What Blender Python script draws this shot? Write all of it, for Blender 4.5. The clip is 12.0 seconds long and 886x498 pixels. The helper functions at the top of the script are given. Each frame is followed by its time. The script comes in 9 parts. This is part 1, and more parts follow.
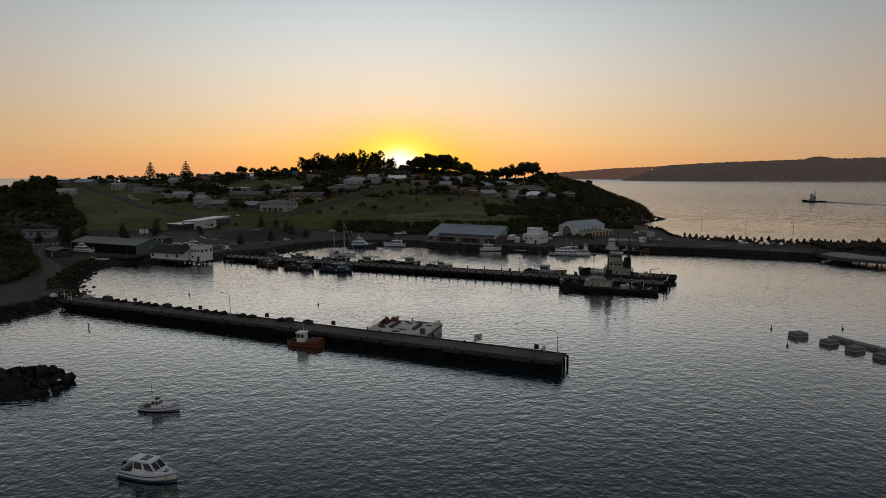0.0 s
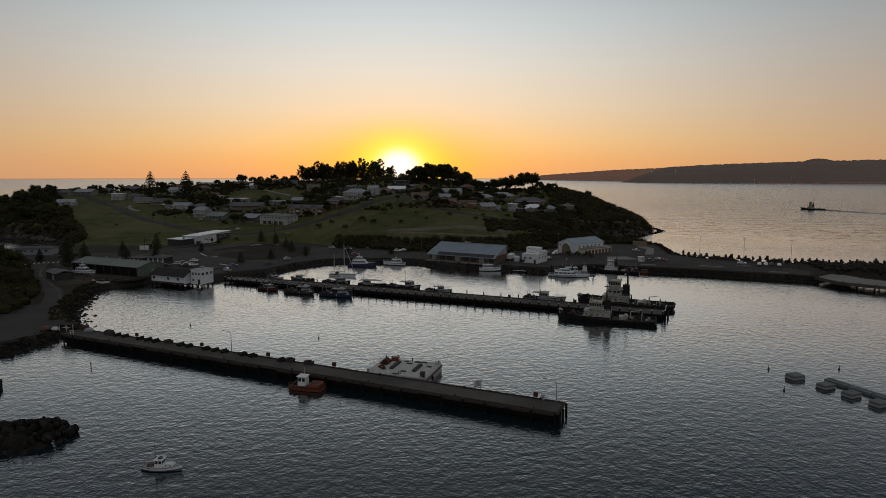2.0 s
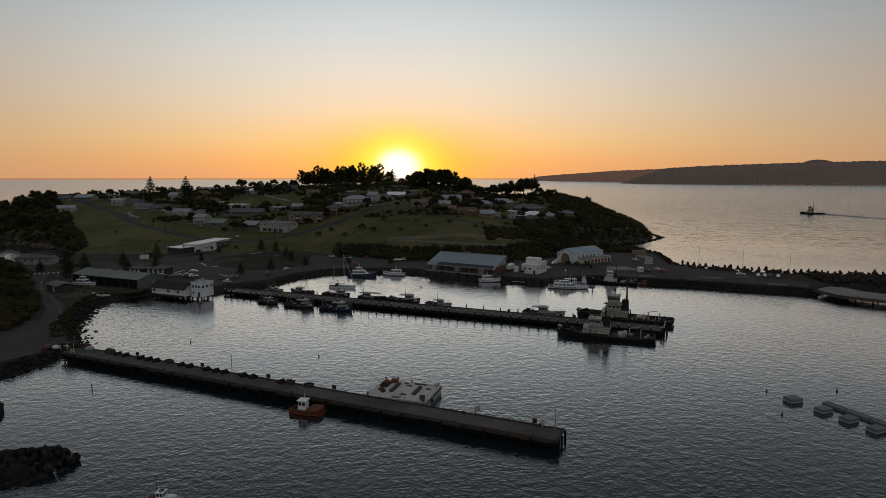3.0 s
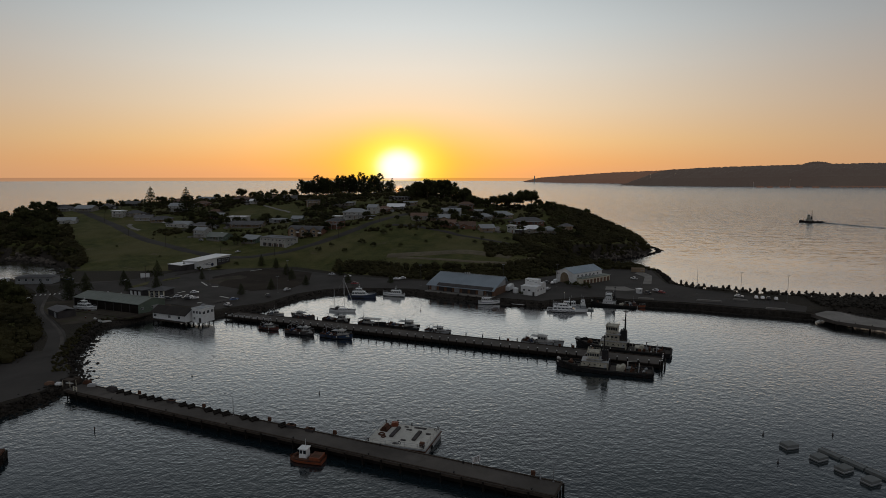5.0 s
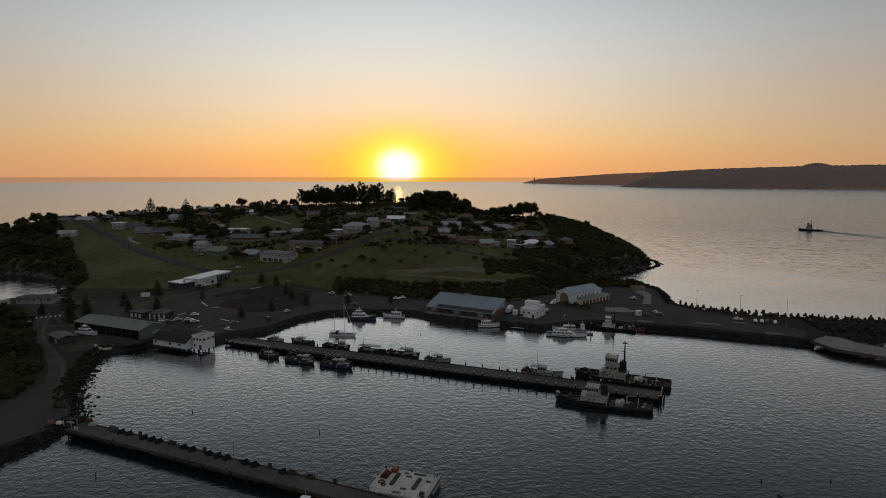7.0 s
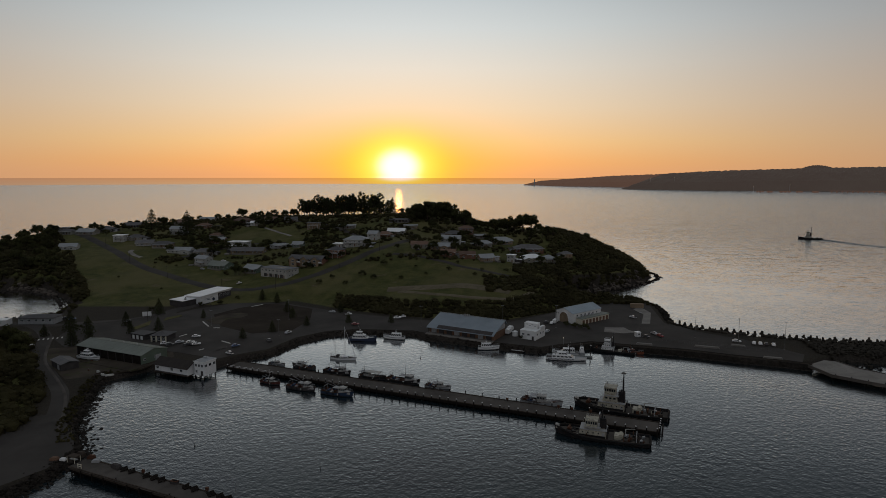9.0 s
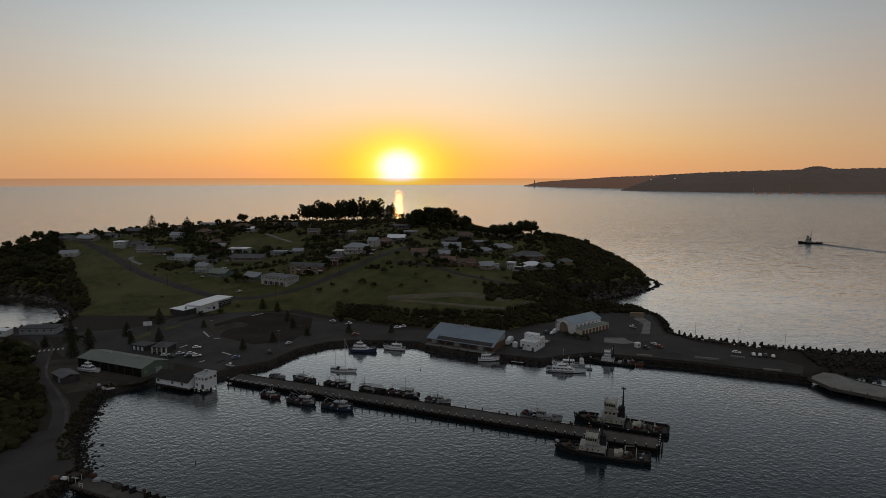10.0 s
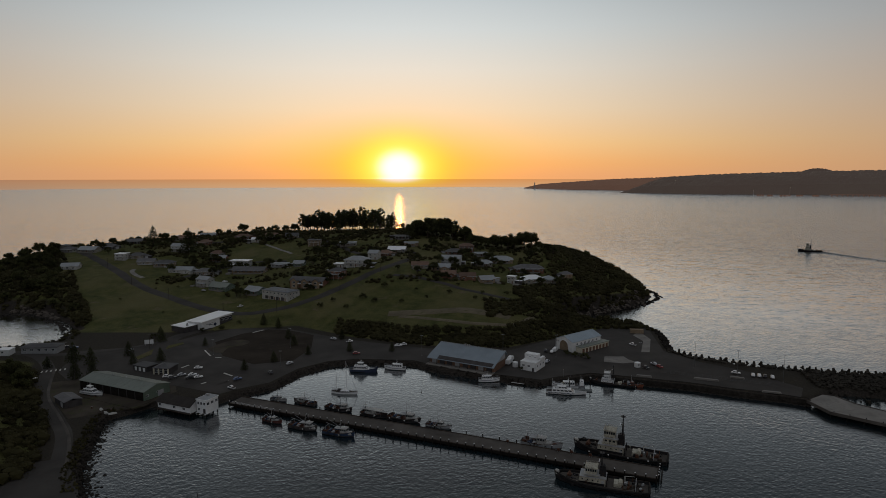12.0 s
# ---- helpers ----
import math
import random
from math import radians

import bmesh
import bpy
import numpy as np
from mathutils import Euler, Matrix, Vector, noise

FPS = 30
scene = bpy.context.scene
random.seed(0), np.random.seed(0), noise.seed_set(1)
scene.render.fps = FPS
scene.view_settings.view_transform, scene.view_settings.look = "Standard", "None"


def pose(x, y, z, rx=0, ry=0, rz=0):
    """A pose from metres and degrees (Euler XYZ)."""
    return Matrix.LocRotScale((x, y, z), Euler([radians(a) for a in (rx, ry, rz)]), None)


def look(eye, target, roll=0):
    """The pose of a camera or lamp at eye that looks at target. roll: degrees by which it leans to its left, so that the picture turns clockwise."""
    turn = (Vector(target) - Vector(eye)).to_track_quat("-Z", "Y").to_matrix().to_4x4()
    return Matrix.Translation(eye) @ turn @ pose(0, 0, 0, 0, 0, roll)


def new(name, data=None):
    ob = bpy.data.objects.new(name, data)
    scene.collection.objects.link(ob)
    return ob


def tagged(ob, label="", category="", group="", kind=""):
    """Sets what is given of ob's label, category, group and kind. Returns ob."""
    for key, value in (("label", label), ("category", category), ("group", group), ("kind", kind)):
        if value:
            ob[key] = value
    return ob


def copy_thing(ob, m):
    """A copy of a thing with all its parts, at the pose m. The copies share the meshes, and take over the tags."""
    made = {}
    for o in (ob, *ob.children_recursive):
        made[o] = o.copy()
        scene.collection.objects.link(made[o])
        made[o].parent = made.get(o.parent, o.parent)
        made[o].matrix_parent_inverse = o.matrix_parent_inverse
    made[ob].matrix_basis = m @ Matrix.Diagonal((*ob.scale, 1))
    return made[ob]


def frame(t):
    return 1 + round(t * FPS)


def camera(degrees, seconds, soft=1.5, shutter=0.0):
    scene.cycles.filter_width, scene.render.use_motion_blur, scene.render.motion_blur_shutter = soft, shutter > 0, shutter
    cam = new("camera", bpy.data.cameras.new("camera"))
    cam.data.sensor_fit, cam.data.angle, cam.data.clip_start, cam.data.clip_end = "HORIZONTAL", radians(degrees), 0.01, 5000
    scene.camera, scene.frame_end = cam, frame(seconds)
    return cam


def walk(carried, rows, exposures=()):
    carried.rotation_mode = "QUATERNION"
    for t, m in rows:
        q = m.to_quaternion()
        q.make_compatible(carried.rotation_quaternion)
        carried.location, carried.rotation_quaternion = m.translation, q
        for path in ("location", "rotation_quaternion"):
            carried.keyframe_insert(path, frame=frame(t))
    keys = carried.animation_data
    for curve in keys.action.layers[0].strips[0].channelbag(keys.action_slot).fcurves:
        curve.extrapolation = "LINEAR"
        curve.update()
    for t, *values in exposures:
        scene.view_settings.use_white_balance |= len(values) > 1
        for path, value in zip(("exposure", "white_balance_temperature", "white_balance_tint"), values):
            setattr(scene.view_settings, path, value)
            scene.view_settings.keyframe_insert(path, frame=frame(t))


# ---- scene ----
cam = camera(72.0, 12.0, soft=0.65)
# seconds, place in metres, yaw, pitch and lean to the right in degrees: a drone that climbs straight up
ROWS = [
    (0, 0.00, 0.00, 38.00, 0.000, -6.903, 0.075),
    (0.5, -0.03, 0.07, 39.72, -0.011, -6.905, 0.059),
    (1, -0.04, -0.08, 42.41, -0.023, -6.906, 0.041),
    (1.5, -0.10, 0.03, 45.30, -0.037, -6.903, 0.019),
    (2, -0.15, 0.07, 48.14, -0.053, -6.902, -0.001),
    (2.5, -0.16, 0.11, 50.99, -0.068, -6.903, -0.020),
    (3, -0.14, 0.12, 53.79, -0.079, -6.904, -0.035),
    (5, -0.17, 0.07, 65.28, -0.110, -6.915, -0.076),
    (5.5, -0.19, 0.22, 68.22, -0.115, -6.924, -0.084),
    (6, -0.18, 0.48, 71.24, -0.119, -6.936, -0.091),
    (6.5, -0.18, 0.73, 74.28, -0.120, -6.947, -0.094),
    (7, -0.16, 0.90, 77.30, -0.120, -6.949, -0.093),
    (9, -0.10, 0.62, 88.81, -0.098, -6.897, -0.070),
    (9.5, -0.10, 0.66, 91.71, -0.094, -6.882, -0.060),
    (10, -0.10, 0.75, 94.60, -0.092, -6.865, -0.047),
    (10.5, -0.10, 0.78, 97.50, -0.088, -6.848, -0.030),
    (11, -0.17, 0.78, 100.33, -0.082, -6.828, -0.013),
    (11.5, -0.14, 0.84, 103.10, -0.077, -6.803, 0.003),
    (12, -0.15, 0.72, 105.28, -0.071, -6.787, 0.021),
]
walk(cam, [(t, pose(x, y, z, 90 + pitch, lean, yaw)) for t, x, y, z, yaw, pitch, lean in ROWS])

# ---- sky, sun and exposure ----
SUN_DIR = Vector((-0.0703, 0.9973, 0.0130)).normalized()


def srgb(r, g, b):
    """Linear colour from 0-255 display values."""
    return tuple(((v / 255 + 0.055) / 1.055) ** 2.4 if v > 10 else v / 255 / 12.92 for v in (r, g, b)) + (1.0,)


class Nodes:
    """Short way to wire a node tree."""

    def __init__(self, tree):
        self.tree = tree
        tree.nodes.clear()

    def add(self, kind, **props):
        node = self.tree.nodes.new(kind)
        for key, value in props.items():
            setattr(node, key, value)
        return node

    def link(self, a, b):
        self.tree.links.new(a, b)

    def put(self, socket, value):
        if isinstance(value, bpy.types.NodeSocket):
            self.link(value, socket)
        else:
            socket.default_value = value

    def math(self, op, a, b=0.0, clamp=False):
        node = self.add("ShaderNodeMath", operation=op, use_clamp=clamp)
        self.put(node.inputs[0], a)
        self.put(node.inputs[1], b)
        return node.outputs[0]

    def mix(self, fac, a, b, blend="MIX"):
        node = self.add("ShaderNodeMix", data_type="RGBA", blend_type=blend)
        self.put(node.inputs[0], fac)
        self.put(node.inputs[6], a)
        self.put(node.inputs[7], b)
        return node.outputs[2]

    def ramp(self, fac, stops):
        node = self.add("ShaderNodeValToRGB")
        e = node.color_ramp.elements
        while len(e) < len(stops):
            e.new(0.5)
        for el, (pos, col) in zip(e, stops):
            el.position, el.color = pos, col
        self.put(node.inputs[0], fac)
        return node.outputs[0]

    def noise(self, vector, scale, detail=3.0, rough=0.55):
        node = self.add("ShaderNodeTexNoise")
        node.inputs["Scale"].default_value = scale
        node.inputs["Detail"].default_value = detail
        node.inputs["Roughness"].default_value = rough
        if vector is not None:
            self.link(vector, node.inputs["Vector"])
        return node.outputs["Fac"]


def make_sky():
    """A clear dawn sky: physical sky base, a warm haze band that fades upward, and the aureole round the low sun."""
    world = bpy.data.worlds.new("dawn_sky")
    world.use_nodes = True
    scene.world = world
    n = Nodes(world.node_tree)
    way = n.add("ShaderNodeTexCoord").outputs["Generated"]
    split = n.add("ShaderNodeSeparateXYZ")
    n.link(way, split.inputs[0])
    # past the sea sheet a reflection of the sky just above is painted in
    below = n.math("LESS_THAN", split.outputs[2], -0.0044)
    height = n.math("ADD", n.math("ABSOLUTE", split.outputs[2]), n.math("MULTIPLY", below, n.math("SUBTRACT", n.math("MULTIPLY", n.math("ABSOLUTE", split.outputs[2]), 2.2), -0.010)))
    el = n.math("MULTIPLY", n.math("ARCSINE", height), 180 / math.pi / 90)
    deg = lambda d: d / 90
    band = n.ramp(el, [
        (deg(0.0), srgb(236, 168, 112)), (deg(1.2), srgb(242, 178, 110)), (deg(3.0), srgb(243, 199, 138)),
        (deg(6.0), srgb(236, 214, 182)), (deg(9.5), srgb(227, 221, 208)), (deg(13), srgb(212, 219, 219)),
        (deg(17), srgb(194, 206, 212)), (deg(22), srgb(178, 185, 189)), (deg(29), srgb(148, 152, 155)), (deg(45), srgb(118, 122, 127)), (deg(90), srgb(188, 190, 194)),
    ])
    west = n.ramp(el, [(0.0, srgb(134, 132, 136)), (deg(12), srgb(133, 134, 138)), (deg(45), srgb(138, 142, 148)), (1.0, srgb(188, 190, 194))])
    side = n.ramp(el, [(0.0, srgb(186, 148, 114)), (deg(12), srgb(140, 140, 142)), (deg(20), srgb(98, 103, 109)), (deg(30), srgb(70, 77, 85)), (deg(45), srgb(86, 91, 98)), (1.0, srgb(188, 190, 194))])
    dot = n.add("ShaderNodeVectorMath", operation="DOT_PRODUCT")
    n.link(way, dot.inputs[0])
    dot.inputs[1].default_value = SUN_DIR
    angle = n.math("MULTIPLY", n.math("ARCCOSINE", n.math("MINIMUM", dot.outputs["Value"], 0.999999)), 180 / math.pi)
    # degrees beside and above the sun: low haze widens its glow along the horizon
    beside = n.math("MULTIPLY", n.math("SUBTRACT", n.math("ARCTAN2", split.outputs[0], split.outputs[1]), math.atan2(SUN_DIR.x, SUN_DIR.y)), 180 / math.pi)
    above = n.math("SUBTRACT", n.math("MULTIPLY", el, 90.0), math.degrees(math.asin(SUN_DIR.z)))

    def bell(width, power):
        return n.math("EXPONENT", n.math("MULTIPLY", n.math("POWER", n.math("DIVIDE", angle, width), power), -1.0))

    def glow(wide, high, power):
        a, b = n.math("DIVIDE", beside, wide), n.math("DIVIDE", above, high)
        far = n.math("ADD", n.math("MULTIPLY", a, a), n.math("MULTIPLY", b, b))
        return n.math("EXPONENT", n.math("MULTIPLY", n.math("POWER", far, power / 2), -1.0))

    away = n.math("EXPONENT", n.math("MULTIPLY", n.math("POWER", n.math("DIVIDE", n.math("SUBTRACT", 180.0, angle), 72.0), 2.5), -1.0))
    sky = n.mix(bell(32.5, 2.3), n.mix(away, side, west), band)
    sky = n.mix(n.math("MULTIPLY", glow(8.2, 3.3, 2.0), 0.85), sky, (1.0, 0.50, 0.030, 1))
    sky = n.mix(n.math("MULTIPLY", glow(4.0, 3.0, 2.6), 0.95), sky, (1.02, 0.84, 0.050, 1))
    sky = n.mix(n.math("MULTIPLY", glow(2.7, 2.2, 2.6), 0.85), sky, (1.05, 1.0, 0.22, 1))
    sky = n.mix(glow(1.85, 1.5, 4.0), sky, (1.3, 1.2, 1.05, 1))
    physical = n.add("ShaderNodeTexSky", sky_type="NISHITA", sun_disc=False, sun_elevation=math.asin(SUN_DIR.z),
                     sun_rotation=math.atan2(SUN_DIR.x, SUN_DIR.y))
    base = n.mix(1.0, physical.outputs[0], (0.015, 0.015, 0.015, 1), "MULTIPLY")
    sky = n.mix(1.0, sky, base, "ADD")
    # dimmed, tinted copy of the sky coloured in as distant water
    sky = n.mix(below, sky, n.mix(1.0, sky, (0.66, 0.61, 0.67, 1), "MULTIPLY"))
    back = n.add("ShaderNodeBackground")
    n.link(sky, back.inputs["Color"])
    back.inputs["Strength"].default_value = 1.0
    n.link(back.outputs[0], n.add("ShaderNodeOutputWorld").inputs[0])


make_sky()
sun_lamp = new("sun", bpy.data.lights.new("sun", "SUN"))
sun_lamp.data.energy, sun_lamp.data.angle, sun_lamp.data.color = 0.015, radians(0.6), (1.0, 0.33, 0.06)
sun_lamp.matrix_basis = look(SUN_DIR * 3000, (0, 0, 0))
scene.view_settings.exposure = 0.0

# ---- materials ----
def material(name, colour, rough=0.7, metal=0.0, vary=0.25, coarse=0.35, fine=6.0, bump=0.25, depth=0.02, stain=None, stain_amount=0.5, shift=0.0, spec=0.4):
    """A worn surface: two scales of tone, fine relief, and blotches of a second colour. shift varies it from object to object."""
    mat = bpy.data.materials.new(name)
    mat.use_nodes = True
    n = Nodes(mat.node_tree)
    coord = n.add("ShaderNodeTexCoord").outputs["Object"]
    big, small = n.noise(coord, coarse, 4.0), n.noise(coord, fine, 5.0, 0.65)
    base = (*colour[:3], 1.0)
    dark = tuple(c * (1 - vary) for c in colour[:3]) + (1.0,)
    light = tuple(min(1.0, c * (1 + vary)) for c in colour[:3]) + (1.0,)
    tone = n.ramp(big, [(0.3, dark), (0.5, base), (0.7, light)])
    tone = n.mix(n.math("MULTIPLY", small, 0.6), tone, n.mix(1.0, tone, n.ramp(small, [(0.25, (0.55, 0.55, 0.55, 1)), (0.7, (1.25, 1.25, 1.25, 1))]), "MULTIPLY"))
    if stain:
        mask = n.ramp(n.noise(coord, coarse * 2.3, 6.0, 0.7), [(0.52, (0, 0, 0, 1)), (0.66, (1, 1, 1, 1))])
        tone = n.mix(n.math("MULTIPLY", mask, stain_amount), tone, (*stain[:3], 1.0))
    if shift:
        rnd = n.add("ShaderNodeObjectInfo").outputs["Random"]
        tone = n.mix(1.0, tone, n.ramp(rnd, [(0.0, (1 - shift,) * 3 + (1,)), (1.0, (1 + shift,) * 3 + (1,))]), "MULTIPLY")
    shader = n.add("ShaderNodeBsdfPrincipled")
    n.link(tone, shader.inputs["Base Color"])
    shader.inputs["Metallic"].default_value = metal
    shader.inputs["Specular IOR Level"].default_value = spec
    n.link(n.math("ADD", n.math("MULTIPLY", small, 0.25), rough - 0.12, True), shader.inputs["Roughness"])
    if bump:
        relief = n.add("ShaderNodeBump")
        relief.inputs["Strength"].default_value, relief.inputs["Distance"].default_value = bump, depth
        n.link(small, relief.inputs["Height"])
        n.link(relief.outputs[0], shader.inputs["Normal"])
    n.link(shader.outputs[0], n.add("ShaderNodeOutputMaterial").inputs[0])
    return mat


def make_water():
    """Harbour and sea water: wind ripples in patches over a slow swell."""
    mat = bpy.data.materials.new("sea_water")
    mat.use_nodes = True
    n = Nodes(mat.node_tree)
    coord = n.add("ShaderNodeTexCoord").outputs["Object"]

    def waves(sx, sy, turn, detail):
        place = n.add("ShaderNodeMapping")
        place.inputs["Scale"].default_value = (sx, sy, 1)
        place.inputs["Rotation"].default_value = (0, 0, radians(turn))
        n.link(coord, place.inputs["Vector"])
        return n.noise(place.outputs[0], 1.0, detail, 0.6)

    patches = n.ramp(n.noise(coord, 0.012, 3.0), [(0.35, (0.6, 0.6, 0.6, 1)), (0.65, (1, 1, 1, 1))])
    fine = n.math("MULTIPLY", waves(1.05, 1.15, 14, 2.0), 0.42)
    mid = n.math("MULTIPLY", waves(0.42, 0.48, -12, 2.0), 0.98)
    open_sea = n.add("ShaderNodeVectorMath", operation="DISTANCE")
    n.link(coord, open_sea.inputs[0])
    open_sea.inputs[1].default_value = (-20, 190, 0)
    outside = n.math("DIVIDE", n.math("SUBTRACT", open_sea.outputs["Value"], 330.0), 500.0, True)
    swell = n.math("MULTIPLY", waves(0.03, 0.06, 8, 4.0), n.math("ADD", n.math("MULTIPLY", outside, 16.0), 0.2))
    # the basin behind the wharf lies in the lee
    place = n.add("ShaderNodeSeparateXYZ")
    n.link(coord, place.inputs[0])
    behind = n.math("ADD", n.math("MULTIPLY", n.math("ADD", place.outputs[0], 101.0), 0.042), n.math("MULTIPLY", n.math("SUBTRACT", place.outputs[1], 276.0), 0.091), True)
    middle = n.add("ShaderNodeVectorMath", operation="DISTANCE")
    n.link(coord, middle.inputs[0])
    middle.inputs[1].default_value = (0, 280, 0)
    lee = n.math("MULTIPLY", behind, n.math("DIVIDE", n.math("SUBTRACT", 140.0, middle.outputs["Value"]), 30.0, True))
    chop = n.math("MULTIPLY", patches, n.math("SUBTRACT", 1.0, n.math("MULTIPLY", lee, 0.35)))
    height = n.math("ADD", n.math("MULTIPLY", n.math("ADD", fine, mid), n.math("MULTIPLY", chop, 0.88)), swell)
    # out at sea the facets of the waves tilt the surface both ways
    facets = n.add("ShaderNodeMapping")
    facets.inputs["Scale"].default_value = (0.15, 0.20, 1)
    facets.inputs["Rotation"].default_value = (0, 0, radians(-7))
    n.link(coord, facets.inputs["Vector"])
    chop_noise = n.add("ShaderNodeTexNoise")
    chop_noise.inputs["Scale"].default_value, chop_noise.inputs["Detail"].default_value, chop_noise.inputs["Roughness"].default_value = 1.0, 4.0, 0.6
    n.link(facets.outputs[0], chop_noise.inputs["Vector"])
    centred = n.add("ShaderNodeVectorMath", operation="SUBTRACT")
    n.link(chop_noise.outputs["Color"], centred.inputs[0])
    centred.inputs[1].default_value = (0.5, 0.5, 0.5)
    flat = n.add("ShaderNodeVectorMath", operation="MULTIPLY")
    n.link(centred.outputs[0], flat.inputs[0])
    flat.inputs[1].default_value = (0.20, 0.28, 0.0)
    tilt = n.add("ShaderNodeVectorMath", operation="SCALE")
    n.link(flat.outputs[0], tilt.inputs[0])
    n.link(n.math("DIVIDE", n.math("SUBTRACT", open_sea.outputs["Value"], 215.0), 260.0, True), tilt.inputs["Scale"])
    facing = n.add("ShaderNodeVectorMath", operation="ADD")
    n.link(n.add("ShaderNodeNewGeometry").outputs["Normal"], facing.inputs[0])
    n.link(tilt.outputs[0], facing.inputs[1])
    unit_facing = n.add("ShaderNodeVectorMath", operation="NORMALIZE")
    n.link(facing.outputs[0], unit_facing.inputs[0])
    relief = n.add("ShaderNodeBump")
    relief.inputs["Strength"].default_value, relief.inputs["Distance"].default_value = 1.0, 0.20
    n.link(unit_facing.outputs[0], relief.inputs["Normal"])
    n.link(height, relief.inputs["Height"])
    shader = n.add("ShaderNodeBsdfPrincipled")
    shader.inputs["Base Color"].default_value = (0.008, 0.016, 0.020, 1)
    # sheltered water is glassy, the open sea is broken by wind
    away = n.add("ShaderNodeVectorMath", operation="DISTANCE")
    n.link(coord, away.inputs[0])
    away.inputs[1].default_value = (-20, 190, 0)
    calm = n.ramp(n.math("DIVIDE", away.outputs["Value"], 3000.0), [(0.04, (0.02,) * 3 + (1,)), (0.13, (0.05,) * 3 + (1,)), (0.22, (0.12,) * 3 + (1,)), (0.55, (0.16,) * 3 + (1,)), (1.0, (0.20,) * 3 + (1,))])
    streaks = n.ramp(waves(0.006, 0.035, 6, 4.0), [(0.38, (0.86, 0.86, 0.86, 1)), (0.62, (1.12, 1.12, 1.12, 1))])
    shader.inputs["Roughness"].default_value = 0.6
    shader.inputs["Specular IOR Level"].default_value = 0.0
    gloss = n.add("ShaderNodeBsdfGlossy")
    n.link(n.math("MULTIPLY", calm, streaks), gloss.inputs["Roughness"])
    n.link(relief.outputs[0], gloss.inputs["Normal"])
    fresnel = n.add("ShaderNodeFresnel")
    fresnel.inputs["IOR"].default_value = 1.33
    n.link(relief.outputs[0], fresnel.inputs["Normal"])
    both = n.add("ShaderNodeMixShader")
    n.link(n.math("MINIMUM", n.math("MULTIPLY", n.math("POWER", fresnel.outputs[0], 1.15), 3.8), 0.92), both.inputs[0])
    n.link(shader.outputs[0], both.inputs[1])
    n.link(gloss.outputs[0], both.inputs[2])
    n.link(both.outputs[0], n.add("ShaderNodeOutputMaterial").inputs[0])
    return mat


def make_ground():
    """Grass with drier and barer patches, turning to weathered rock where it is steep."""
    mat = bpy.data.materials.new("grassy_ground")
    mat.use_nodes = True
    n = Nodes(mat.node_tree)
    coord = n.add("ShaderNodeTexCoord").outputs["Object"]
    big, mid, small = n.noise(coord, 0.018, 4.0), n.noise(coord, 0.12, 5.0, 0.65), n.noise(coord, 1.4, 5.0, 0.7)
    grass = n.ramp(mid, [(0.3, (0.040, 0.046, 0.013, 1)), (0.5, (0.066, 0.070, 0.021, 1)), (0.72, (0.105, 0.096, 0.034, 1))])
    grass = n.mix(n.ramp(big, [(0.45, (0, 0, 0, 1)), (0.62, (0.75, 0.75, 0.75, 1))]), grass, (0.115, 0.102, 0.044, 1))
    bare = n.ramp(n.noise(coord, 0.05, 6.0, 0.7), [(0.60, (0, 0, 0, 1)), (0.68, (0.7, 0.7, 0.7, 1))])
    grass = n.mix(bare, grass, (0.13, 0.10, 0.065, 1))
    rock = n.ramp(small, [(0.3, (0.018, 0.015, 0.013, 1)), (0.6, (0.042, 0.035, 0.029, 1)), (0.8, (0.075, 0.063, 0.053, 1))])
    split = n.add("ShaderNodeSeparateXYZ")
    n.link(n.add("ShaderNodeNewGeometry").outputs["Normal"], split.inputs[0])
    steep = n.ramp(split.outputs[2], [(0.74, (1, 1, 1, 1)), (0.90, (0, 0, 0, 1))])
    height = n.add("ShaderNodeSeparateXYZ")
    n.link(coord, height.inputs[0])
    grass = n.mix(n.math("MULTIPLY", n.math("SUBTRACT", 2.6, height.outputs[2]), 14.0, True), grass, (0.034, 0.029, 0.022, 1))
    steep = n.math("MAXIMUM", steep, n.math("MULTIPLY", n.math("SUBTRACT", 2.35, height.outputs[2]), 5.0, True))
    tone = n.mix(steep, grass, rock)
    tone = n.mix(0.5, tone, n.mix(1.0, tone, n.ramp(small, [(0.25, (0.4, 0.4, 0.4, 1)), (0.75, (1.5, 1.5, 1.5, 1))]), "MULTIPLY"))
    shader = n.add("ShaderNodeBsdfPrincipled")
    n.link(tone, shader.inputs["Base Color"])
    shader.inputs["Roughness"].default_value = 0.95
    shader.inputs["Specular IOR Level"].default_value = 0.15
    relief = n.add("ShaderNodeBump")
    relief.inputs["Strength"].default_value, relief.inputs["Distance"].default_value = 0.8, 0.5
    n.link(small, relief.inputs["Height"])
    n.link(relief.outputs[0], shader.inputs["Normal"])
    n.link(shader.outputs[0], n.add("ShaderNodeOutputMaterial").inputs[0])
    return mat


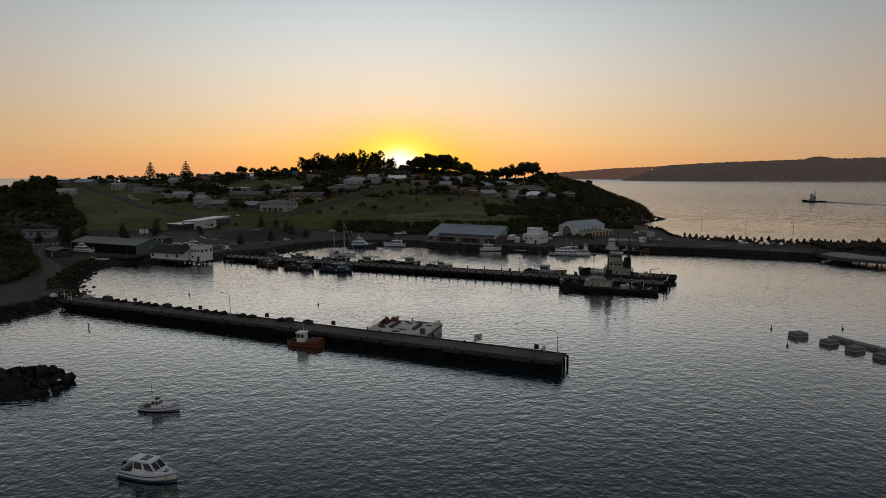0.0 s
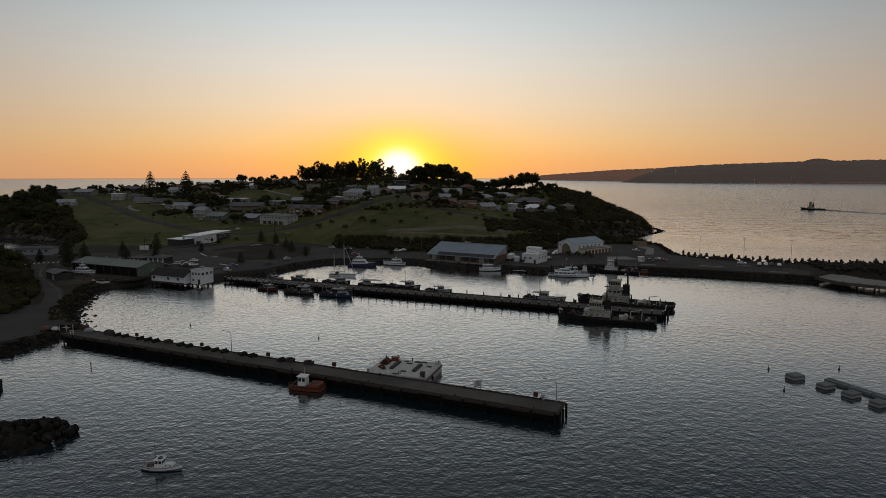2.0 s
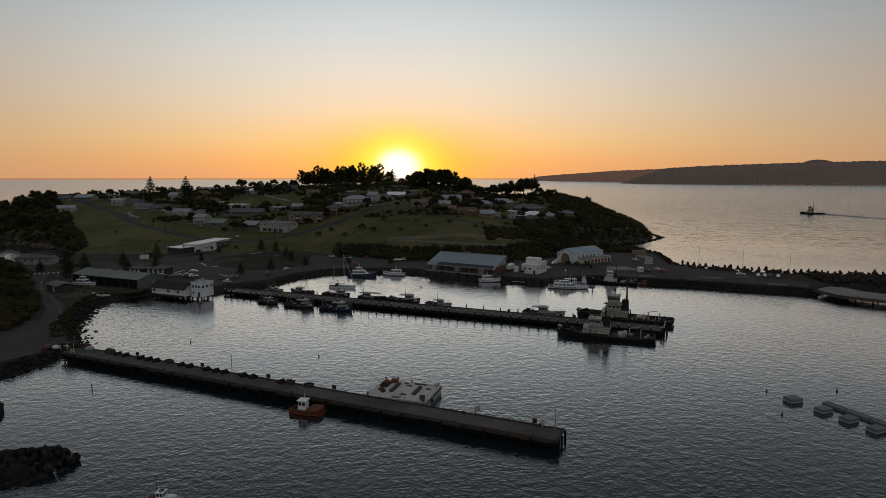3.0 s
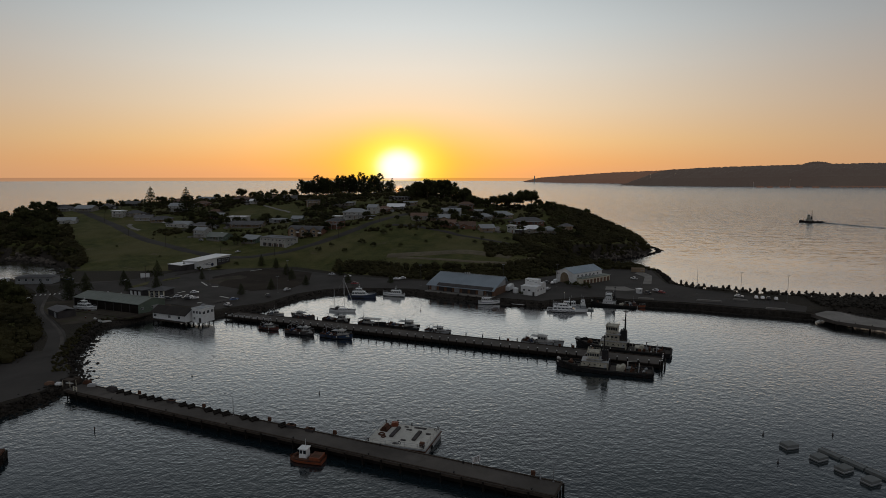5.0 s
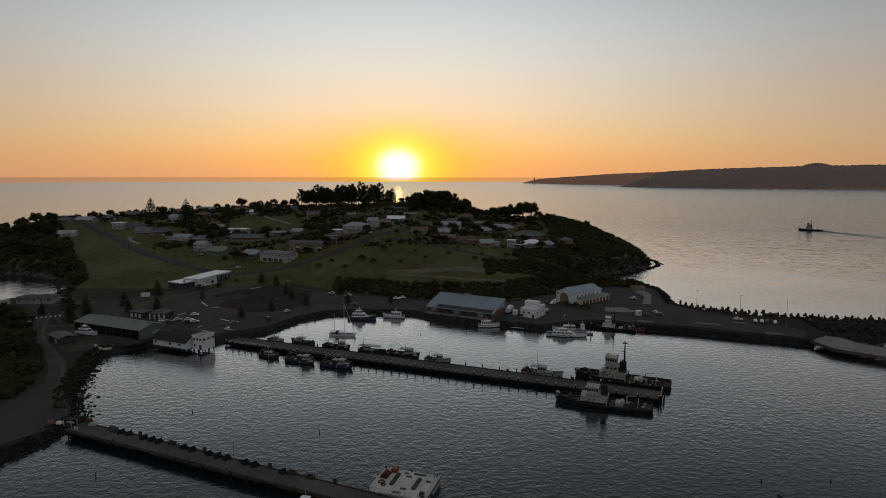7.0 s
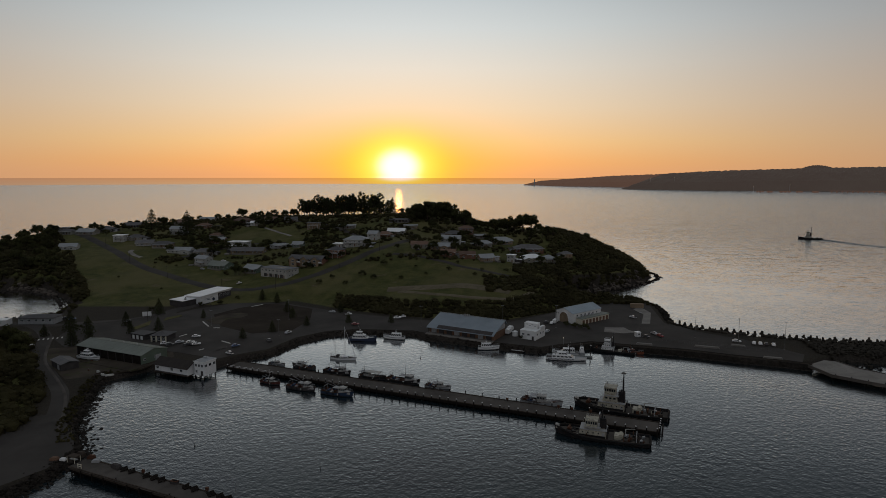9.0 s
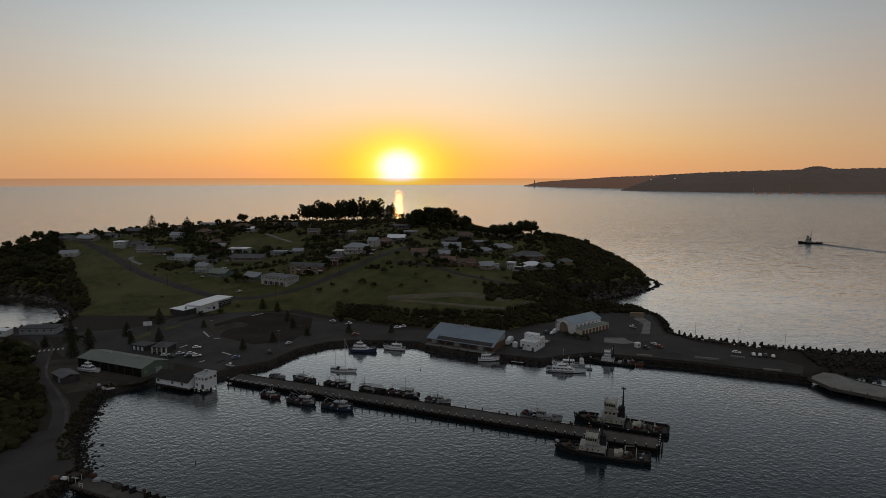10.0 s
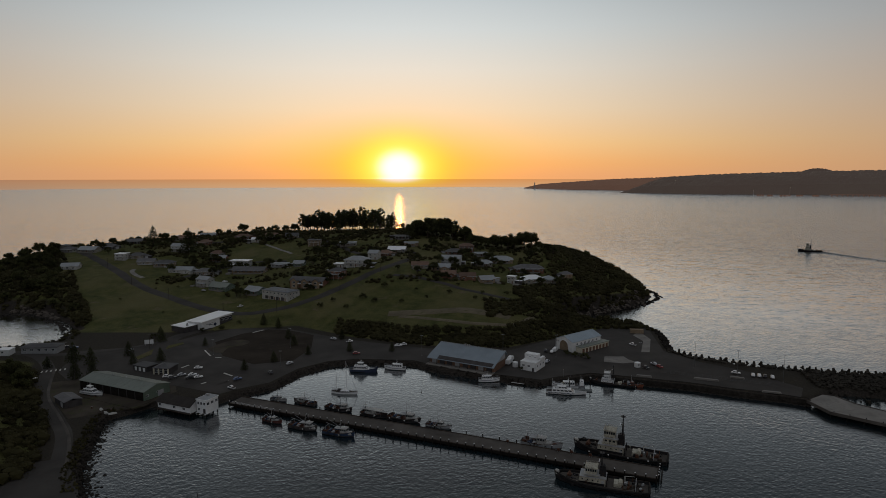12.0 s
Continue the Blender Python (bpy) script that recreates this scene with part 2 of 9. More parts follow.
def make_leaf(name, colour, **kw):
    """Foliage that lets some light through its leaves."""
    mat = material(name, colour, **kw)
    tree = mat.node_tree
    shader = next(q for q in tree.nodes if q.type == "BSDF_PRINCIPLED")
    out = next(q for q in tree.nodes if q.type == "OUTPUT_MATERIAL")
    thin, both = tree.nodes.new("ShaderNodeBsdfTranslucent"), tree.nodes.new("ShaderNodeMixShader")
    tree.links.new(shader.inputs["Base Color"].links[0].from_socket, thin.inputs["Color"])
    both.inputs[0].default_value = 0.35
    tree.links.new(shader.outputs[0], both.inputs[1])
    tree.links.new(thin.outputs[0], both.inputs[2])
    tree.links.new(both.outputs[0], out.inputs[0])
    return mat


def make_glass(name, tint=(0.02, 0.025, 0.03)):
    """Window glass with a dark room behind it."""
    mat = bpy.data.materials.new(name)
    mat.use_nodes = True
    n = Nodes(mat.node_tree)
    shader = n.add("ShaderNodeBsdfPrincipled")
    coord = n.add("ShaderNodeTexCoord").outputs["Object"]
    n.link(n.ramp(n.noise(coord, 0.6), [(0.3, (*(c * 0.5 for c in tint), 1)), (0.7, (*(c * 1.6 for c in tint), 1))]), shader.inputs["Base Color"])
    shader.inputs["Roughness"].default_value = 0.06
    shader.inputs["IOR"].default_value = 1.5
    n.link(shader.outputs[0], n.add("ShaderNodeOutputMaterial").inputs[0])
    return mat


def make_lit(name, colour, strength):
    mat = bpy.data.materials.new(name)
    mat.use_nodes = True
    n = Nodes(mat.node_tree)
    glow = n.add("ShaderNodeEmission")
    glow.inputs[0].default_value, glow.inputs[1].default_value = (*colour, 1), strength
    n.link(glow.outputs[0], n.add("ShaderNodeOutputMaterial").inputs[0])
    return mat


WATER, GROUND, GLASS = make_water(), make_ground(), make_glass("dark_glass")
ASPHALT = material("asphalt", (0.052, 0.047, 0.043), 0.9, coarse=0.06, fine=3.0, vary=0.25, stain=(0.062, 0.056, 0.05), stain_amount=0.45, spec=0.15)
OFF_WHITE = material("weathered_off_white_paint", (0.40, 0.40, 0.38), 0.6, coarse=0.4, fine=4.0, vary=0.18, stain=(0.22, 0.17, 0.12), stain_amount=0.5)
WORN_WHITE = material("worn_rust_streaked_white_paint", (0.36, 0.36, 0.35), 0.6, coarse=0.7, fine=4.0, vary=0.25, stain=(0.10, 0.07, 0.05), stain_amount=0.8)
DIRT = material("dark_packed_dirt", (0.060, 0.050, 0.040), 0.95, coarse=0.07, fine=1.6, vary=0.4, stain=(0.055, 0.058, 0.026), stain_amount=0.7, spec=0.08)
GRAVEL = material("gravel_yard", (0.033, 0.026, 0.020), 0.95, coarse=0.05, fine=2.0, vary=0.35, stain=(0.058, 0.048, 0.038), stain_amount=0.5, spec=0.08)
CONCRETE = material("weathered_concrete", (0.19, 0.178, 0.162), 0.85, coarse=0.12, fine=3.0, vary=0.25, stain=(0.12, 0.11, 0.10), stain_amount=0.6)
PALE_DECK = material("pale_scoured_plate", (0.46, 0.45, 0.41), 0.8, coarse=0.3, fine=3.0, vary=0.15, stain=(0.24, 0.20, 0.16), stain_amount=0.5)
DECK = material("wharf_deck", (0.088, 0.079, 0.071), 0.88, coarse=0.10, fine=2.5, vary=0.3, stain=(0.06, 0.052, 0.046), stain_amount=0.6, spec=0.12)
DARK_TIMBER = material("dark_wet_timber", (0.017, 0.014, 0.012), 0.8, coarse=0.5, fine=5.0, vary=0.4, spec=0.06)
OLD_TIMBER = material("old_timber", (0.055, 0.044, 0.036), 0.85, coarse=0.4, fine=5.0, vary=0.35, spec=0.1)
WHITE = material("white_paint", (0.70, 0.71, 0.71), 0.55, coarse=0.3, fine=4.0, vary=0.08, stain=(0.48, 0.46, 0.42), stain_amount=0.35)
TUG_CREAM = material("sooty_cream_paint", (0.40, 0.38, 0.31), 0.6, coarse=0.5, fine=4.0, vary=0.25, stain=(0.09, 0.065, 0.045), stain_amount=0.85)
DULL_CREAM = material("dull_cream_paint", (0.27, 0.25, 0.21), 0.7, coarse=0.3, fine=4.0, vary=0.12, stain=(0.22, 0.18, 0.13), stain_amount=0.4, shift=0.15)
CREAM = material("cream_paint", (0.62, 0.58, 0.47), 0.6, coarse=0.3, fine=4.0, vary=0.10, stain=(0.36, 0.30, 0.22), stain_amount=0.4)
GREY_PAINT = material("grey_paint", (0.33, 0.34, 0.35), 0.6, coarse=0.3, fine=4.0, vary=0.12, stain=(0.20, 0.18, 0.17), stain_amount=0.4)
PALE_ROOF = material("pale_metal_roof", (0.27, 0.285, 0.295), 0.6, 0.1, coarse=0.15, fine=3.0, vary=0.10, stain=(0.36, 0.38, 0.40), stain_amount=0.35)
WHITE_ROOF = material("white_metal_roof", (0.80, 0.81, 0.82), 0.4, 0.1, coarse=0.15, fine=3.0, vary=0.06)
GREY_ROOF = material("grey_tile_roof", (0.10, 0.098, 0.10), 0.85, coarse=0.25, fine=4.0, vary=0.2, shift=0.3)
SLATE_ROOF = material("slate_grey_metal_roof", (0.12, 0.125, 0.135), 0.6, 0.1, coarse=0.2, fine=3.0, vary=0.15)
BLACK_ROOF = material("black_brown_shingle_roof", (0.026, 0.021, 0.018), 0.85, coarse=0.3, fine=4.0, vary=0.3)
BROWN_ROOF = material("brown_tile_roof", (0.14, 0.085, 0.06), 0.8, coarse=0.25, fine=4.0, vary=0.2, shift=0.25)
MARKET_ROOF = material("slate_blue_metal_roof", (0.21, 0.25, 0.285), 0.5, 0.2, coarse=0.12, fine=3.0, vary=0.12, stain=(0.26, 0.29, 0.31), stain_amount=0.4)
BLUE_ROOF = material("blue_grey_metal_roof", (0.34, 0.40, 0.45), 0.45, 0.3, coarse=0.12, fine=3.0, vary=0.12)
GREEN_ROOF = material("pale_green_metal_roof", (0.19, 0.21, 0.185), 0.65, 0.1, coarse=0.12, fine=3.0, vary=0.14, stain=(0.11, 0.125, 0.10), stain_amount=0.5)
GREEN_WALL = material("green_metal_wall", (0.12, 0.16, 0.125), 0.6, 0.1, coarse=0.2, fine=3.0, vary=0.15)
BRICK = material("red_brown_brick", (0.17, 0.088, 0.058), 0.9, coarse=0.3, fine=7.0, vary=0.25, shift=0.15)
BUFF = material("buff_brick", (0.24, 0.18, 0.12), 0.9, coarse=0.3, fine=7.0, vary=0.2, shift=0.15)
BROWN_BOARD = material("brown_boards", (0.15, 0.085, 0.055), 0.85, coarse=0.3, fine=4.0, vary=0.3)
DARK_WALL = material("dark_wall", (0.06, 0.055, 0.055), 0.8, coarse=0.3, fine=4.0, vary=0.25, spec=0.15)
BLACK = material("black_paint", (0.018, 0.018, 0.020), 0.5, coarse=0.4, fine=4.0, vary=0.4, stain=(0.10, 0.05, 0.03), stain_amount=0.35, spec=0.2)
RUBBER = material("black_rubber", (0.02, 0.02, 0.02), 0.8, fine=8.0, vary=0.3, spec=0.15)
RUST = material("rusty_steel", (0.095, 0.042, 0.024), 0.85, 0.3, coarse=0.6, fine=5.0, vary=0.5, stain=(0.05, 0.03, 0.02))
ORANGE = material("orange_paint", (0.19, 0.048, 0.016), 0.5, coarse=0.6, fine=5.0, vary=0.25, stain=(0.12, 0.05, 0.03), stain_amount=0.5)
RED = material("dull_red_paint", (0.08, 0.020, 0.016), 0.5, coarse=0.6, fine=5.0, vary=0.25, stain=(0.10, 0.04, 0.03), stain_amount=0.4)
BLUE = material("blue_paint", (0.014, 0.032, 0.072), 0.45, coarse=0.6, fine=5.0, vary=0.25)
NAVY = material("navy_paint", (0.018, 0.028, 0.06), 0.4, coarse=0.6, fine=5.0, vary=0.25)
YELLOW = material("yellow_paint", (0.62, 0.40, 0.04), 0.5, coarse=0.6, fine=5.0, vary=0.15)
OXIDE = material("red_oxide_deck", (0.12, 0.055, 0.042), 0.85, coarse=0.3, fine=4.0, vary=0.35, stain=(0.06, 0.045, 0.04))
STEEL = material("galvanised_steel", (0.38, 0.39, 0.40), 0.45, 0.8, coarse=0.8, fine=6.0, vary=0.15)
DULL_STEEL = material("dull_grey_steel", (0.13, 0.13, 0.13), 0.7, 0.3, coarse=0.8, fine=6.0, vary=0.2)
ROCK = material("dark_basalt_rock", (0.026, 0.023, 0.020), 0.92, coarse=0.5, fine=3.0, vary=0.4, bump=0.8, depth=0.12, stain=(0.055, 0.047, 0.040), stain_amount=0.5, shift=0.4, spec=0.06)
SHELLROCK = material("armour_concrete", (0.045, 0.040, 0.033), 0.9, coarse=0.4, fine=3.0, vary=0.35, bump=0.6, depth=0.08, stain=(0.05, 0.045, 0.04), shift=0.3, spec=0.08)
BARK = material("tree_bark", (0.075, 0.055, 0.042), 0.9, coarse=1.0, fine=6.0, vary=0.4)
LEAF = make_leaf("dark_foliage", (0.060, 0.062, 0.025), rough=0.8, coarse=0.25, fine=2.5, vary=0.45, bump=0.0, shift=0.35, spec=0.15)
PINE_LEAF = make_leaf("pine_foliage", (0.050, 0.056, 0.025), rough=0.8, coarse=0.4, fine=2.5, vary=0.4, bump=0.0, shift=0.25, spec=0.15)
SCRUB = make_leaf("coastal_scrub", (0.050, 0.045, 0.020), rough=0.85, coarse=0.05, fine=1.2, vary=0.5, bump=0.0, spec=0.1)
SAND = material("bare_sand", (0.12, 0.098, 0.062), 0.95, coarse=0.08, fine=2.0, vary=0.25, stain=(0.065, 0.062, 0.025), stain_amount=0.9)


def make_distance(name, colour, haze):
    """Far wooded land with the lit morning haze put in as an even glow."""
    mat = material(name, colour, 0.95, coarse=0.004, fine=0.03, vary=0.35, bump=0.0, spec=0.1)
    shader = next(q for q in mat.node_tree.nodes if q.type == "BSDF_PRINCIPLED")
    # emission stands in for the airlight over kilometres of bay
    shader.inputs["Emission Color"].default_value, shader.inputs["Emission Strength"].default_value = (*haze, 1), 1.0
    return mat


FAR_WOOD_GLOW = make_distance("far_forest_haze_glow", (0.030, 0.036, 0.028), (0.042, 0.029, 0.025))
FAR_HAZE_GLOW = make_distance("farther_haze_glow", (0.030, 0.036, 0.028), (0.085, 0.045, 0.032))
PONTOON = material("grey_pontoon", (0.14, 0.15, 0.148), 0.8, coarse=0.3, fine=3.0, vary=0.15, stain=(0.16, 0.16, 0.15), shift=0.1)
LINE = material("worn_line_paint", (0.52, 0.51, 0.47), 0.8, coarse=0.8, fine=4.0, vary=0.2, stain=(0.2, 0.2, 0.19), stain_amount=0.6)
LAMP_GLOW = make_lit("lit_lamp", (1.0, 0.86, 0.62), 3.0)
CAR_PAINTS = [material("car_" + tone, colour, 0.3, 0.2, vary=0.06, fine=9.0, bump=0.0, spec=0.6) for tone, colour in
              (("white", (0.72, 0.72, 0.72)), ("silver", (0.42, 0.43, 0.45)), ("black", (0.03, 0.03, 0.035)), ("red", (0.25, 0.03, 0.03)), ("blue", (0.05, 0.09, 0.2)))]


# ---- building helpers ----
def mesh_of(name, bm, mat, smooth_faces=False):
    data = bpy.data.meshes.new(name)
    bmesh.ops.recalc_face_normals(bm, faces=bm.faces)
    bm.to_mesh(data)
    bm.free()
    for m in (mat if isinstance(mat, (list, tuple)) else [mat]):
        data.materials.append(m)
    if smooth_faces:
        for p in data.polygons:
            p.use_smooth = True
    return data


def part(name, bm, mat, parent=None, label="", smooth_faces=False):
    """One mesh object from a bmesh, under a thing or a part."""
    ob = new(name, bm if isinstance(bm, bpy.types.Mesh) else mesh_of(name, bm, mat, smooth_faces))
    ob.parent = parent
    return tagged(ob, label)


def thing(name, x, y, z, turn, label, category, group="", kind=""):
    """An Empty at the base of a thing; its parts go under it."""
    ob = new(name)
    ob.empty_display_size = 0.5
    ob.matrix_basis = pose(x, y, z, 0, 0, turn)
    return tagged(ob, label, category, group, kind)


def box(bm, x, y, z, sx, sy, sz, turn=0.0, top=1.0, bevel=0.0):
    """A box that stands at z, centred on x, y; top shrinks its upper face."""
    m = pose(x, y, z, 0, 0, turn)
    v = [bm.verts.new(m @ Vector((sx / 2 * i * k, sy / 2 * j * k, sz * h))) for h, k in ((0, 1), (1, top)) for i, j in ((-1, -1), (1, -1), (1, 1), (-1, 1))]
    faces = [bm.faces.new([v[i] for i in f]) for f in ((3, 2, 1, 0), (4, 5, 6, 7), (0, 1, 5, 4), (1, 2, 6, 5), (2, 3, 7, 6), (3, 0, 4, 7))]
    if bevel:
        bmesh.ops.bevel(bm, geom=list({e for f in faces for e in f.edges}), offset=bevel, segments=1, affect="EDGES")
    return bm


def rod(bm, a, b, r, r2=None, sides=8):
    """A tapered round bar from a to b."""
    a, b = Vector(a), Vector(b)
    r2 = r if r2 is None else r2
    q = (b - a).to_track_quat("Z", "Y")
    rings = []
    for end, rad in ((a, r), (b, r2)):
        rings.append([bm.verts.new(end + q @ Vector((rad * math.cos(k * math.tau / sides), rad * math.sin(k * math.tau / sides), 0))) for k in range(sides)])
    for k in range(sides):
        bm.faces.new((rings[0][k], rings[0][(k + 1) % sides], rings[1][(k + 1) % sides], rings[1][k]))
    bm.faces.new(rings[0][::-1])
    bm.faces.new(rings[1])
    return bm


def prism(bm, outline, z0, z1):
    """A flat outline of plan points drawn up from z0 to z1."""
    low, high = [bm.verts.new((x, y, z0)) for x, y in outline], [bm.verts.new((x, y, z1)) for x, y in outline]
    bm.faces.new(low[::-1])
    bm.faces.new(high)
    for k in range(len(outline)):
        j = (k + 1) % len(outline)
        bm.faces.new((low[k], low[j], high[j], high[k]))
    return bm


def ring(bm, centre, axis, radius, thick, sides=12):
    """A tyre-like ring."""
    q = Vector(axis).to_track_quat("Z", "Y")
    loops = []
    for k in range(sides):
        a = k * math.tau / sides
        loops.append([bm.verts.new(Vector(centre) + q @ Vector(((radius + thick * math.cos(b)) * math.cos(a), (radius + thick * math.cos(b)) * math.sin(a), thick * math.sin(b))))
                      for b in (0, math.pi / 2, math.pi, 3 * math.pi / 2)])
    for k in range(sides):
        for i in range(4):
            bm.faces.new((loops[k][i], loops[(k + 1) % sides][i], loops[(k + 1) % sides][(i + 1) % 4], loops[k][(i + 1) % 4]))
    return bm


def B():
    return bmesh.new()


# ---- the lie of the land ----
HARBOUR_SHORE = [(-400, 120), (-250, 130), (-160, 146), (-119, 158), (-114, 171), (-113, 186), (-123, 199), (-130, 212), (-138, 234), (-145, 254), (-131, 271),
                 (-104, 272), (-96, 284), (-84, 292), (-75, 316), (-62, 330), (-46, 334), (-17, 331), (-6, 321), (20, 309), (50, 297), (60, 302), (78, 309),
                 (100, 301), (124, 293), (142, 284), (158, 278), (170, 272)]
SEA_SHORE = [(190, 284), (240, 272), (330, 250), (335, 276), (232, 307), (188, 319), (162, 329), (145, 340), (136, 354), (146, 402), (141, 426),
             (120, 438), (100, 431), (97, 441), (112, 456), (132, 467), (152, 481), (172, 501), (189, 524), (193, 548), (184, 590), (160, 650), (122, 730), (60, 790),
             (-30, 840), (-150, 860), (-260, 850), (-360, 800), (-440, 730), (-490, 650), (-480, 570), (-430, 500)]
COVE_SHORE = [(-345, 463), (-309, 458), (-274, 428), (-253, 404), (-244, 381), (-254, 370), (-272, 363), (-340, 350), (-430, 330)]
SHORE = np.array(HARBOUR_SHORE + SEA_SHORE + COVE_SHORE, float)
# centre, spread and height of each swell of the hill
SWELLS = [(-152, 699, 190, 137, 27.1), (-1, 690, 107, 118, 23.4), (-271, 743, 152, 118, 13.8), (-396, 627, 93, 108, 17.5), (117, 603, 62, 86, 23.3),
          (-38, 520, 127, 79, 20.4), (-292, 527, 105, 86, 9.6), (37, 432, 79, 72, 7.4), (-188, 510, 121, 81, -1.4), (111, 472, 79, 40, 1.6)]
APRON = 2.5


def smooth(a, b, x):
    t = np.clip((x - a) / (b - a), 0, 1)
    return t * t * (3 - 2 * t)


def shore_distance(x, y):
    """Metres from the shore line, plus on land."""
    best, inside = np.full(x.shape, 1e9), np.zeros(x.shape, bool)
    for (ax, ay), (bx, by) in zip(SHORE, np.roll(SHORE, -1, axis=0)):
        dx, dy = bx - ax, by - ay
        t = np.clip(((x - ax) * dx + (y - ay) * dy) / (dx * dx + dy * dy), 0, 1)
        best = np.minimum(best, np.hypot(x - ax - t * dx, y - ay - t * dy))
        if ay != by:
            inside ^= ((ay > y) != (by > y)) & (x < dx * (y - ay) / dy + ax)
    return np.where(inside, best, -best)


def wobble(x, y, size):
    """Cheap smooth noise of about -1 to 1."""
    u, v = x / size, y / size
    return (np.sin(1.7 * u + 1.3 * np.sin(0.9 * v + 0.4)) + np.sin(2.3 * v + 1.1 * np.sin(1.4 * u + 2.0)) + np.sin(1.1 * u - 1.9 * v + 0.7)) / 3


def land_height(x, y):
    """The ground's height at plan points (arrays)."""
    foot = np.interp(x, [-300, -180, -100, -60, -10, 40, 110, 130], [390, 392, 412, 383, 362, 358, 405, 425])
    hill = np.zeros(x.shape)
    for cx, cy, sx, sy, up in SWELLS:
        hill += up * np.exp(-((x - cx) / sx) ** 2 - ((y - cy) / sy) ** 2)
    rise = smooth(0, 30, y - foot)
    hill *= rise
    edge = np.interp(y, [195, 215, 245, 290, 320], [-144, -147, -164, -199, -219])
    hill += 13 * smooth(2, 55, edge - x) * smooth(335, 305, y) * smooth(170, 205, y)
    rough = rise * (0.35 * wobble(x, y, 9) + 0.5 * wobble(x, y, 31))
    d = shore_distance(x, y)
    d = d + (1.2 * wobble(x, y, 4.0) + 2.5 * wobble(x, y, 14)) * rise
    # quays and revetments fall steeply, the open coast less so
    wide = 3.0 + 15.0 * rise + 5 * wobble(x, y, 23) * rise
    top = APRON + hill + rough
    return -4 + (top + 4) * smooth(-2.5, wide, d)


def ground_at(x, y):
    return float(land_height(np.array([float(x)]), np.array([float(y)]))[0])


def build_ground():
    step = 3.0
    xs, ys = np.arange(-540, 345, step), np.arange(96, 880, step)
    gx, gy = np.meshgrid(xs, ys)
    z = land_height(gx.ravel(), gy.ravel())
    verts = np.column_stack([gx.ravel(), gy.ravel(), z])
    nx, ny = len(xs), len(ys)
    i, j = np.meshgrid(np.arange(nx - 1), np.arange(ny - 1))
    a = (j * nx + i).ravel()
    faces = np.column_stack([a, a + 1, a + nx + 1, a + nx])
    faces = faces[z[faces].max(axis=1) > -3.2]
    data = bpy.data.meshes.new("ground")
    data.from_pydata(verts.tolist(), [], faces.tolist())
    data.materials.append(GROUND)
    for p in data.polygons:
        p.use_smooth = True
    tagged(new("ground", data), "grassy headland with rocky shores and dry patches", "ground", kind="structure")


def sea_level(r):
    """The far water is drawn up a little, so that its edge meets the horizon."""
    return 20.0 * max(0.0, (r - 3300) / 1600) ** 2


def build_sea():
    """One sheet of water out to where the clear air ends."""
    rings = [0, 60, 150, 300, 600, 1000, 1600, 2400, 3300, 3600, 4000, 4400, 4700, 4900]
    verts, faces, sides = [], [], 96
    for r in rings[1:]:
        verts += [(r * math.cos(k * math.tau / sides), r * math.sin(k * math.tau / sides), sea_level(r)) for k in range(sides)]
    verts.append((0, 0, 0))
    for k in range(sides):
        faces.append((len(verts) - 1, k, (k + 1) % sides))
        for ring_no in range(len(rings) - 2):
            a, b = ring_no * sides, (ring_no + 1) * sides
            faces.append((a + k, b + k, b + (k + 1) % sides, a + (k + 1) % sides))
    data = bpy.data.meshes.new("water")
    data.from_pydata(verts, [], faces)
    data.materials.append(WATER)
    for p in data.polygons:
        p.use_smooth = True
    tagged(new("water", data), "calm grey sea with small wind ripples at dawn", "water", kind="structure")


def far_land(name, near, far, crest, label, mat=FAR_WOOD_GLOW):
    """A long wooded shore across the bay: two plan ends, a depth behind, and its height along it."""
    (ax, ay), (bx, by) = near
    n, m = 160, 12
    rng = np.random.RandomState(7)
    verts = []
    for i in range(n + 1):
        u = i / n
        h = crest(u)
        for j in range(m + 1):
            v = j / m
            x = ax + (bx - ax) * u + far[0] * v
            y = ay + (by - ay) * u + far[1] * v + 40 * math.sin(u * 17) * (1 - v)
            up = h * math.sin(math.pi * min(1.0, 0.05 + v) ** 0.6 / 2 if v < 0.9 else math.pi / 2 * 0.9) + (rng.rand() - 0.5) * (9.0 if 0 < j else 0)
            base = sea_level(math.hypot(x, y))
            verts.append((x, y, max(0.0, base + up) if j else base - 6))
    faces = [(i * (m + 1) + j, (i + 1) * (m + 1) + j, (i + 1) * (m + 1) + j + 1, i * (m + 1) + j + 1) for i in range(n) for j in range(m)]
    data = bpy.data.meshes.new(name)
    data.from_pydata(verts, [], faces)
    data.materials.append(mat)
    tagged(new(name, data), label, "far shore", kind="structure")


build_ground()
build_sea()
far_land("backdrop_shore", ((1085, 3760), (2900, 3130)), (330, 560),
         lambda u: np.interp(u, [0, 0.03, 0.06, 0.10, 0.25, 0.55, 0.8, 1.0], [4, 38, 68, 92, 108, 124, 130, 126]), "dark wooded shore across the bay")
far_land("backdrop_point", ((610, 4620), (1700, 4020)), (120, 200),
         lambda u: np.interp(u, [0, 0.05, 0.2, 0.5, 0.8, 1.0], [6, 26, 42, 70, 86, 30]), "hazy wooded point with a low cliff far across the bay", FAR_HAZE_GLOW)
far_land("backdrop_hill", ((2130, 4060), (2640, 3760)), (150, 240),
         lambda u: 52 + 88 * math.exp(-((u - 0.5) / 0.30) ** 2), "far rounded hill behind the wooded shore")


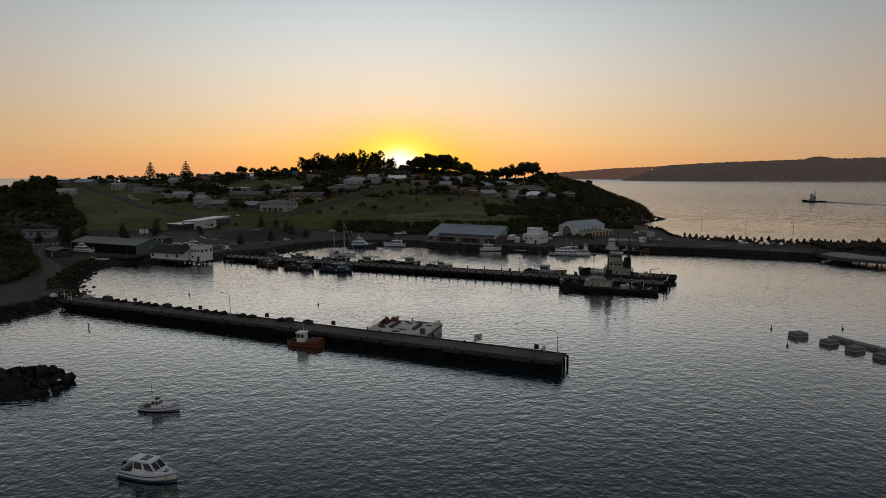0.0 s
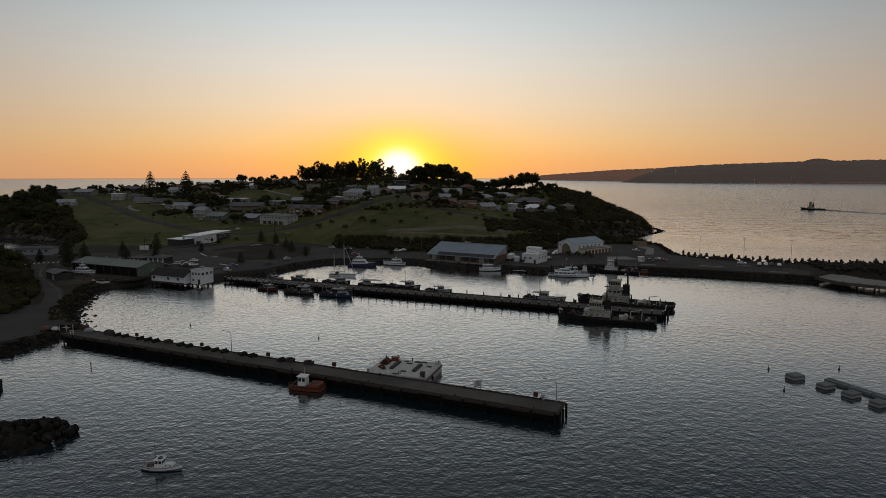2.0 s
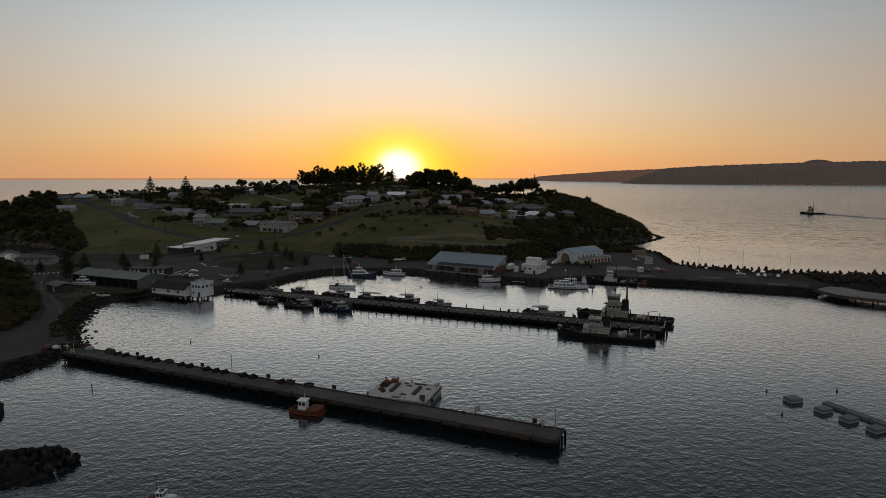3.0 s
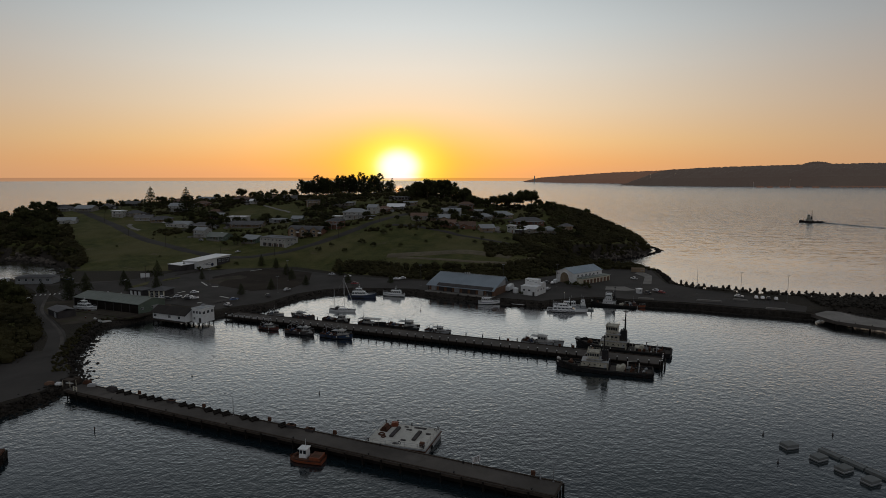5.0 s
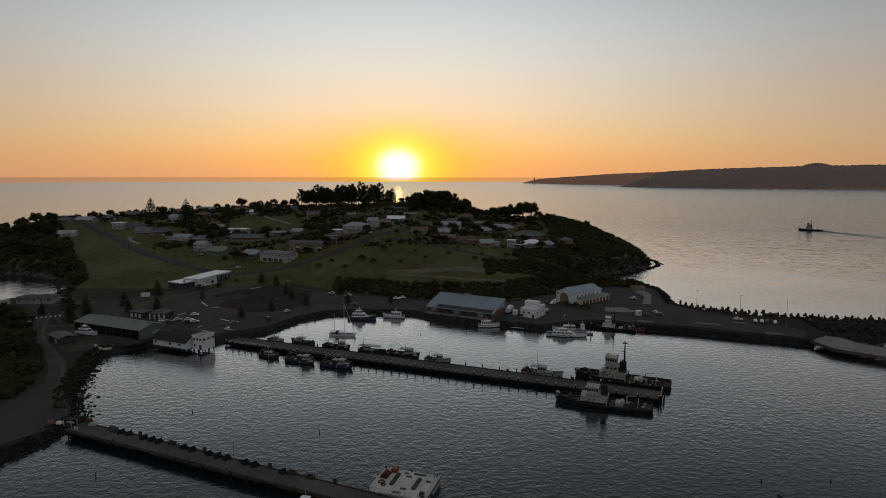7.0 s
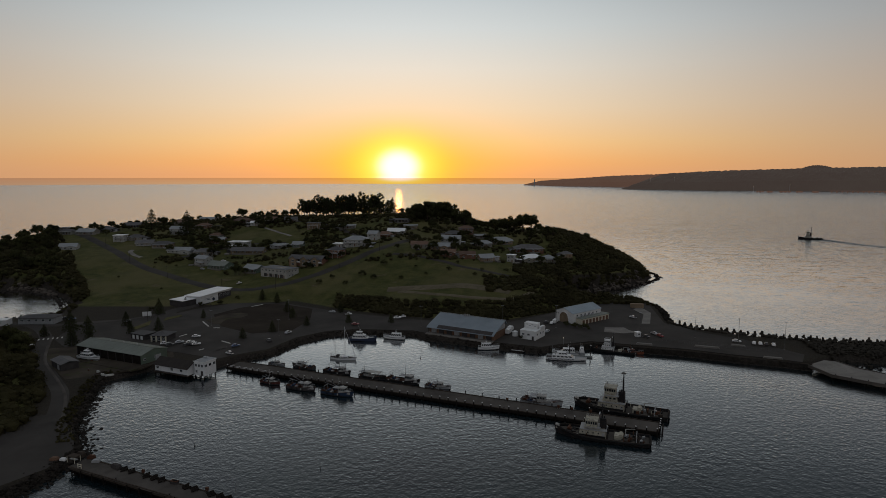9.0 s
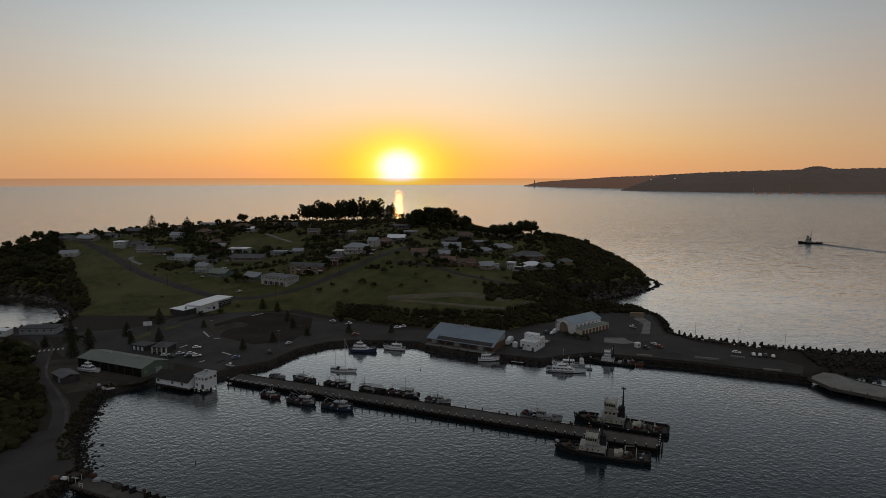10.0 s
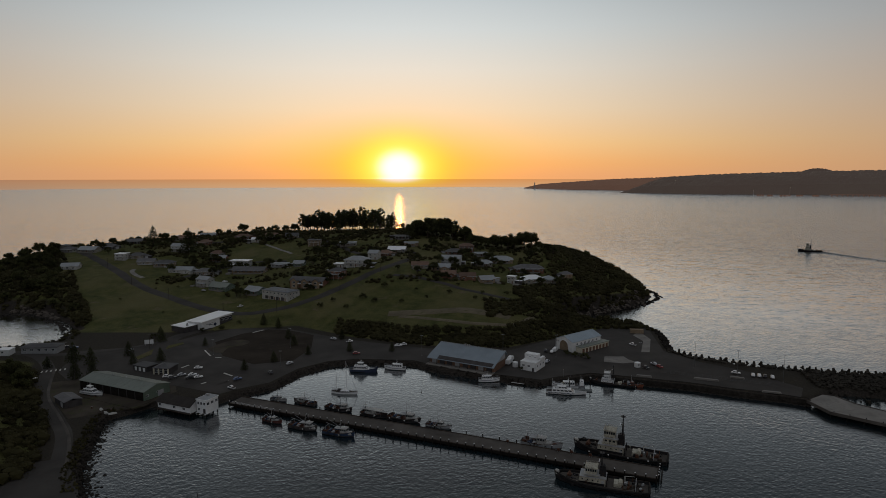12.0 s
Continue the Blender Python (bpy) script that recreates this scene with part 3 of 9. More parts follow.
def strip(name, line, width, mat, label, lift=0.22, kind="structure", category="road"):
    """A road draped over the ground along a smooth line of plan points."""
    pts = [Vector((*p, 0)) for p in line]
    path = []
    for k in range(len(pts) - 1):
        p0, p1, p2, p3 = pts[max(k - 1, 0)], pts[k], pts[k + 1], pts[min(k + 2, len(pts) - 1)]
        steps = max(2, int((p2 - p1).length / 3))
        for s in range(steps):
            t = s / steps
            path.append(0.5 * ((2 * p1) + (p2 - p0) * t + (2 * p0 - 5 * p1 + 4 * p2 - p3) * t * t + (3 * p1 - p0 - 3 * p2 + p3) * t ** 3))
    path.append(pts[-1])
    bm, rows = B(), []
    for k, p in enumerate(path):
        d = (path[min(k + 1, len(path) - 1)] - path[max(k - 1, 0)]).normalized()
        side = Vector((-d.y, d.x, 0))
        row = []
        for s in (-0.5, -0.25, 0, 0.25, 0.5):
            q = p + side * width * s
            row.append(bm.verts.new((q.x, q.y, ground_at(q.x, q.y) + lift - (0.3 if abs(s) == 0.5 else 0))))
        rows.append(row)
    for a, b in zip(rows, rows[1:]):
        for i in range(4):
            bm.faces.new((a[i], a[i + 1], b[i + 1], b[i]))
    ob = part(name, bm, mat, None, label, True)
    return tagged(ob, category=category, kind=kind)


def pad(name, outline, mat, label, z=APRON + 0.07, category="pavement", thick=0.6):
    ob = part(name, prism(B(), outline, z - thick, z), mat, None, label)
    return tagged(ob, category=category, kind="structure")

# ---- paved ground, roads and quays ----
pad("pavement_harbour", [(-150, 297), (-132, 292), (-106, 281), (-98, 289), (-87, 297), (-78, 319), (-64, 333), (-47, 337), (-16, 334), (-4, 325), (20, 313), (50, 301), (60, 306),
     (78, 312), (100, 305), (124, 297), (142, 288), (158, 282), (168, 276), (176, 288), (160, 316), (143, 331), (131, 352), (139, 402), (129, 424), (102, 424), (92, 396), (40, 354), (-10, 358), (-60, 378),
     (-104, 405), (-140, 408), (-160, 388), (-172, 366), (-215, 353), (-204, 314), (-190, 300), (-168, 312)], ASPHALT, "dark worn asphalt of the harbour car park")
pad("pavement_yard", [(-142, 372), (-132, 392), (-118, 404), (-104, 402), (-84, 389), (-79, 358), (-84, 334), (-104, 327), (-127, 343)], GRAVEL, "dark bare gravel yard", APRON + 0.12)
pad("pavement_dirt", [(-203, 296), (-190, 300), (-168, 312), (-150, 300), (-132, 292), (-128, 284), (-135, 266), (-150, 256), (-160, 251), (-176, 268), (-190, 283)], DIRT, "dark packed dirt yard round the slipway shed", APRON + 0.04)
pad("pavement_pad", [(90, 331), (93, 341), (104, 341), (105, 335), (108, 330), (100, 328)], CONCRETE, "pale patched concrete pad on the quay", APRON + 0.12)
pad("pavement_apron", [(124, 388), (131, 398), (132, 378), (122, 350), (117, 350), (126, 374)], CONCRETE, "pale concrete strip beside the rock wall", APRON + 0.12)
pad("pavement_forecourt", [(-170, 180), (-150, 160), (-124, 161), (-117, 172), (-117, 186), (-127, 201), (-140, 214), (-165, 205)], ASPHALT, "worn asphalt turning area at the jetty", APRON + 0.05)
strip("road_shore", [(-262, 352), (-236, 344), (-214, 322), (-202, 299), (-188, 278), (-166, 252), (-152, 235), (-141, 215), (-134.5, 200), (-133, 186), (-140, 174), (-165, 162), (-230, 152)], 8.6, ASPHALT,
      "curving asphalt shore road with pale kerbs", 0.12)
strip("kerb_shore", [(-209, 320), (-197, 297), (-184, 275.5), (-162, 249.5), (-148.2, 232), (-137, 212.5), (-130.5, 199)], 1.5, DECK, "worn concrete kerb strip of the shore road", 0.3, category="kerb")
strip("road_club", [(-232, 344), (-205, 350), (-185, 362), (-172, 378), (-168, 366)], 8, ASPHALT, "asphalt street beside the playing field", 0.15)


def street(name, line, width, mat=ASPHALT, label="asphalt street climbing the hill"):
    return strip(name, line, width, mat, label, 0.35)


def along(a, b, width, z0, z1, bm, inset=0.0):
    """A straight wall of that width between two plan points."""
    a, b = Vector((*a, 0)), Vector((*b, 0))
    d = (b - a).normalized()
    n = Vector((-d.y, d.x, 0)) * width / 2
    prism(bm, [(p.x, p.y) for p in (a - n, b - n, b + n, a + n)], z0, z1)


# the concrete quay edge of the breakwater, piece by piece
quay_line = [(60, 301.5), (78, 308.5), (100, 300.6), (124, 292.6), (142, 283.6), (158, 277.6), (170, 271.5)]
quay = tagged(new("quay_wall"), "concrete quay edge over rubble, shade darkened into its colour", "quay wall", kind="structure")
for a, b in zip(quay_line, quay_line[1:]):
    bm = B()
    along(a, b, 1.1, -3, APRON + 0.12, bm)
    # rock-dark colour takes in the shade of the rubble at the face
    part("wall_panel", bm, ROCK, quay)
    bm = B()
    along((a[0] + 0.2, a[1] + 0.6), (b[0] + 0.2, b[1] + 0.6), 0.3, APRON, APRON + 0.3, bm)
    part("edge_kerb", bm, OLD_TIMBER, quay)
# lighter kerb blocks set back on the quay
for x, y, turn, w in ((104, 305.6, -18, 7.5), (134, 300.4, -20, 11.5), (151, 303, -24, 6.5), (157.3, 281.8, -18, 8)):
    block = thing("kerb_block", x, y, APRON + 0.07, turn, "long pale concrete block beside the quay edge", "concrete block", "blocks on the quay")
    part("block", box(B(), 0, 0, 0, w, 1.6, 0.7, 0, 0.97, 0.05), CONCRETE, block)
    part("base", box(B(), 0, 0, 0, w + 0.3, 1.9, 0.12), CONCRETE, block)

# the low landing platform on piles at the end of the quay
landing = thing("landing_platform", 170, 271, 0, 0, "pale concrete landing platform on dark piles", "platform")
part("deck", prism(B(), [(-1.6, 0.9), (0.4, -13.1), (14.6, -25.8), (56, -63), (66, -50), (24.3, -12.3), (17.2, -3.5), (14.3, 6.3), (10, 8.2)], 1.95, 2.55), CONCRETE, landing)
bm = B()
for a, b in zip([(-1.8, 0.9), (0.2, -13.3), (14.4, -26.0)], [(0.2, -13.3), (14.4, -26.0), (55.8, -63.2)]):
    along(a, b, 0.35, 1.4, 2.75, bm)
part("edge_beam", bm, DECK, landing, "darker concrete edge beam")
bm = B()
for a, b in zip([(14.6, 6.3), (17.5, -3.5), (24.6, -12.2)], [(17.5, -3.5), (24.6, -12.2), (66.2, -49.8)]):
    along(a, b, 0.3, 2.2, 2.85, bm)
part("back_kerb", bm, DECK, landing)
for k in range(13):
    u = k / 12
    for a, b in (((0.9, -12.6), (55.6, -62)), ((17.0, -4.5), (64.8, -50.6))):
        x, y = a[0] + (b[0] - a[0]) * u, a[1] + (b[1] - a[1]) * u
        part("pile", rod(B(), (x, y, -3), (x, y, 1.96), 0.3, 0.3, 8), DARK_TIMBER, landing)
for k in range(12):
    x, y = 1.6 + k * 4.4, -13.4 - k * 3.95
    part("bollard", rod(B(), (x, y, 2.5), (x, y, 3.1), 0.16, 0.2, 7), BLACK, landing)
for k in range(14):
    x, y = 18.0 + k * 3.1, -4.2 - k * 2.8
    part("rail_post", rod(B(), (x, y, 2.5), (x, y, 3.5), 0.05, 0.05, 6), DULL_STEEL, landing)

# ---- near jetty ----
JETTY_LEN, JETTY_WIDE, JETTY_TOP = 147.0, 6.2, 2.2
jetty = thing("jetty", -110.5, 176.7, 0, -24.2, "long low concrete jetty on dark timber piles", "jetty")
part("deck", box(B(), JETTY_LEN / 2, 0, JETTY_TOP - 0.35, JETTY_LEN, JETTY_WIDE, 0.35, 0, 1, 0.04), DECK, jetty, "worn grey-brown concrete deck")
part("kerb", box(B(), JETTY_LEN / 2, JETTY_WIDE / 2 - 0.15, JETTY_TOP, JETTY_LEN, 0.3, 0.22), OLD_TIMBER, jetty)
part("kerb", box(B(), JETTY_LEN / 2, -JETTY_WIDE / 2 + 0.15, JETTY_TOP, JETTY_LEN, 0.3, 0.22), OLD_TIMBER, jetty)
part("kerb", box(B(), JETTY_LEN - 0.15, 0, JETTY_TOP, 0.3, JETTY_WIDE - 0.6, 0.22), OLD_TIMBER, jetty)
for y in (-2.6, 0.0, 2.6):
    part("stringer", box(B(), JETTY_LEN / 2, y, JETTY_TOP - 0.65, JETTY_LEN - 0.5, 0.4, 0.3), DARK_TIMBER, jetty)
bents = 31
crosshead, pile_mesh = mesh_of("crosshead", box(B(), 0, 0, JETTY_TOP - 1.0, 0.4, 7.0, 0.38, 0, 1, 0.03), DARK_TIMBER), mesh_of("pile", rod(B(), (0, 0, -3.5), (0, 0, JETTY_TOP - 0.9), 0.2, 0.19, 8), DARK_TIMBER)
fender_mesh = mesh_of("fender", box(B(), 0, 0, -0.5, 0.3, 0.28, JETTY_TOP + 0.45), DARK_TIMBER)
panel_mesh = mesh_of("fender_panel", box(B(), 0, 0, JETTY_TOP - 0.62, 4.4, 0.14, 0.5), OLD_TIMBER)
for k in range(bents):
    x = 1.0 + k * (JETTY_LEN - 1.6) / (bents - 1)
    part("crosshead", crosshead, None, jetty).location = (x, 0, 0)
    for y in (-2.7, 0.0, 2.7):
        pile = part("pile", pile_mesh, None, jetty)
        pile.location, pile.rotation_euler = (x + 0.1 * math.sin(k * 3 + y), y, 0), (0, 0, k)
    for y in (-JETTY_WIDE / 2 - 0.18, JETTY_WIDE / 2 + 0.18):
        if (k * 7 + int(y > 0) * 3) % 4:
            part("fender", fender_mesh, None, jetty).location = (x, y, 0)
for k in range(bents - 1):
    if k % 9 != 6:
        for y in (-JETTY_WIDE / 2 - 0.1, JETTY_WIDE / 2 + 0.1):
            part("fender_panel", panel_mesh, None, jetty).location = (1.0 + (k + 0.5) * (JETTY_LEN - 1.6) / (bents - 1), y, 0.06 * math.sin(k * 2.1 + y))
for x in (20, 41, 62, 83, 104, 125, 142):
    for y in (-2.6, 2.6):
        bm = rod(B(), (x, y, JETTY_TOP), (x, y, JETTY_TOP + 0.45), 0.16, 0.13, 8)
        part("bollard", rod(bm, (x, y, JETTY_TOP + 0.45), (x, y, JETTY_TOP + 0.58), 0.24, 0.2, 8), BLACK, jetty)
# two black walls added to give the deep shade beneath the deck
for y in (-1.7, 1.7):
    part("sheet_wall", box(B(), JETTY_LEN / 2, y, -1.5, JETTY_LEN - 1.0, 0.2, JETTY_TOP + 0.7), DARK_TIMBER, jetty, "added black wall in place of the shade under the deck")
part("ladder", box(box(B(), JETTY_LEN + 0.15, -1.2, -0.6, 0.08, 0.08, 2.9), JETTY_LEN + 0.15, -0.7, -0.6, 0.08, 0.08, 2.9), STEEL, jetty)
for y in (-3.0, 0, 3.0):
    part("end_fender", box(B(), JETTY_LEN + 0.2, y, -0.6, 0.4, 0.4, 2.7), DARK_TIMBER, jetty)


def on_jetty(along_m, across, z=JETTY_TOP):
    m = jetty.matrix_basis @ Vector((along_m, across, z))
    return m.x, m.y, m.z


def curved_lamp(place, height, turn, label, group="jetty lamps", reach=2.2):
    post = thing("street_lamp", *place, turn, label, "lamp post", group)
    part("pole", rod(B(), (0, 0, 0), (0, 0, height * 0.9), 0.09, 0.06, 8), STEEL, post)
    bm = B()
    pts = [(0, 0, height * 0.9), (0.25 * reach, 0, height * 0.97), (0.6 * reach, 0, height), (reach, 0, height * 1.01)]
    for a, b in zip(pts, pts[1:]):
        rod(bm, a, b, 0.055, 0.05, 6)
    part("arm", bm, STEEL, post)
    part("lantern", box(B(), reach + 0.25, 0, height * 1.01 - 0.08, 0.7, 0.28, 0.16, 0, 0.8), GREY_PAINT, post)
    part("base", box(B(), 0, 0, 0, 0.4, 0.4, 0.12), STEEL, post)
    return post


curved_lamp(on_jetty(145.2, 2.7), 4.7, 160, "slim galvanised lamp post with a curved arm on the jetty")
curved_lamp(on_jetty(59.5, 2.7), 5.6, 160, "slim galvanised lamp post with a curved arm on the jetty")


def crate_sign(place, turn):
    post = thing("box_on_posts", *place, turn, "small dark service box on two short posts", "service box", "service boxes on the jetty")
    part("cabinet", box(B(), 0, 0, 0.45, 0.9, 0.5, 0.95, 0, 1, 0.04), RUST, post)
    for x in (-0.35, 0.35):
        part("leg", box(B(), x, 0, 0, 0.1, 0.1, 0.46), STEEL, post)
    return post


for d in (24.4, 49, 71.3, 91.2, 140.8):
    crate_sign(on_jetty(d, 2.9), -22)
for d in (13, 37, 78.3, 84):
    place = on_jetty(d, 2.7)
    bin_ = thing("fish_bin", *place, -22 + d * 3 % 9, "dark heaped fishing gear in a low steel bin", "bin", "gear bins on the jetty")
    part("bin", box(B(), 0, 0, 0, 2.2, 1.1, 0.75, 0, 1.06, 0.05), DARK_WALL, bin_)
    part("rim", box(B(), 0, 0, 0.75, 2.4, 1.25, 0.07), RUST, bin_)
    part("gear", box(B(), 0.2, 0, 0.8, 1.4, 0.7, 0.3, 8, 0.6, 0.08), DARK_TIMBER, bin_)
# stacks of slanted timber baulks laid along the back edge
net_rng = random.Random(3)
baulk_mesh = mesh_of("baulk", box(B(), 0, 0, 0, 0.34, 2.0, 0.3, 0, 0.96, 0.03), DARK_TIMBER)
for k in range(21):
    d = 17 + k * 3.1
    if min(abs(d - q) for q in (24.4, 37, 49, 59.5, 71.3, 78.3)) < 1.8:
        continue
    stack = thing("baulk_stack", *on_jetty(d, 2.4), -24.2 - 36 + net_rng.uniform(-5, 5), "stack of dark slanted timber baulks on the jetty", "timber stack", "timber stacks on the jetty")
    for i in range(5):
        b = part("baulk", baulk_mesh, None, stack)
        b.location, b.rotation_euler = ((i - 2) * 0.55, net_rng.uniform(-0.15, 0.15), 0.12 + 0.1 * net_rng.random()), (0.16, 0, net_rng.uniform(-0.08, 0.08))
    part("bearer", box(B(), 0, 0.6, 0, 2.6, 0.25, 0.28), OLD_TIMBER, stack)
# notice board near the jetty's head
board = thing("notice_board", *on_jetty(128.0, 2.8), -24.2 + 62, "white notice board with unreadable lines on two posts", "sign")
part("panel", box(B(), 0, 0, 0.7, 2.3, 0.08, 1.5), WHITE, board)
for x in (-1.0, 1.0):
    part("post", box(B(), x, 0.09, 0, 0.1, 0.1, 2.2), STEEL, board)
for k in range(5):
    for y in (-0.06, 0.16):
        part("text_bar", box(B(), 0.1 * (k % 2), y, 0.9 + k * 0.25, 1.7 - 0.2 * (k % 3), 0.02, 0.1), DARK_WALL, board)
tower = thing("gas_bottle_stand", *on_jetty(142.4, 2.8), -22.6, "thin steel stand with a bottle beside the box", "stand")
part("frame", box(box(B(), -0.3, 0, 0, 0.06, 0.06, 1.5), 0.3, 0, 0, 0.06, 0.06, 1.5), STEEL, tower)
part("bottle", rod(B(), (0, 0, 0), (0, 0, 1.2), 0.2, 0.16, 10), GREY_PAINT, tower)

# ---- long fishing wharf ----
WHARF_LEN, WHARF_WIDE, WHARF_TOP = 187.0, 9.4, 1.45
wharf = thing("fishing_wharf", -97.0, 275.9, 0, -22.5, "long timber fishing wharf with white-capped fender piles", "wharf")
part("deck", box(B(), WHARF_LEN / 2, 0, WHARF_TOP - 0.3, WHARF_LEN, WHARF_WIDE, 0.3, 0, 1, 0.03), DECK, wharf, "worn grey deck with patches")
for y in (-WHARF_WIDE / 2 + 0.15, WHARF_WIDE / 2 - 0.15):
    part("kerb", box(B(), WHARF_LEN / 2, y, WHARF_TOP, WHARF_LEN, 0.3, 0.28), OLD_TIMBER, wharf)
part("kerb", box(B(), WHARF_LEN - 0.15, 0, WHARF_TOP, 0.3, WHARF_WIDE - 0.6, 0.28), OLD_TIMBER, wharf)
part("waler", box(B(), WHARF_LEN / 2, -WHARF_WIDE / 2 - 0.12, 0.55, WHARF_LEN, 0.24, 0.95), DARK_TIMBER, wharf)
part("waler", box(B(), WHARF_LEN / 2, WHARF_WIDE / 2 + 0.12, 0.6, WHARF_LEN, 0.24, 0.9), DARK_TIMBER, wharf)
tall = mesh_of("fender_post", rod(B(), (0, 0, -3.5), (0, 0, 2.85), 0.24, 0.21, 8), DARK_TIMBER)
cap = mesh_of("cap", rod(B(), (0, 0, 2.85), (0, 0, 3.05), 0.25, 0.2, 8), WHITE)
under = mesh_of("pile", rod(B(), (0, 0, -3.5), (0, 0, 1.4), 0.22, 0.2, 8), DARK_TIMBER)
cross = mesh_of("crosshead", box(B(), 0, 0, 0.9, 0.4, WHARF_WIDE, 0.5), DARK_TIMBER)
for k in range(54):
    x = 1.2 + k * 3.5
    post = part("fender_post", tall, None, wharf)
    post.location, post.rotation_euler = (x, -WHARF_WIDE / 2 - 0.42, 0.15 * math.sin(k * 1.7)), (0.012 * math.sin(k * 2.3), 0.015 * math.sin(k * 1.1), k)
    part("cap", cap, None, post)
    if k % 2 == 0 and x > 30:
        post = part("fender_post", tall, None, wharf)
        post.location = (x, WHARF_WIDE / 2 + 0.42, 0.1 * math.sin(k))
        part("cap", cap, None, post)
    part("crosshead", cross, None, wharf).location = (x + 1.5, 0, 0)
    for y in (-3.7, 0, 3.7):
        part("pile", under, None, wharf).location = (x + 1.5, y, 0)
for k in range(5):
    post = part("end_pile", tall, None, wharf)
    post.location = (WHARF_LEN + 0.35, -4.3 + k * 2.15, 0.2)
    part("cap", cap, None, post)
for x in range(12, 186, 12):
    bm = rod(B(), (x, -4.1, WHARF_TOP), (x, -4.1, WHARF_TOP + 0.5), 0.15, 0.13, 8)
    part("bollard", rod(bm, (x, -4.1, WHARF_TOP + 0.5), (x, -4.1, WHARF_TOP + 0.62), 0.25, 0.2, 8), BLACK, wharf)


def on_wharf(along_m, across, z=WHARF_TOP):
    m = wharf.matrix_basis @ Vector((along_m, across, z))
    return m.x, m.y, m.z


for d in (131, 151, 156, 163):
    crate_sign(on_wharf(d, 3.6), -22.5)["group"] = "service boxes on the wharf"
rail = thing("handrail", *on_wharf(2, -4.4), -22.5, "white painted handrail at the wharf's root", "handrail")
for z in (0.5, 1.0):
    part("rail", rod(B(), (0, 0, z), (24, 0, z), 0.04, 0.04, 6), WHITE, rail)
for k in range(13):
    part("post", rod(B(), (k * 2, 0, 0), (k * 2, 0, 1.05), 0.04, 0.04, 6), WHITE, rail)

# ---- streets on the hill ----
street("road_hill", [(-372, 622), (-345, 598), (-314, 568), (-262, 514), (-217, 478), (-179, 451), (-150, 436), (-128, 438), (-108, 449), (-88, 467), (-70, 488), (-55, 508), (-38, 531), (-28, 556), (-30, 590)], 8)
street("road_terrace", [(-40, 495), (-10, 481), (20, 458), (50, 440)], 5, ASPHALT, "narrow asphalt lane across the grassy slope")
street("road_bank", [(-30, 414), (-8, 405), (20, 394), (46, 391), (62, 408)], 4.5, SAND, "pale sandy track along the bank")
street("footpath_hill", [(-152, 612), (-181, 643), (-205, 665)], 3.2, CONCRETE, "pale concrete drive up the grassy hill")
street("drive_field", [(-262, 528), (-280, 545), (-284, 556)], 4, CONCRETE, "pale concrete drive between lawns")
street("bare_bank", [(-38, 420), (-9, 418), (20, 416), (46, 404)], 9, SAND, "bare eroded sandy bank in the grass")
street("road_ridge", [(-300, 668), (-240, 668), (-190, 690), (-130, 660), (-90, 605), (-60, 560)], 6)
street("road_upper", [(-238, 525), (-215, 556), (-190, 585), (-150, 585)], 5.5)
street("road_yard", [(-160, 408), (-172, 380), (-165, 345), (-140, 315), (-110, 296)], 9, ASPHALT, "asphalt drive through the harbour car park")


# ---- houses ----
PANES = {}


def window(parent, x, y, z, w, h, face, frame_mat=WHITE):
    """A framed window on a wall; face is the wall's outward turn in degrees (0: towards -y)."""
    key = (round(w, 1), round(h, 1), frame_mat.name)
    if key not in PANES:
        bm = B()
        t = 0.09
        for sx, sz, ox, oz in ((w, t, 0, 0), (w, t, 0, h - t), (t, h, -w / 2 + t / 2, 0), (t, h, w / 2 - t / 2, 0), (t * 0.7, h, 0, 0)):
            box(bm, ox, 0, oz, sx, 0.12, sz)
        PANES[key] = mesh_of("window", bm, frame_mat), mesh_of("pane", box(B(), 0, 0.015, 0.03, w - 0.06, 0.08, h - 0.06), GLASS)
    ob = part("window", PANES[key][0], None, parent)
    ob.matrix_basis = pose(x, y, z, 0, 0, face)
    part("pane", PANES[key][1], None, ob)
    return ob


def gable_roof(bm, w, d, z, rise, over=0.5, thick=0.18, ridge_along_x=True):
    """A two-sided roof with thickness."""
    if not ridge_along_x:
        w, d = d, w
    hw, hd = w / 2 + over, d / 2 + over
    drop = rise * over / (d / 2)
    prof = [(-hd, z - drop), (0, z + rise), (hd, z - drop), (hd, z - drop - thick), (0, z + rise - thick), (-hd, z - drop - thick)]
    ends = []
    for x in (-hw, hw):
        ends.append([bm.verts.new((x, y, zz) if ridge_along_x else (-y, x, zz)) for y, zz in prof])
    n = len(prof)
    for k in range(n):
        bm.faces.new((ends[0][k], ends[0][(k + 1) % n], ends[1][(k + 1) % n], ends[1][k]))
    for e in ends:
        bm.faces.new((e[0], e[1], e[4], e[5]))
        bm.faces.new((e[1], e[2], e[3], e[4]))
    return bm


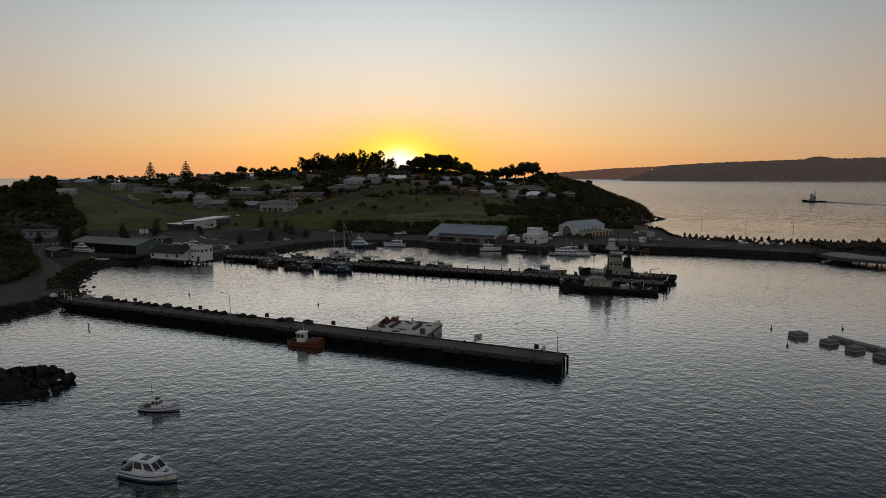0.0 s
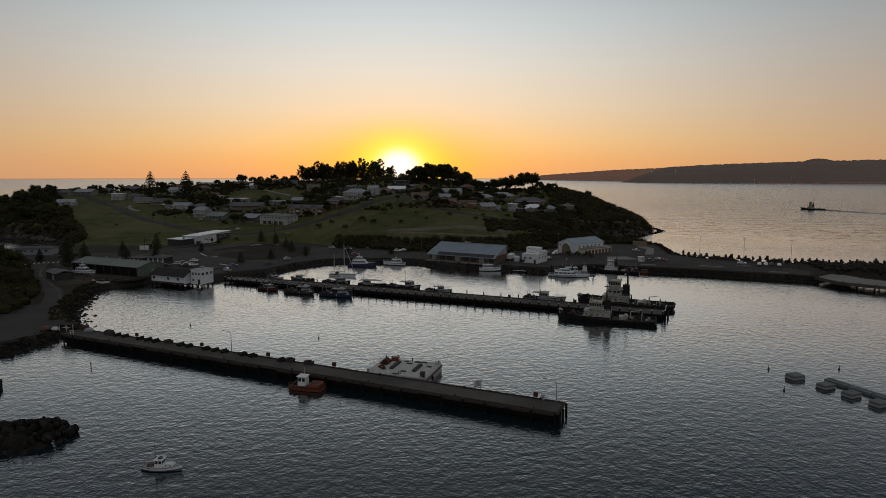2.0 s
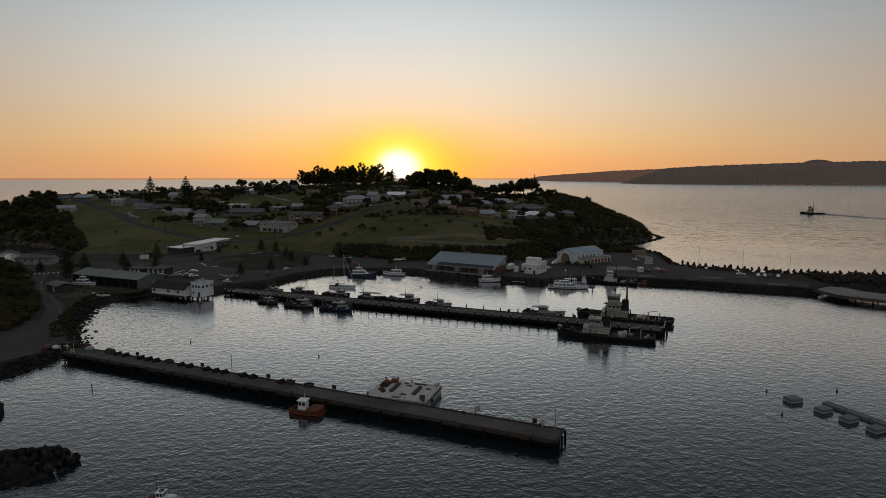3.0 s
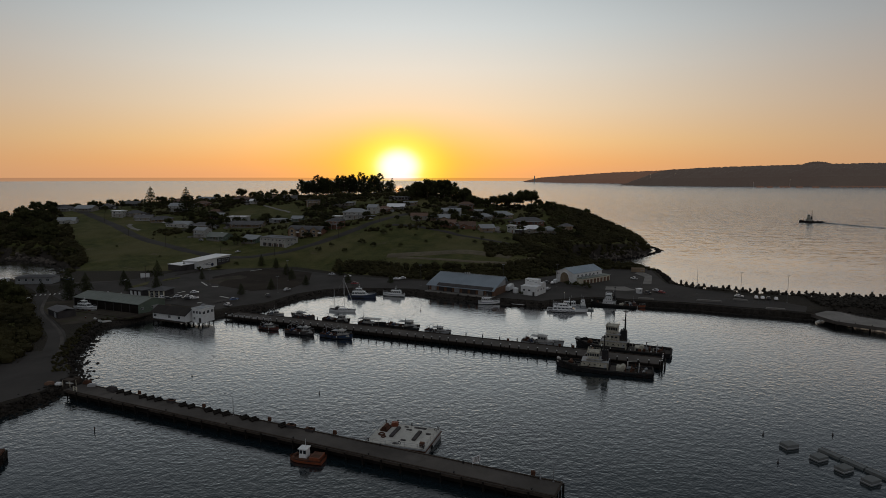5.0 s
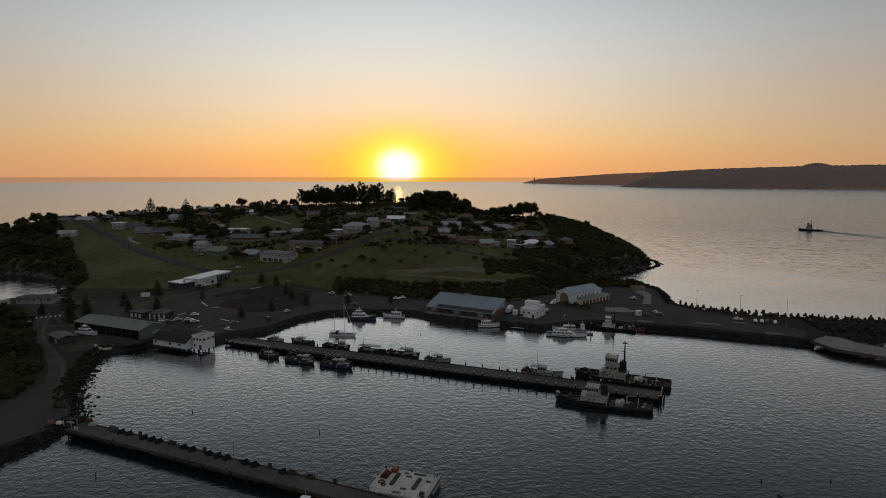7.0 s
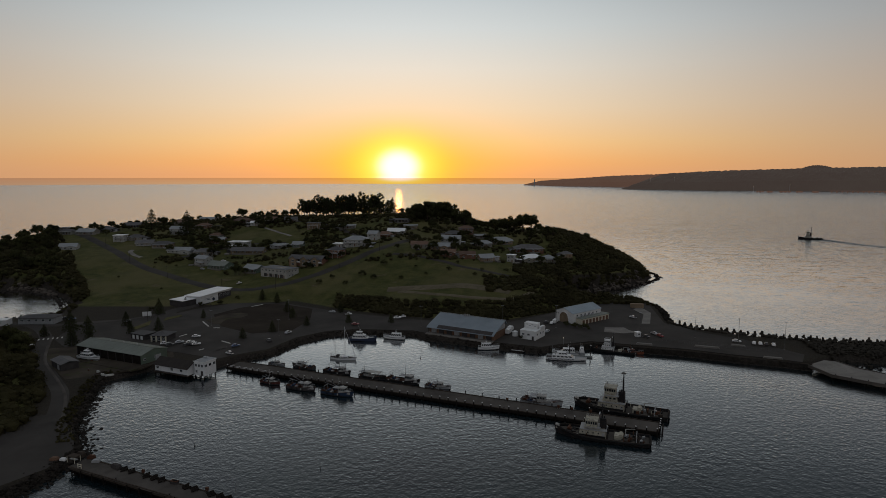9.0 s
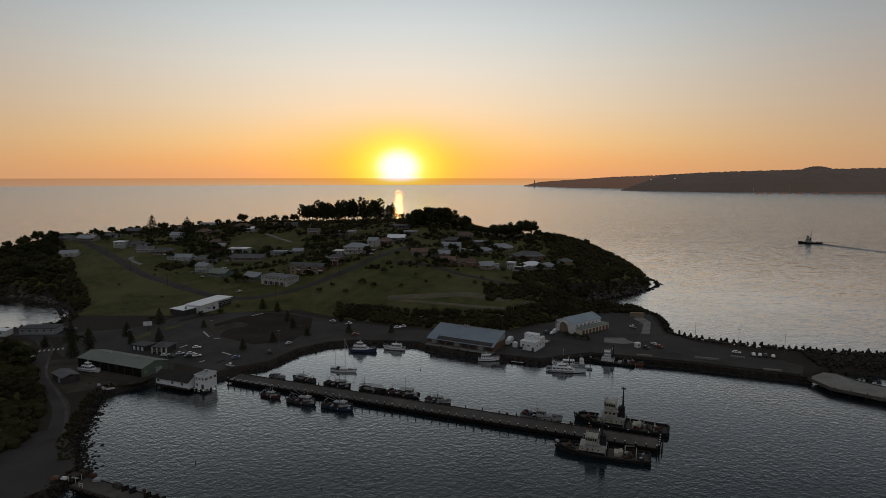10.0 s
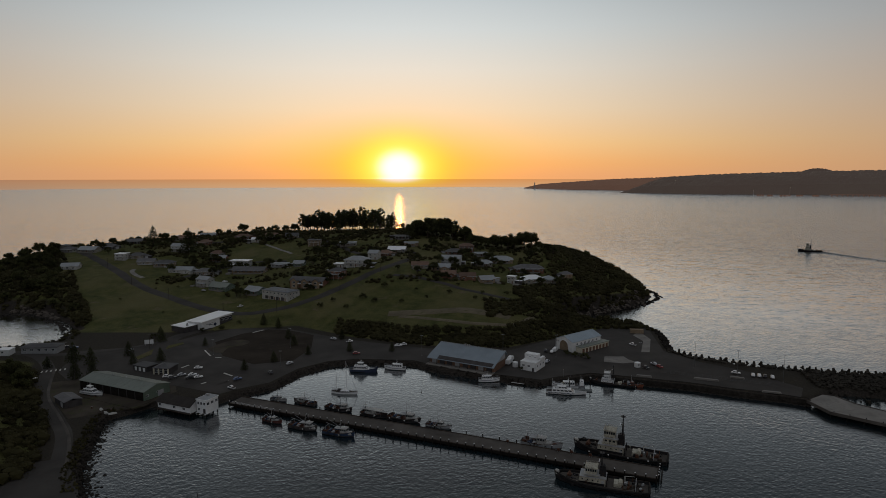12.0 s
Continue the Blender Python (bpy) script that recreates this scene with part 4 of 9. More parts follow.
def hip_roof(bm, w, d, z, rise, over=0.55, thick=0.15):
    hw, hd, r = w / 2 + over, d / 2 + over, max(0.3, (w - d) / 2)
    if w < d:
        top = [(0, -max(0.3, (d - w) / 2)), (0, max(0.3, (d - w) / 2))]
    else:
        top = [(-r, 0), (r, 0)]
    low = [bm.verts.new((x, y, z - thick)) for x, y in ((-hw, -hd), (hw, -hd), (hw, hd), (-hw, hd))]
    eav = [bm.verts.new((x, y, z)) for x, y in ((-hw, -hd), (hw, -hd), (hw, hd), (-hw, hd))]
    t = [bm.verts.new((x, y, z + rise)) for x, y in top]
    bm.faces.new(low[::-1])
    for k in range(4):
        bm.faces.new((low[k], low[(k + 1) % 4], eav[(k + 1) % 4], eav[k]))
    if w < d:
        for f in ((eav[0], eav[1], t[0]), (eav[1], eav[2], t[1], t[0]), (eav[2], eav[3], t[1]), (eav[3], eav[0], t[0], t[1])):
            bm.faces.new(f)
    else:
        for f in ((eav[0], eav[1], t[1], t[0]), (eav[1], eav[2], t[1]), (eav[2], eav[3], t[0], t[1]), (eav[3], eav[0], t[0])):
            bm.faces.new(f)
    return bm


def gable_walls(bm, w, d, z0, h, rise, ridge_along_x=True):
    """Four walls with the gable ends filled up to the roof."""
    if ridge_along_x:
        out = [(-d / 2, z0), (d / 2, z0), (d / 2, h), (0, h + rise), (-d / 2, h)]
        ends = [[bm.verts.new((x, y, z)) for y, z in out] for x in (-w / 2, w / 2)]
    else:
        out = [(-w / 2, z0), (w / 2, z0), (w / 2, h), (0, h + rise), (-w / 2, h)]
        ends = [[bm.verts.new((x, y, z)) for x, z in out] for y in (-d / 2, d / 2)]
    for k in range(5):
        bm.faces.new((ends[0][k], ends[0][(k + 1) % 5], ends[1][(k + 1) % 5], ends[1][k]))
    bm.faces.new(ends[0])
    bm.faces.new(ends[1])
    return bm


def house(x, y, turn, w, d, storeys, roof, wall, cover, label, wing=0.0, deck=False, solar=False, chimney=False):
    """A dwelling on the slope: walls, roof, windows and door, with a lower wing, deck, solar panels or chimney where it has them."""
    wall = OFF_WHITE if wall is WHITE else DULL_CREAM if wall is CREAM else wall
    z = ground_at(x, y)
    home = thing("house", x, y, z, turn, label, "house", "houses on the hill")
    h = 2.7 * storeys + 0.3
    rise = 0.19 * min(w, d) + 0.6
    body = B()
    if roof == "gable":
        gable_walls(body, w, d, -2.5, h, rise * 0.97, w >= d)
    else:
        box(body, 0, 0, -2.5, w, d, h + 2.5)
    part("wall", body, wall, home)
    top = B()
    if roof == "gable":
        gable_roof(top, w, d, h + 0.12, rise, ridge_along_x=w >= d)
    elif roof == "hip":
        hip_roof(top, w, d, h + 0.1, rise)
    else:
        box(top, 0, 0, h, w + 1.0, d + 1.0, 0.3, 0, 0.995)
    roof_ob = part("roof", top, cover, home)
    if chimney:
        part("chimney", box(box(B(), w * 0.22, d * 0.1, h, 0.7, 0.7, rise + 1.0), w * 0.22, d * 0.1, h + rise + 1.0, 0.85, 0.85, 0.15), BRICK, roof_ob)
    if solar:
        bm = B()
        if roof == "gable" and w >= d:
            slope = rise / (d / 2)
            for k in range(4):
                cx = -w * 0.3 + k * 1.75
                v = [bm.verts.new((cx + a, -d * 0.12 - b, h + rise + 0.25 - slope * (d * 0.12 + b))) for a, b in ((0, 0), (1.6, 0), (1.6, d * 0.22), (0, d * 0.22))]
                f = bm.faces.new(v)
                bmesh.ops.extrude_face_region(bm, geom=[f])
        else:
            for k in range(4):
                box(bm, -w * 0.2 + k * 1.75, -d * 0.15, h + 0.45, 1.6, 1.0, 0.06)
        part("solar_panel", bm, GLASS, roof_ob, "dark solar panels")
    lot = random.Random(int(x * 13 + y * 7))
    if roof != "gable" or w >= d:
        eave = h - (rise * 0.5 / (d / 2) if roof == "gable" else 0.02)
        trim = B()
        for sy in (-1, 1):
            box(trim, 0, sy * (d / 2 + 0.58), eave - 0.22, w + 1.1, 0.09, 0.2)
        part("gutter", trim, WHITE if lot.random() < 0.5 else GREY_PAINT, roof_ob, "pale gutter along the eaves")
    if not deck and not wing and w > 9:
        # a shaded veranda along the front
        reach, vw, vx = lot.uniform(2.0, 3.0), w * lot.uniform(0.5, 0.9), w * lot.uniform(-0.05, 0.05)
        bm, zf = B(), min(h - 0.15, 2.75)
        v = [bm.verts.new(p) for p in ((vx - vw / 2, -d / 2, zf), (vx + vw / 2, -d / 2, zf), (vx + vw / 2, -d / 2 - reach, zf - 0.4), (vx - vw / 2, -d / 2 - reach, zf - 0.4))]
        u = [bm.verts.new(q.co + Vector((0, 0, 0.12))) for q in v]
        bm.faces.new(v)
        bm.faces.new(u[::-1])
        for k in range(4):
            bm.faces.new((v[k], v[(k + 1) % 4], u[(k + 1) % 4], u[k]))
        part("veranda_roof", bm, cover, home)
        part("veranda_floor", box(B(), vx, -d / 2 - reach / 2, -2.5, vw, reach, 2.55), CONCRETE, home)
        for k in range(5):
            part("veranda_post", box(B(), vx - vw * 0.48 + k * vw * 0.24, -d / 2 - reach + 0.1, 0.05, 0.11, 0.11, zf - 0.45), OFF_WHITE, home)
    if lot.random() < 0.6:
        side = 1 if lot.random() < 0.5 else -1
        gw = lot.uniform(3.6, 6.0)
        port = part("garage", box(B(), side * (w / 2 + gw / 2), d * 0.12, -2.5, gw, d * 0.55, 4.9), lot.choice((wall, DARK_WALL, wall)), home)
        part("garage_roof", box(B(), side * (w / 2 + gw / 2), d * 0.12, 2.4, gw + 0.6, d * 0.55 + 0.6, 0.16), cover, port)
        part("garage_door", box(B(), side * (w / 2 + gw / 2), d * 0.12 - d * 0.275 - 0.03, 0.0, gw * 0.75, 0.08, 2.1), GREY_PAINT if lot.random() < 0.5 else DARK_WALL, port)
        part("driveway", box(B(), side * (w / 2 + gw / 2), -d * 0.155 - 3.2, -1.4, gw * 0.8, 6.4, 1.5), CONCRETE, home, "pale concrete driveway slab")
    count = max(2, int(w / 3.4))
    for s in range(storeys):
        zz = 0.9 + 2.7 * s
        for k in range(count):
            wx = -w / 2 + (k + 0.5) * w / count
            big = (k + s) % 3 == 1
            if s == 0 and k == count // 2:
                part("door", box(B(), wx, -d / 2 - 0.02, 0.0, 0.95, 0.1, 2.05, 0, 1, 0.02), BROWN_BOARD, home)
                continue
            window(home, wx, -d / 2, zz if not big else zz - 0.4, 1.7 if big else 1.3, 1.5 if big else 1.1, 0)
        for side, face in ((-1, -90), (1, 90)):
            for wy in (-d * 0.22, d * 0.2):
                window(home, side * w / 2, wy, zz, 1.3, 1.1, face)
    if wing:
        bm = B()
        gable_walls(bm, w * 0.42, d * 0.55, -2.5, 2.5, 1.1, False)
        wing_ob = part("wing", bm, wall, home)
        wing_ob.location = (w * wing, -d * 0.5, 0)
        part("wing_roof", gable_roof(B(), w * 0.42, d * 0.55, 2.6, 1.15, 0.4, 0.15, False), cover, wing_ob)
        window(wing_ob, 0, -d * 0.275, 0.7, 1.7, 1.3, 0)
    if deck:
        z_deck = h - 2.75 if storeys > 1 else 0.1
        part("balcony", box(B(), 0, -d / 2 - 1.1, z_deck, w * 0.8, 2.2, 0.18), GREY_PAINT, home)
        bm = B()
        for k in range(9):
            rod(bm, (-w * 0.4 + k * w * 0.1, -d / 2 - 2.15, z_deck), (-w * 0.4 + k * w * 0.1, -d / 2 - 2.15, z_deck + 1.05), 0.035, 0.035, 5)
        box(bm, 0, -d / 2 - 2.15, z_deck + 1.0, w * 0.8, 0.07, 0.07)
        part("balustrade", bm, WHITE, home)
        for k in (-1, 0, 1):
            part("post", box(B(), k * w * 0.38, -d / 2 - 2.1, -2.5, 0.14, 0.14, z_deck + 2.5), WHITE, home)
    return home


house(-395, 640, -20, 14, 9, 2, "flat", CREAM, GREY_ROOF, "cream two-storey house with a flat dark roof on the ridge")
house(-384, 626, -15, 15, 9, 1, "hip", WHITE, GREY_ROOF, "white single-storey house with a grey hip roof", solar=True)
house(-361, 621, -8, 19, 10, 1, "gable", CREAM, PALE_ROOF, "long cream house with a pale metal gable roof")
house(-354, 642, 10, 16, 10, 1, "hip", DARK_WALL, GREY_ROOF, "dark low house under a grey hip roof")
house(-342, 557, 12, 15, 9, 1, "gable", WHITE, PALE_ROOF, "white cottage with a pale gable roof among dark bushes", wing=0.25)
house(-314, 594, 0, 10, 9, 2, "flat", WHITE, WHITE_ROOF, "white two-storey box house with a flat roof", deck=True)
house(-302, 602, -14, 15, 9, 1, "hip", CREAM, GREY_ROOF, "cream house with a dark hip roof", wing=-0.2)
house(-283, 580, 8, 16, 9, 1, "gable", CREAM, GREY_ROOF, "cream brick house with a wide grey gable roof", deck=True)
house(-264, 575, 4, 18, 10, 1, "hip", BUFF, GREY_ROOF, "buff brick house with a large dark hip roof")
house(-346, 684, 6, 18, 9, 1, "gable", DARK_WALL, GREY_ROOF, "long dark house with a grey gable roof")
house(-276, 636, -10, 13, 9, 2, "gable", WHITE, PALE_ROOF, "white two-storey house with a pale blue-grey roof", deck=True)
house(-300, 700, 0, 15, 9, 1, "hip", CREAM, BROWN_ROOF, "cream house with a brown hip roof on the ridge")
house(-275, 716, 5, 17, 9, 1, "gable", BUFF, PALE_ROOF, "buff house with a light metal gable roof on the ridge")
house(-258, 662, -5, 13, 9, 1, "hip", BRICK, BROWN_ROOF, "red-brown brick house with a brown tile roof", chimney=True)
house(-238, 553, -6, 22, 9, 1, "gable", WHITE, PALE_ROOF, "long low white house with a pale gable roof", wing=0.3)
house(-214, 546, -2, 17, 10, 1, "hip", CREAM, GREY_ROOF, "cream house with a broad dark hip roof", deck=True)
house(-201, 511, -28, 13, 8, 2, "gable", WHITE, PALE_ROOF, "small white two-storey house with a light gable roof")
house(-220, 597, 0, 15, 9, 1, "gable", BRICK, PALE_ROOF, "brick house with a light metal roof")
house(-228, 616, 12, 13, 8, 1, "hip", CREAM, BROWN_ROOF, "cream cottage with a brown hip roof")
house(-191, 573, -8, 18, 10, 2, "flat", WHITE, WHITE_ROOF, "white two-storey house with a nearly flat pale roof", solar=True)
house(-152, 566, 0, 15, 8, 1, "flat", GREY_PAINT, PALE_ROOF, "grey garage building with a flat pale roof")
house(-133, 563, -6, 10, 7, 1, "gable", GREEN_WALL, PALE_ROOF, "small green shed house with a pale roof")
house(-87, 500, -22, 12, 9, 2, "hip", BRICK, GREY_ROOF, "brick two-storey house with a dark hip roof", deck=True)
house(-74, 528, -12, 20, 12, 2, "hip", WHITE, PALE_ROOF, "large white two-storey house with a pale hip roof and balcony", deck=True, solar=True)
house(-90, 530, -12, 8, 7, 1, "flat", WHITE, WHITE_ROOF, "small white flat-roofed garage beside a large house")
house(-62, 552, -14, 9, 9, 2, "gable", WHITE, PALE_ROOF, "narrow white two-storey house with a pale gable roof")
house(-135, 642, 0, 13, 9, 2, "flat", BUFF, GREY_ROOF, "buff two-storey house below the tall trees", deck=True)
house(-98, 632, 5, 17, 9, 1, "flat", CREAM, PALE_ROOF, "long low cream house with a flat pale roof")
house(-54, 571, -10, 13, 9, 1, "hip", BRICK, BROWN_ROOF, "brick house with a brown hip roof")
house(-44, 592, -8, 17, 9, 1, "gable", CREAM, WHITE_ROOF, "cream house with a bright white metal roof")
house(-32, 622, 3, 14, 9, 1, "flat", BUFF, PALE_ROOF, "buff house with a flat pale roof near the ridge")
house(-43, 652, 0, 18, 10, 1, "flat", DARK_WALL, GREY_ROOF, "low dark flat-roofed house on the ridge")
house(-168, 680, 8, 14, 9, 1, "gable", CREAM, GREY_ROOF, "cream house with a grey gable roof near the pines")
house(-204, 664, 0, 8, 6, 1, "gable", WHITE, WHITE_ROOF, "small white gabled cottage on the green slope")
house(-222, 680, -4, 17, 9, 1, "hip", BRICK, BROWN_ROOF, "brick house with a wide brown hip roof", chimney=True)
house(-191, 682, 2, 13, 8, 1, "gable", CREAM, BROWN_ROOF, "cream house with a brown gable roof")
house(-19, 513, 0, 14, 9, 1, "gable", CREAM, BROWN_ROOF, "cream house with a brown gable roof over the lane", wing=-0.2)
house(-1, 508, -10, 16, 9, 1, "gable", BUFF, PALE_ROOF, "buff house with a light metal roof", wing=0.25)
house(8, 533, -8, 17, 10, 2, "gable", WHITE, PALE_ROOF, "white two-storey house with a broad pale roof")
house(5, 490, -4, 12, 8, 1, "gable", BRICK, BROWN_ROOF, "brick house with brown gables above the grass slope", wing=0.2)
house(20, 487, 4, 13, 8, 1, "gable", BRICK, BROWN_ROOF, "brick house with a brown tile roof above the grass slope", wing=-0.25)
house(11, 591, 0, 15, 9, 1, "hip", BRICK, GREY_ROOF, "brick house with a dark hip roof under tall trees")
house(24, 607, 4, 14, 9, 2, "hip", BRICK, BROWN_ROOF, "two-storey brick house with a brown hip roof", deck=True)
house(37, 588, 8, 12, 8, 1, "flat", CREAM, PALE_ROOF, "cream house with a flat pale roof")
house(37, 539, 2, 14, 9, 1, "hip", CREAM, PALE_ROOF, "cream house with a light hip roof")
house(54, 557, -2, 21, 12, 1, "hip", BUFF, PALE_ROOF, "broad buff house with a light hip roof")
house(35, 484, 18, 12, 8, 1, "gable", BUFF, PALE_ROOF, "small buff house with a light gable roof")
house(56, 487, -30, 6, 5, 2, "flat", WHITE, WHITE_ROOF, "narrow white two-storey house end among bushes")
house(75, 528, 0, 25, 13, 1, "hip", BRICK, GREY_ROOF, "wide brick house under a dark hip roof")
house(74, 497, 8, 17, 11, 1, "hip", CREAM, WHITE_ROOF, "cream house with a bright white hip roof", wing=-0.3, deck=True)
house(88, 501, 8, 10, 9, 1, "hip", CREAM, PALE_ROOF, "cream house wing with a light hip roof")
house(106, 518, 10, 9, 7, 1, "hip", BUFF, GREY_ROOF, "small buff house among dense scrub")


# ---- larger buildings ----
def shed(name, x, y, z, turn, w, d, h, rise, wall, cover, label, category, ridge_x=True, ribs=0, over=0.4):
    ob = thing(name, x, y, z, turn, label, category)
    part("wall", gable_walls(B(), w, d, -0.8, h, rise * 0.97, ridge_x), wall, ob)
    roof = part("roof", gable_roof(B(), w, d, h + 0.1, rise, over, 0.16, ridge_x), cover, ob)
    bm = B()
    for k in range(ribs):
        u = -w / 2 + (k + 0.5) * w / ribs
        for s in (-1, 1):
            rod(bm, (u, 0, h + rise + 0.16), (u, s * (d / 2 + over), h + 0.16 - rise * over / (d / 2)), 0.05, 0.05, 4)
    if ribs:
        part("roof_rib", bm, cover, roof)
    part("ridge_cap", box(B(), 0, 0, h + rise + 0.08, w + 2 * over if ridge_x else 0.5, 0.5 if ridge_x else d + 2 * over, 0.09), cover, roof)
    return ob


# slipway shed, the shade of its open front given as dark panels
slip = shed("slipway_shed", -154.0, 286.3, APRON - 0.3, -23.6, 43, 14.5, 4.8, 1.8, GREEN_WALL, GREEN_ROOF, "green metal slipway shed with pale roof and dark open front", "shed", True, 18)
for k in range(8):
    part("bay_opening", box(B(), -18.6 + k * 5.3, -7.3, -0.5, 5.0, 0.14, 4.9), DARK_TIMBER, slip, "flat dark panel for the shade of an open bay")
    part("column", box(B(), -21.3 + k * 5.3, -7.35, -0.5, 0.3, 0.3, 5.2), DARK_WALL, slip)
part("side_door", box(B(), 21.55, 2, -0.4, 0.12, 3.2, 3.4), GREY_PAINT, slip)
for k in range(3):
    part("roof_vent", rod(B(), (-8 + k * 9, 0.5, 6.3), (-8 + k * 9, 0.5, 7.2), 0.35, 0.3, 8), STEEL, slip)
for y in (-3, 3):
    window(slip, 21.5, y - 2.5, 2.0, 1.4, 1.0, 90)
for k in (-1, 1):
    part("slip_rail", box(B(), 6 + k * 1.8, -17, -2.8, 0.35, 19, 0.9), RUST, slip)
    part("slip_rail", box(B(), -8 + k * 1.8, -17, -2.8, 0.35, 19, 0.9), RUST, slip)
pad("slip_apron", [(-178, 281), (-138, 262), (-134, 271), (-172, 290)], DIRT, "sloping dirty apron of the slipway", 2.72)

# boathouse on piles, with its tower
boathouse = thing("boathouse", -118.3, 265.4, 0, -23.2, "white boathouse on piles with a dark gable roof", "boathouse")
part("wall", gable_walls(B(), 19, 7.4, 1.7, 5.2, 1.9, True), WHITE, boathouse)
part("roof", gable_roof(B(), 19, 7.4, 5.3, 2.1, 0.8, 0.18, True), BLACK_ROOF, boathouse)
part("floor", box(B(), 0, 0, 1.35, 19.8, 8.2, 0.35), OLD_TIMBER, boathouse)
part("skirting", box(B(), 0, -3.73, 1.7, 19.04, 0.06, 0.35), DARK_WALL, boathouse)
for k in range(7):
    if k in (0, 3, 5):
        window(boathouse, -8.0 + k * 2.8, -3.7, 2.9, 1.5, 1.3, 0)
    for y in (-3.8, -1.3, 1.3, 3.8):
        part("pile", rod(B(), (-9.3 + k * 3.1, y, -3.5), (-9.3 + k * 3.1, y, 1.36), 0.2, 0.18, 7), DARK_TIMBER, boathouse)
window(boathouse, -9.5, 0, 3.4, 1.3, 1.2, -90)
tower_house = thing("harbour_office", -105.0, 263.0, 0, -23.2, "white two-storey harbour office with a flat parapet roof", "office")
part("wall", box(B(), 0, 0, 1.4, 5.6, 7.2, 6.0), WHITE, tower_house)
part("parapet", box(B(), 0, 0, 7.4, 6.1, 7.7, 0.32), WHITE, tower_house)
part("roof", box(B(), 0, 0, 7.72, 5.6, 7.2, 0.08), PALE_ROOF, tower_house)
part("roof_unit", box(B(), -1.2, 1.5, 7.8, 1.4, 1.1, 0.8, 0, 1, 0.05), GREY_PAINT, tower_house)
for x in (-1.7, 0.0, 1.7):
    window(tower_house, x, -3.6, 5.3, 1.2, 1.3, 0)
window(tower_house, -1.5, -3.6, 2.6, 1.2, 1.2, 0)
part("door", box(B(), 1.6, -3.63, 1.5, 1.3, 0.1, 2.1), DARK_WALL, tower_house)
for y in (-2.5, 0, 2.5):
    window(tower_house, 2.8, y, 5.2, 1.5, 1.3, 90)
    window(tower_house, -2.8, y, 5.6, 1.3, 1.1, -90)
for x in (-2.5, 0, 2.5):
    for y in (-3.3, 0, 3.3):
        part("pile", rod(B(), (x, y, -3.5), (x, y, 1.6), 0.22, 0.2, 7), DARK_TIMBER, tower_house)

# club house with a bright white roof
club = thing("club_house", -161, 415, 3.0, 61, "club house with a white sloping metal roof and mural wall", "club house")
bm = B()
v = [bm.verts.new(p) for p in ((-13, -7, -1), (13, -7, -1), (13, 7, -1), (-13, 7, -1), (-13, -7, 5.2), (13, -7, 6.8), (13, 7, 6.2), (-13, 7, 4.6))]
for f in ((3, 2, 1, 0), (4, 5, 6, 7), (0, 1, 5, 4), (1, 2, 6, 5), (2, 3, 7, 6), (3, 0, 4, 7)):
    bm.faces.new([v[i] for i in f])
part("wall", bm, WHITE, club)
bm = B()
lo = [bm.verts.new(p) for p in ((-13.8, -7.9, 5.2), (1, -7.9, 6.15), (14, -7.9, 6.9), (14, 7.9, 6.3), (1, 7.9, 5.6), (-13.8, 7.9, 4.6))]
hi = [bm.verts.new((q.co.x, q.co.y, q.co.z + 0.28)) for q in lo]
bm.faces.new(lo[::-1])
bm.faces.new(hi)
for k in range(6):
    bm.faces.new((lo[k], lo[(k + 1) % 6], hi[(k + 1) % 6], hi[k]))
part("roof", bm, WHITE_ROOF, club)
part("dark_front", box(B(), 7.4, -7.06, 0, 11, 0.12, 5.4), DARK_WALL, club, "dark cladding with big windows")
for k in range(3):
    window(club, 4 + k * 3.4, -7.15, 2.9, 2.2, 1.6, 0)
for k, (w, z) in enumerate(((3.6, 2.9), (2.8, 2.4), (4.2, 2.0), (2.0, 3.5))):
    part("mural_stroke", box(B(), -7.5 + k * 1.2, -7.05, z, w, 0.05, 0.22, 0), NAVY, club, "dark blue mural stroke")
part("mural_disc", rod(B(), (-2.0, -7.02, 1.9), (-2.0, -7.1, 1.9), 1.1, 1.1, 14), NAVY, club)
port = thing("carport", -172.5, 401.5, 3.0, 61, "low carport with a flat white roof beside the club house", "carport")
part("roof", box(B(), 0, 0, 3.5, 12.5, 13.5, 0.3), WHITE_ROOF, port)
part("back_wall", box(B(), 0, 6.4, -0.5, 12, 0.25, 4.0), DARK_WALL, port)
part("side_wall", box(B(), -6.0, 0, -0.5, 0.25, 12.6, 4.0), DARK_WALL, port)
part("front_wall", box(B(), 0, -6.2, -0.5, 12, 0.25, 4.0), DARK_WALL, port)

# white two-storey block with workshops below
block = thing("apartment_block", -126.0, 468.5, ground_at(-126, 461), -30, "white two-storey block with a pale solar-panelled roof", "apartment block")
part("wall", box(B(), 0, 0, -3, 27, 13, 9.6), OFF_WHITE, block)
roof = part("roof", hip_roof(B(), 27, 13, 6.7, 1.3, 0.6), SLATE_ROOF, block)
for k in range(5):
    part("solar_panel", box(B(), 1 + k * 1.8, -2.6, 7.35 - 0.02, 1.65, 1.1, 0.16), GLASS, roof)
for k in range(7):
    window(block, -11.4 + k * 3.8, -6.5, 4.3, 1.9 if k % 2 else 1.4, 1.3, 0)
for k in range(4):
    part("garage_door", box(B(), -8.5 + k * 5.6, -6.53, 0.0, 3.0, 0.1, 2.5), DARK_WALL, block)
    part("door", box(B(), -6.0 + k * 5.6, -6.53, 0.0, 0.95, 0.1, 2.1), BROWN_BOARD, block)
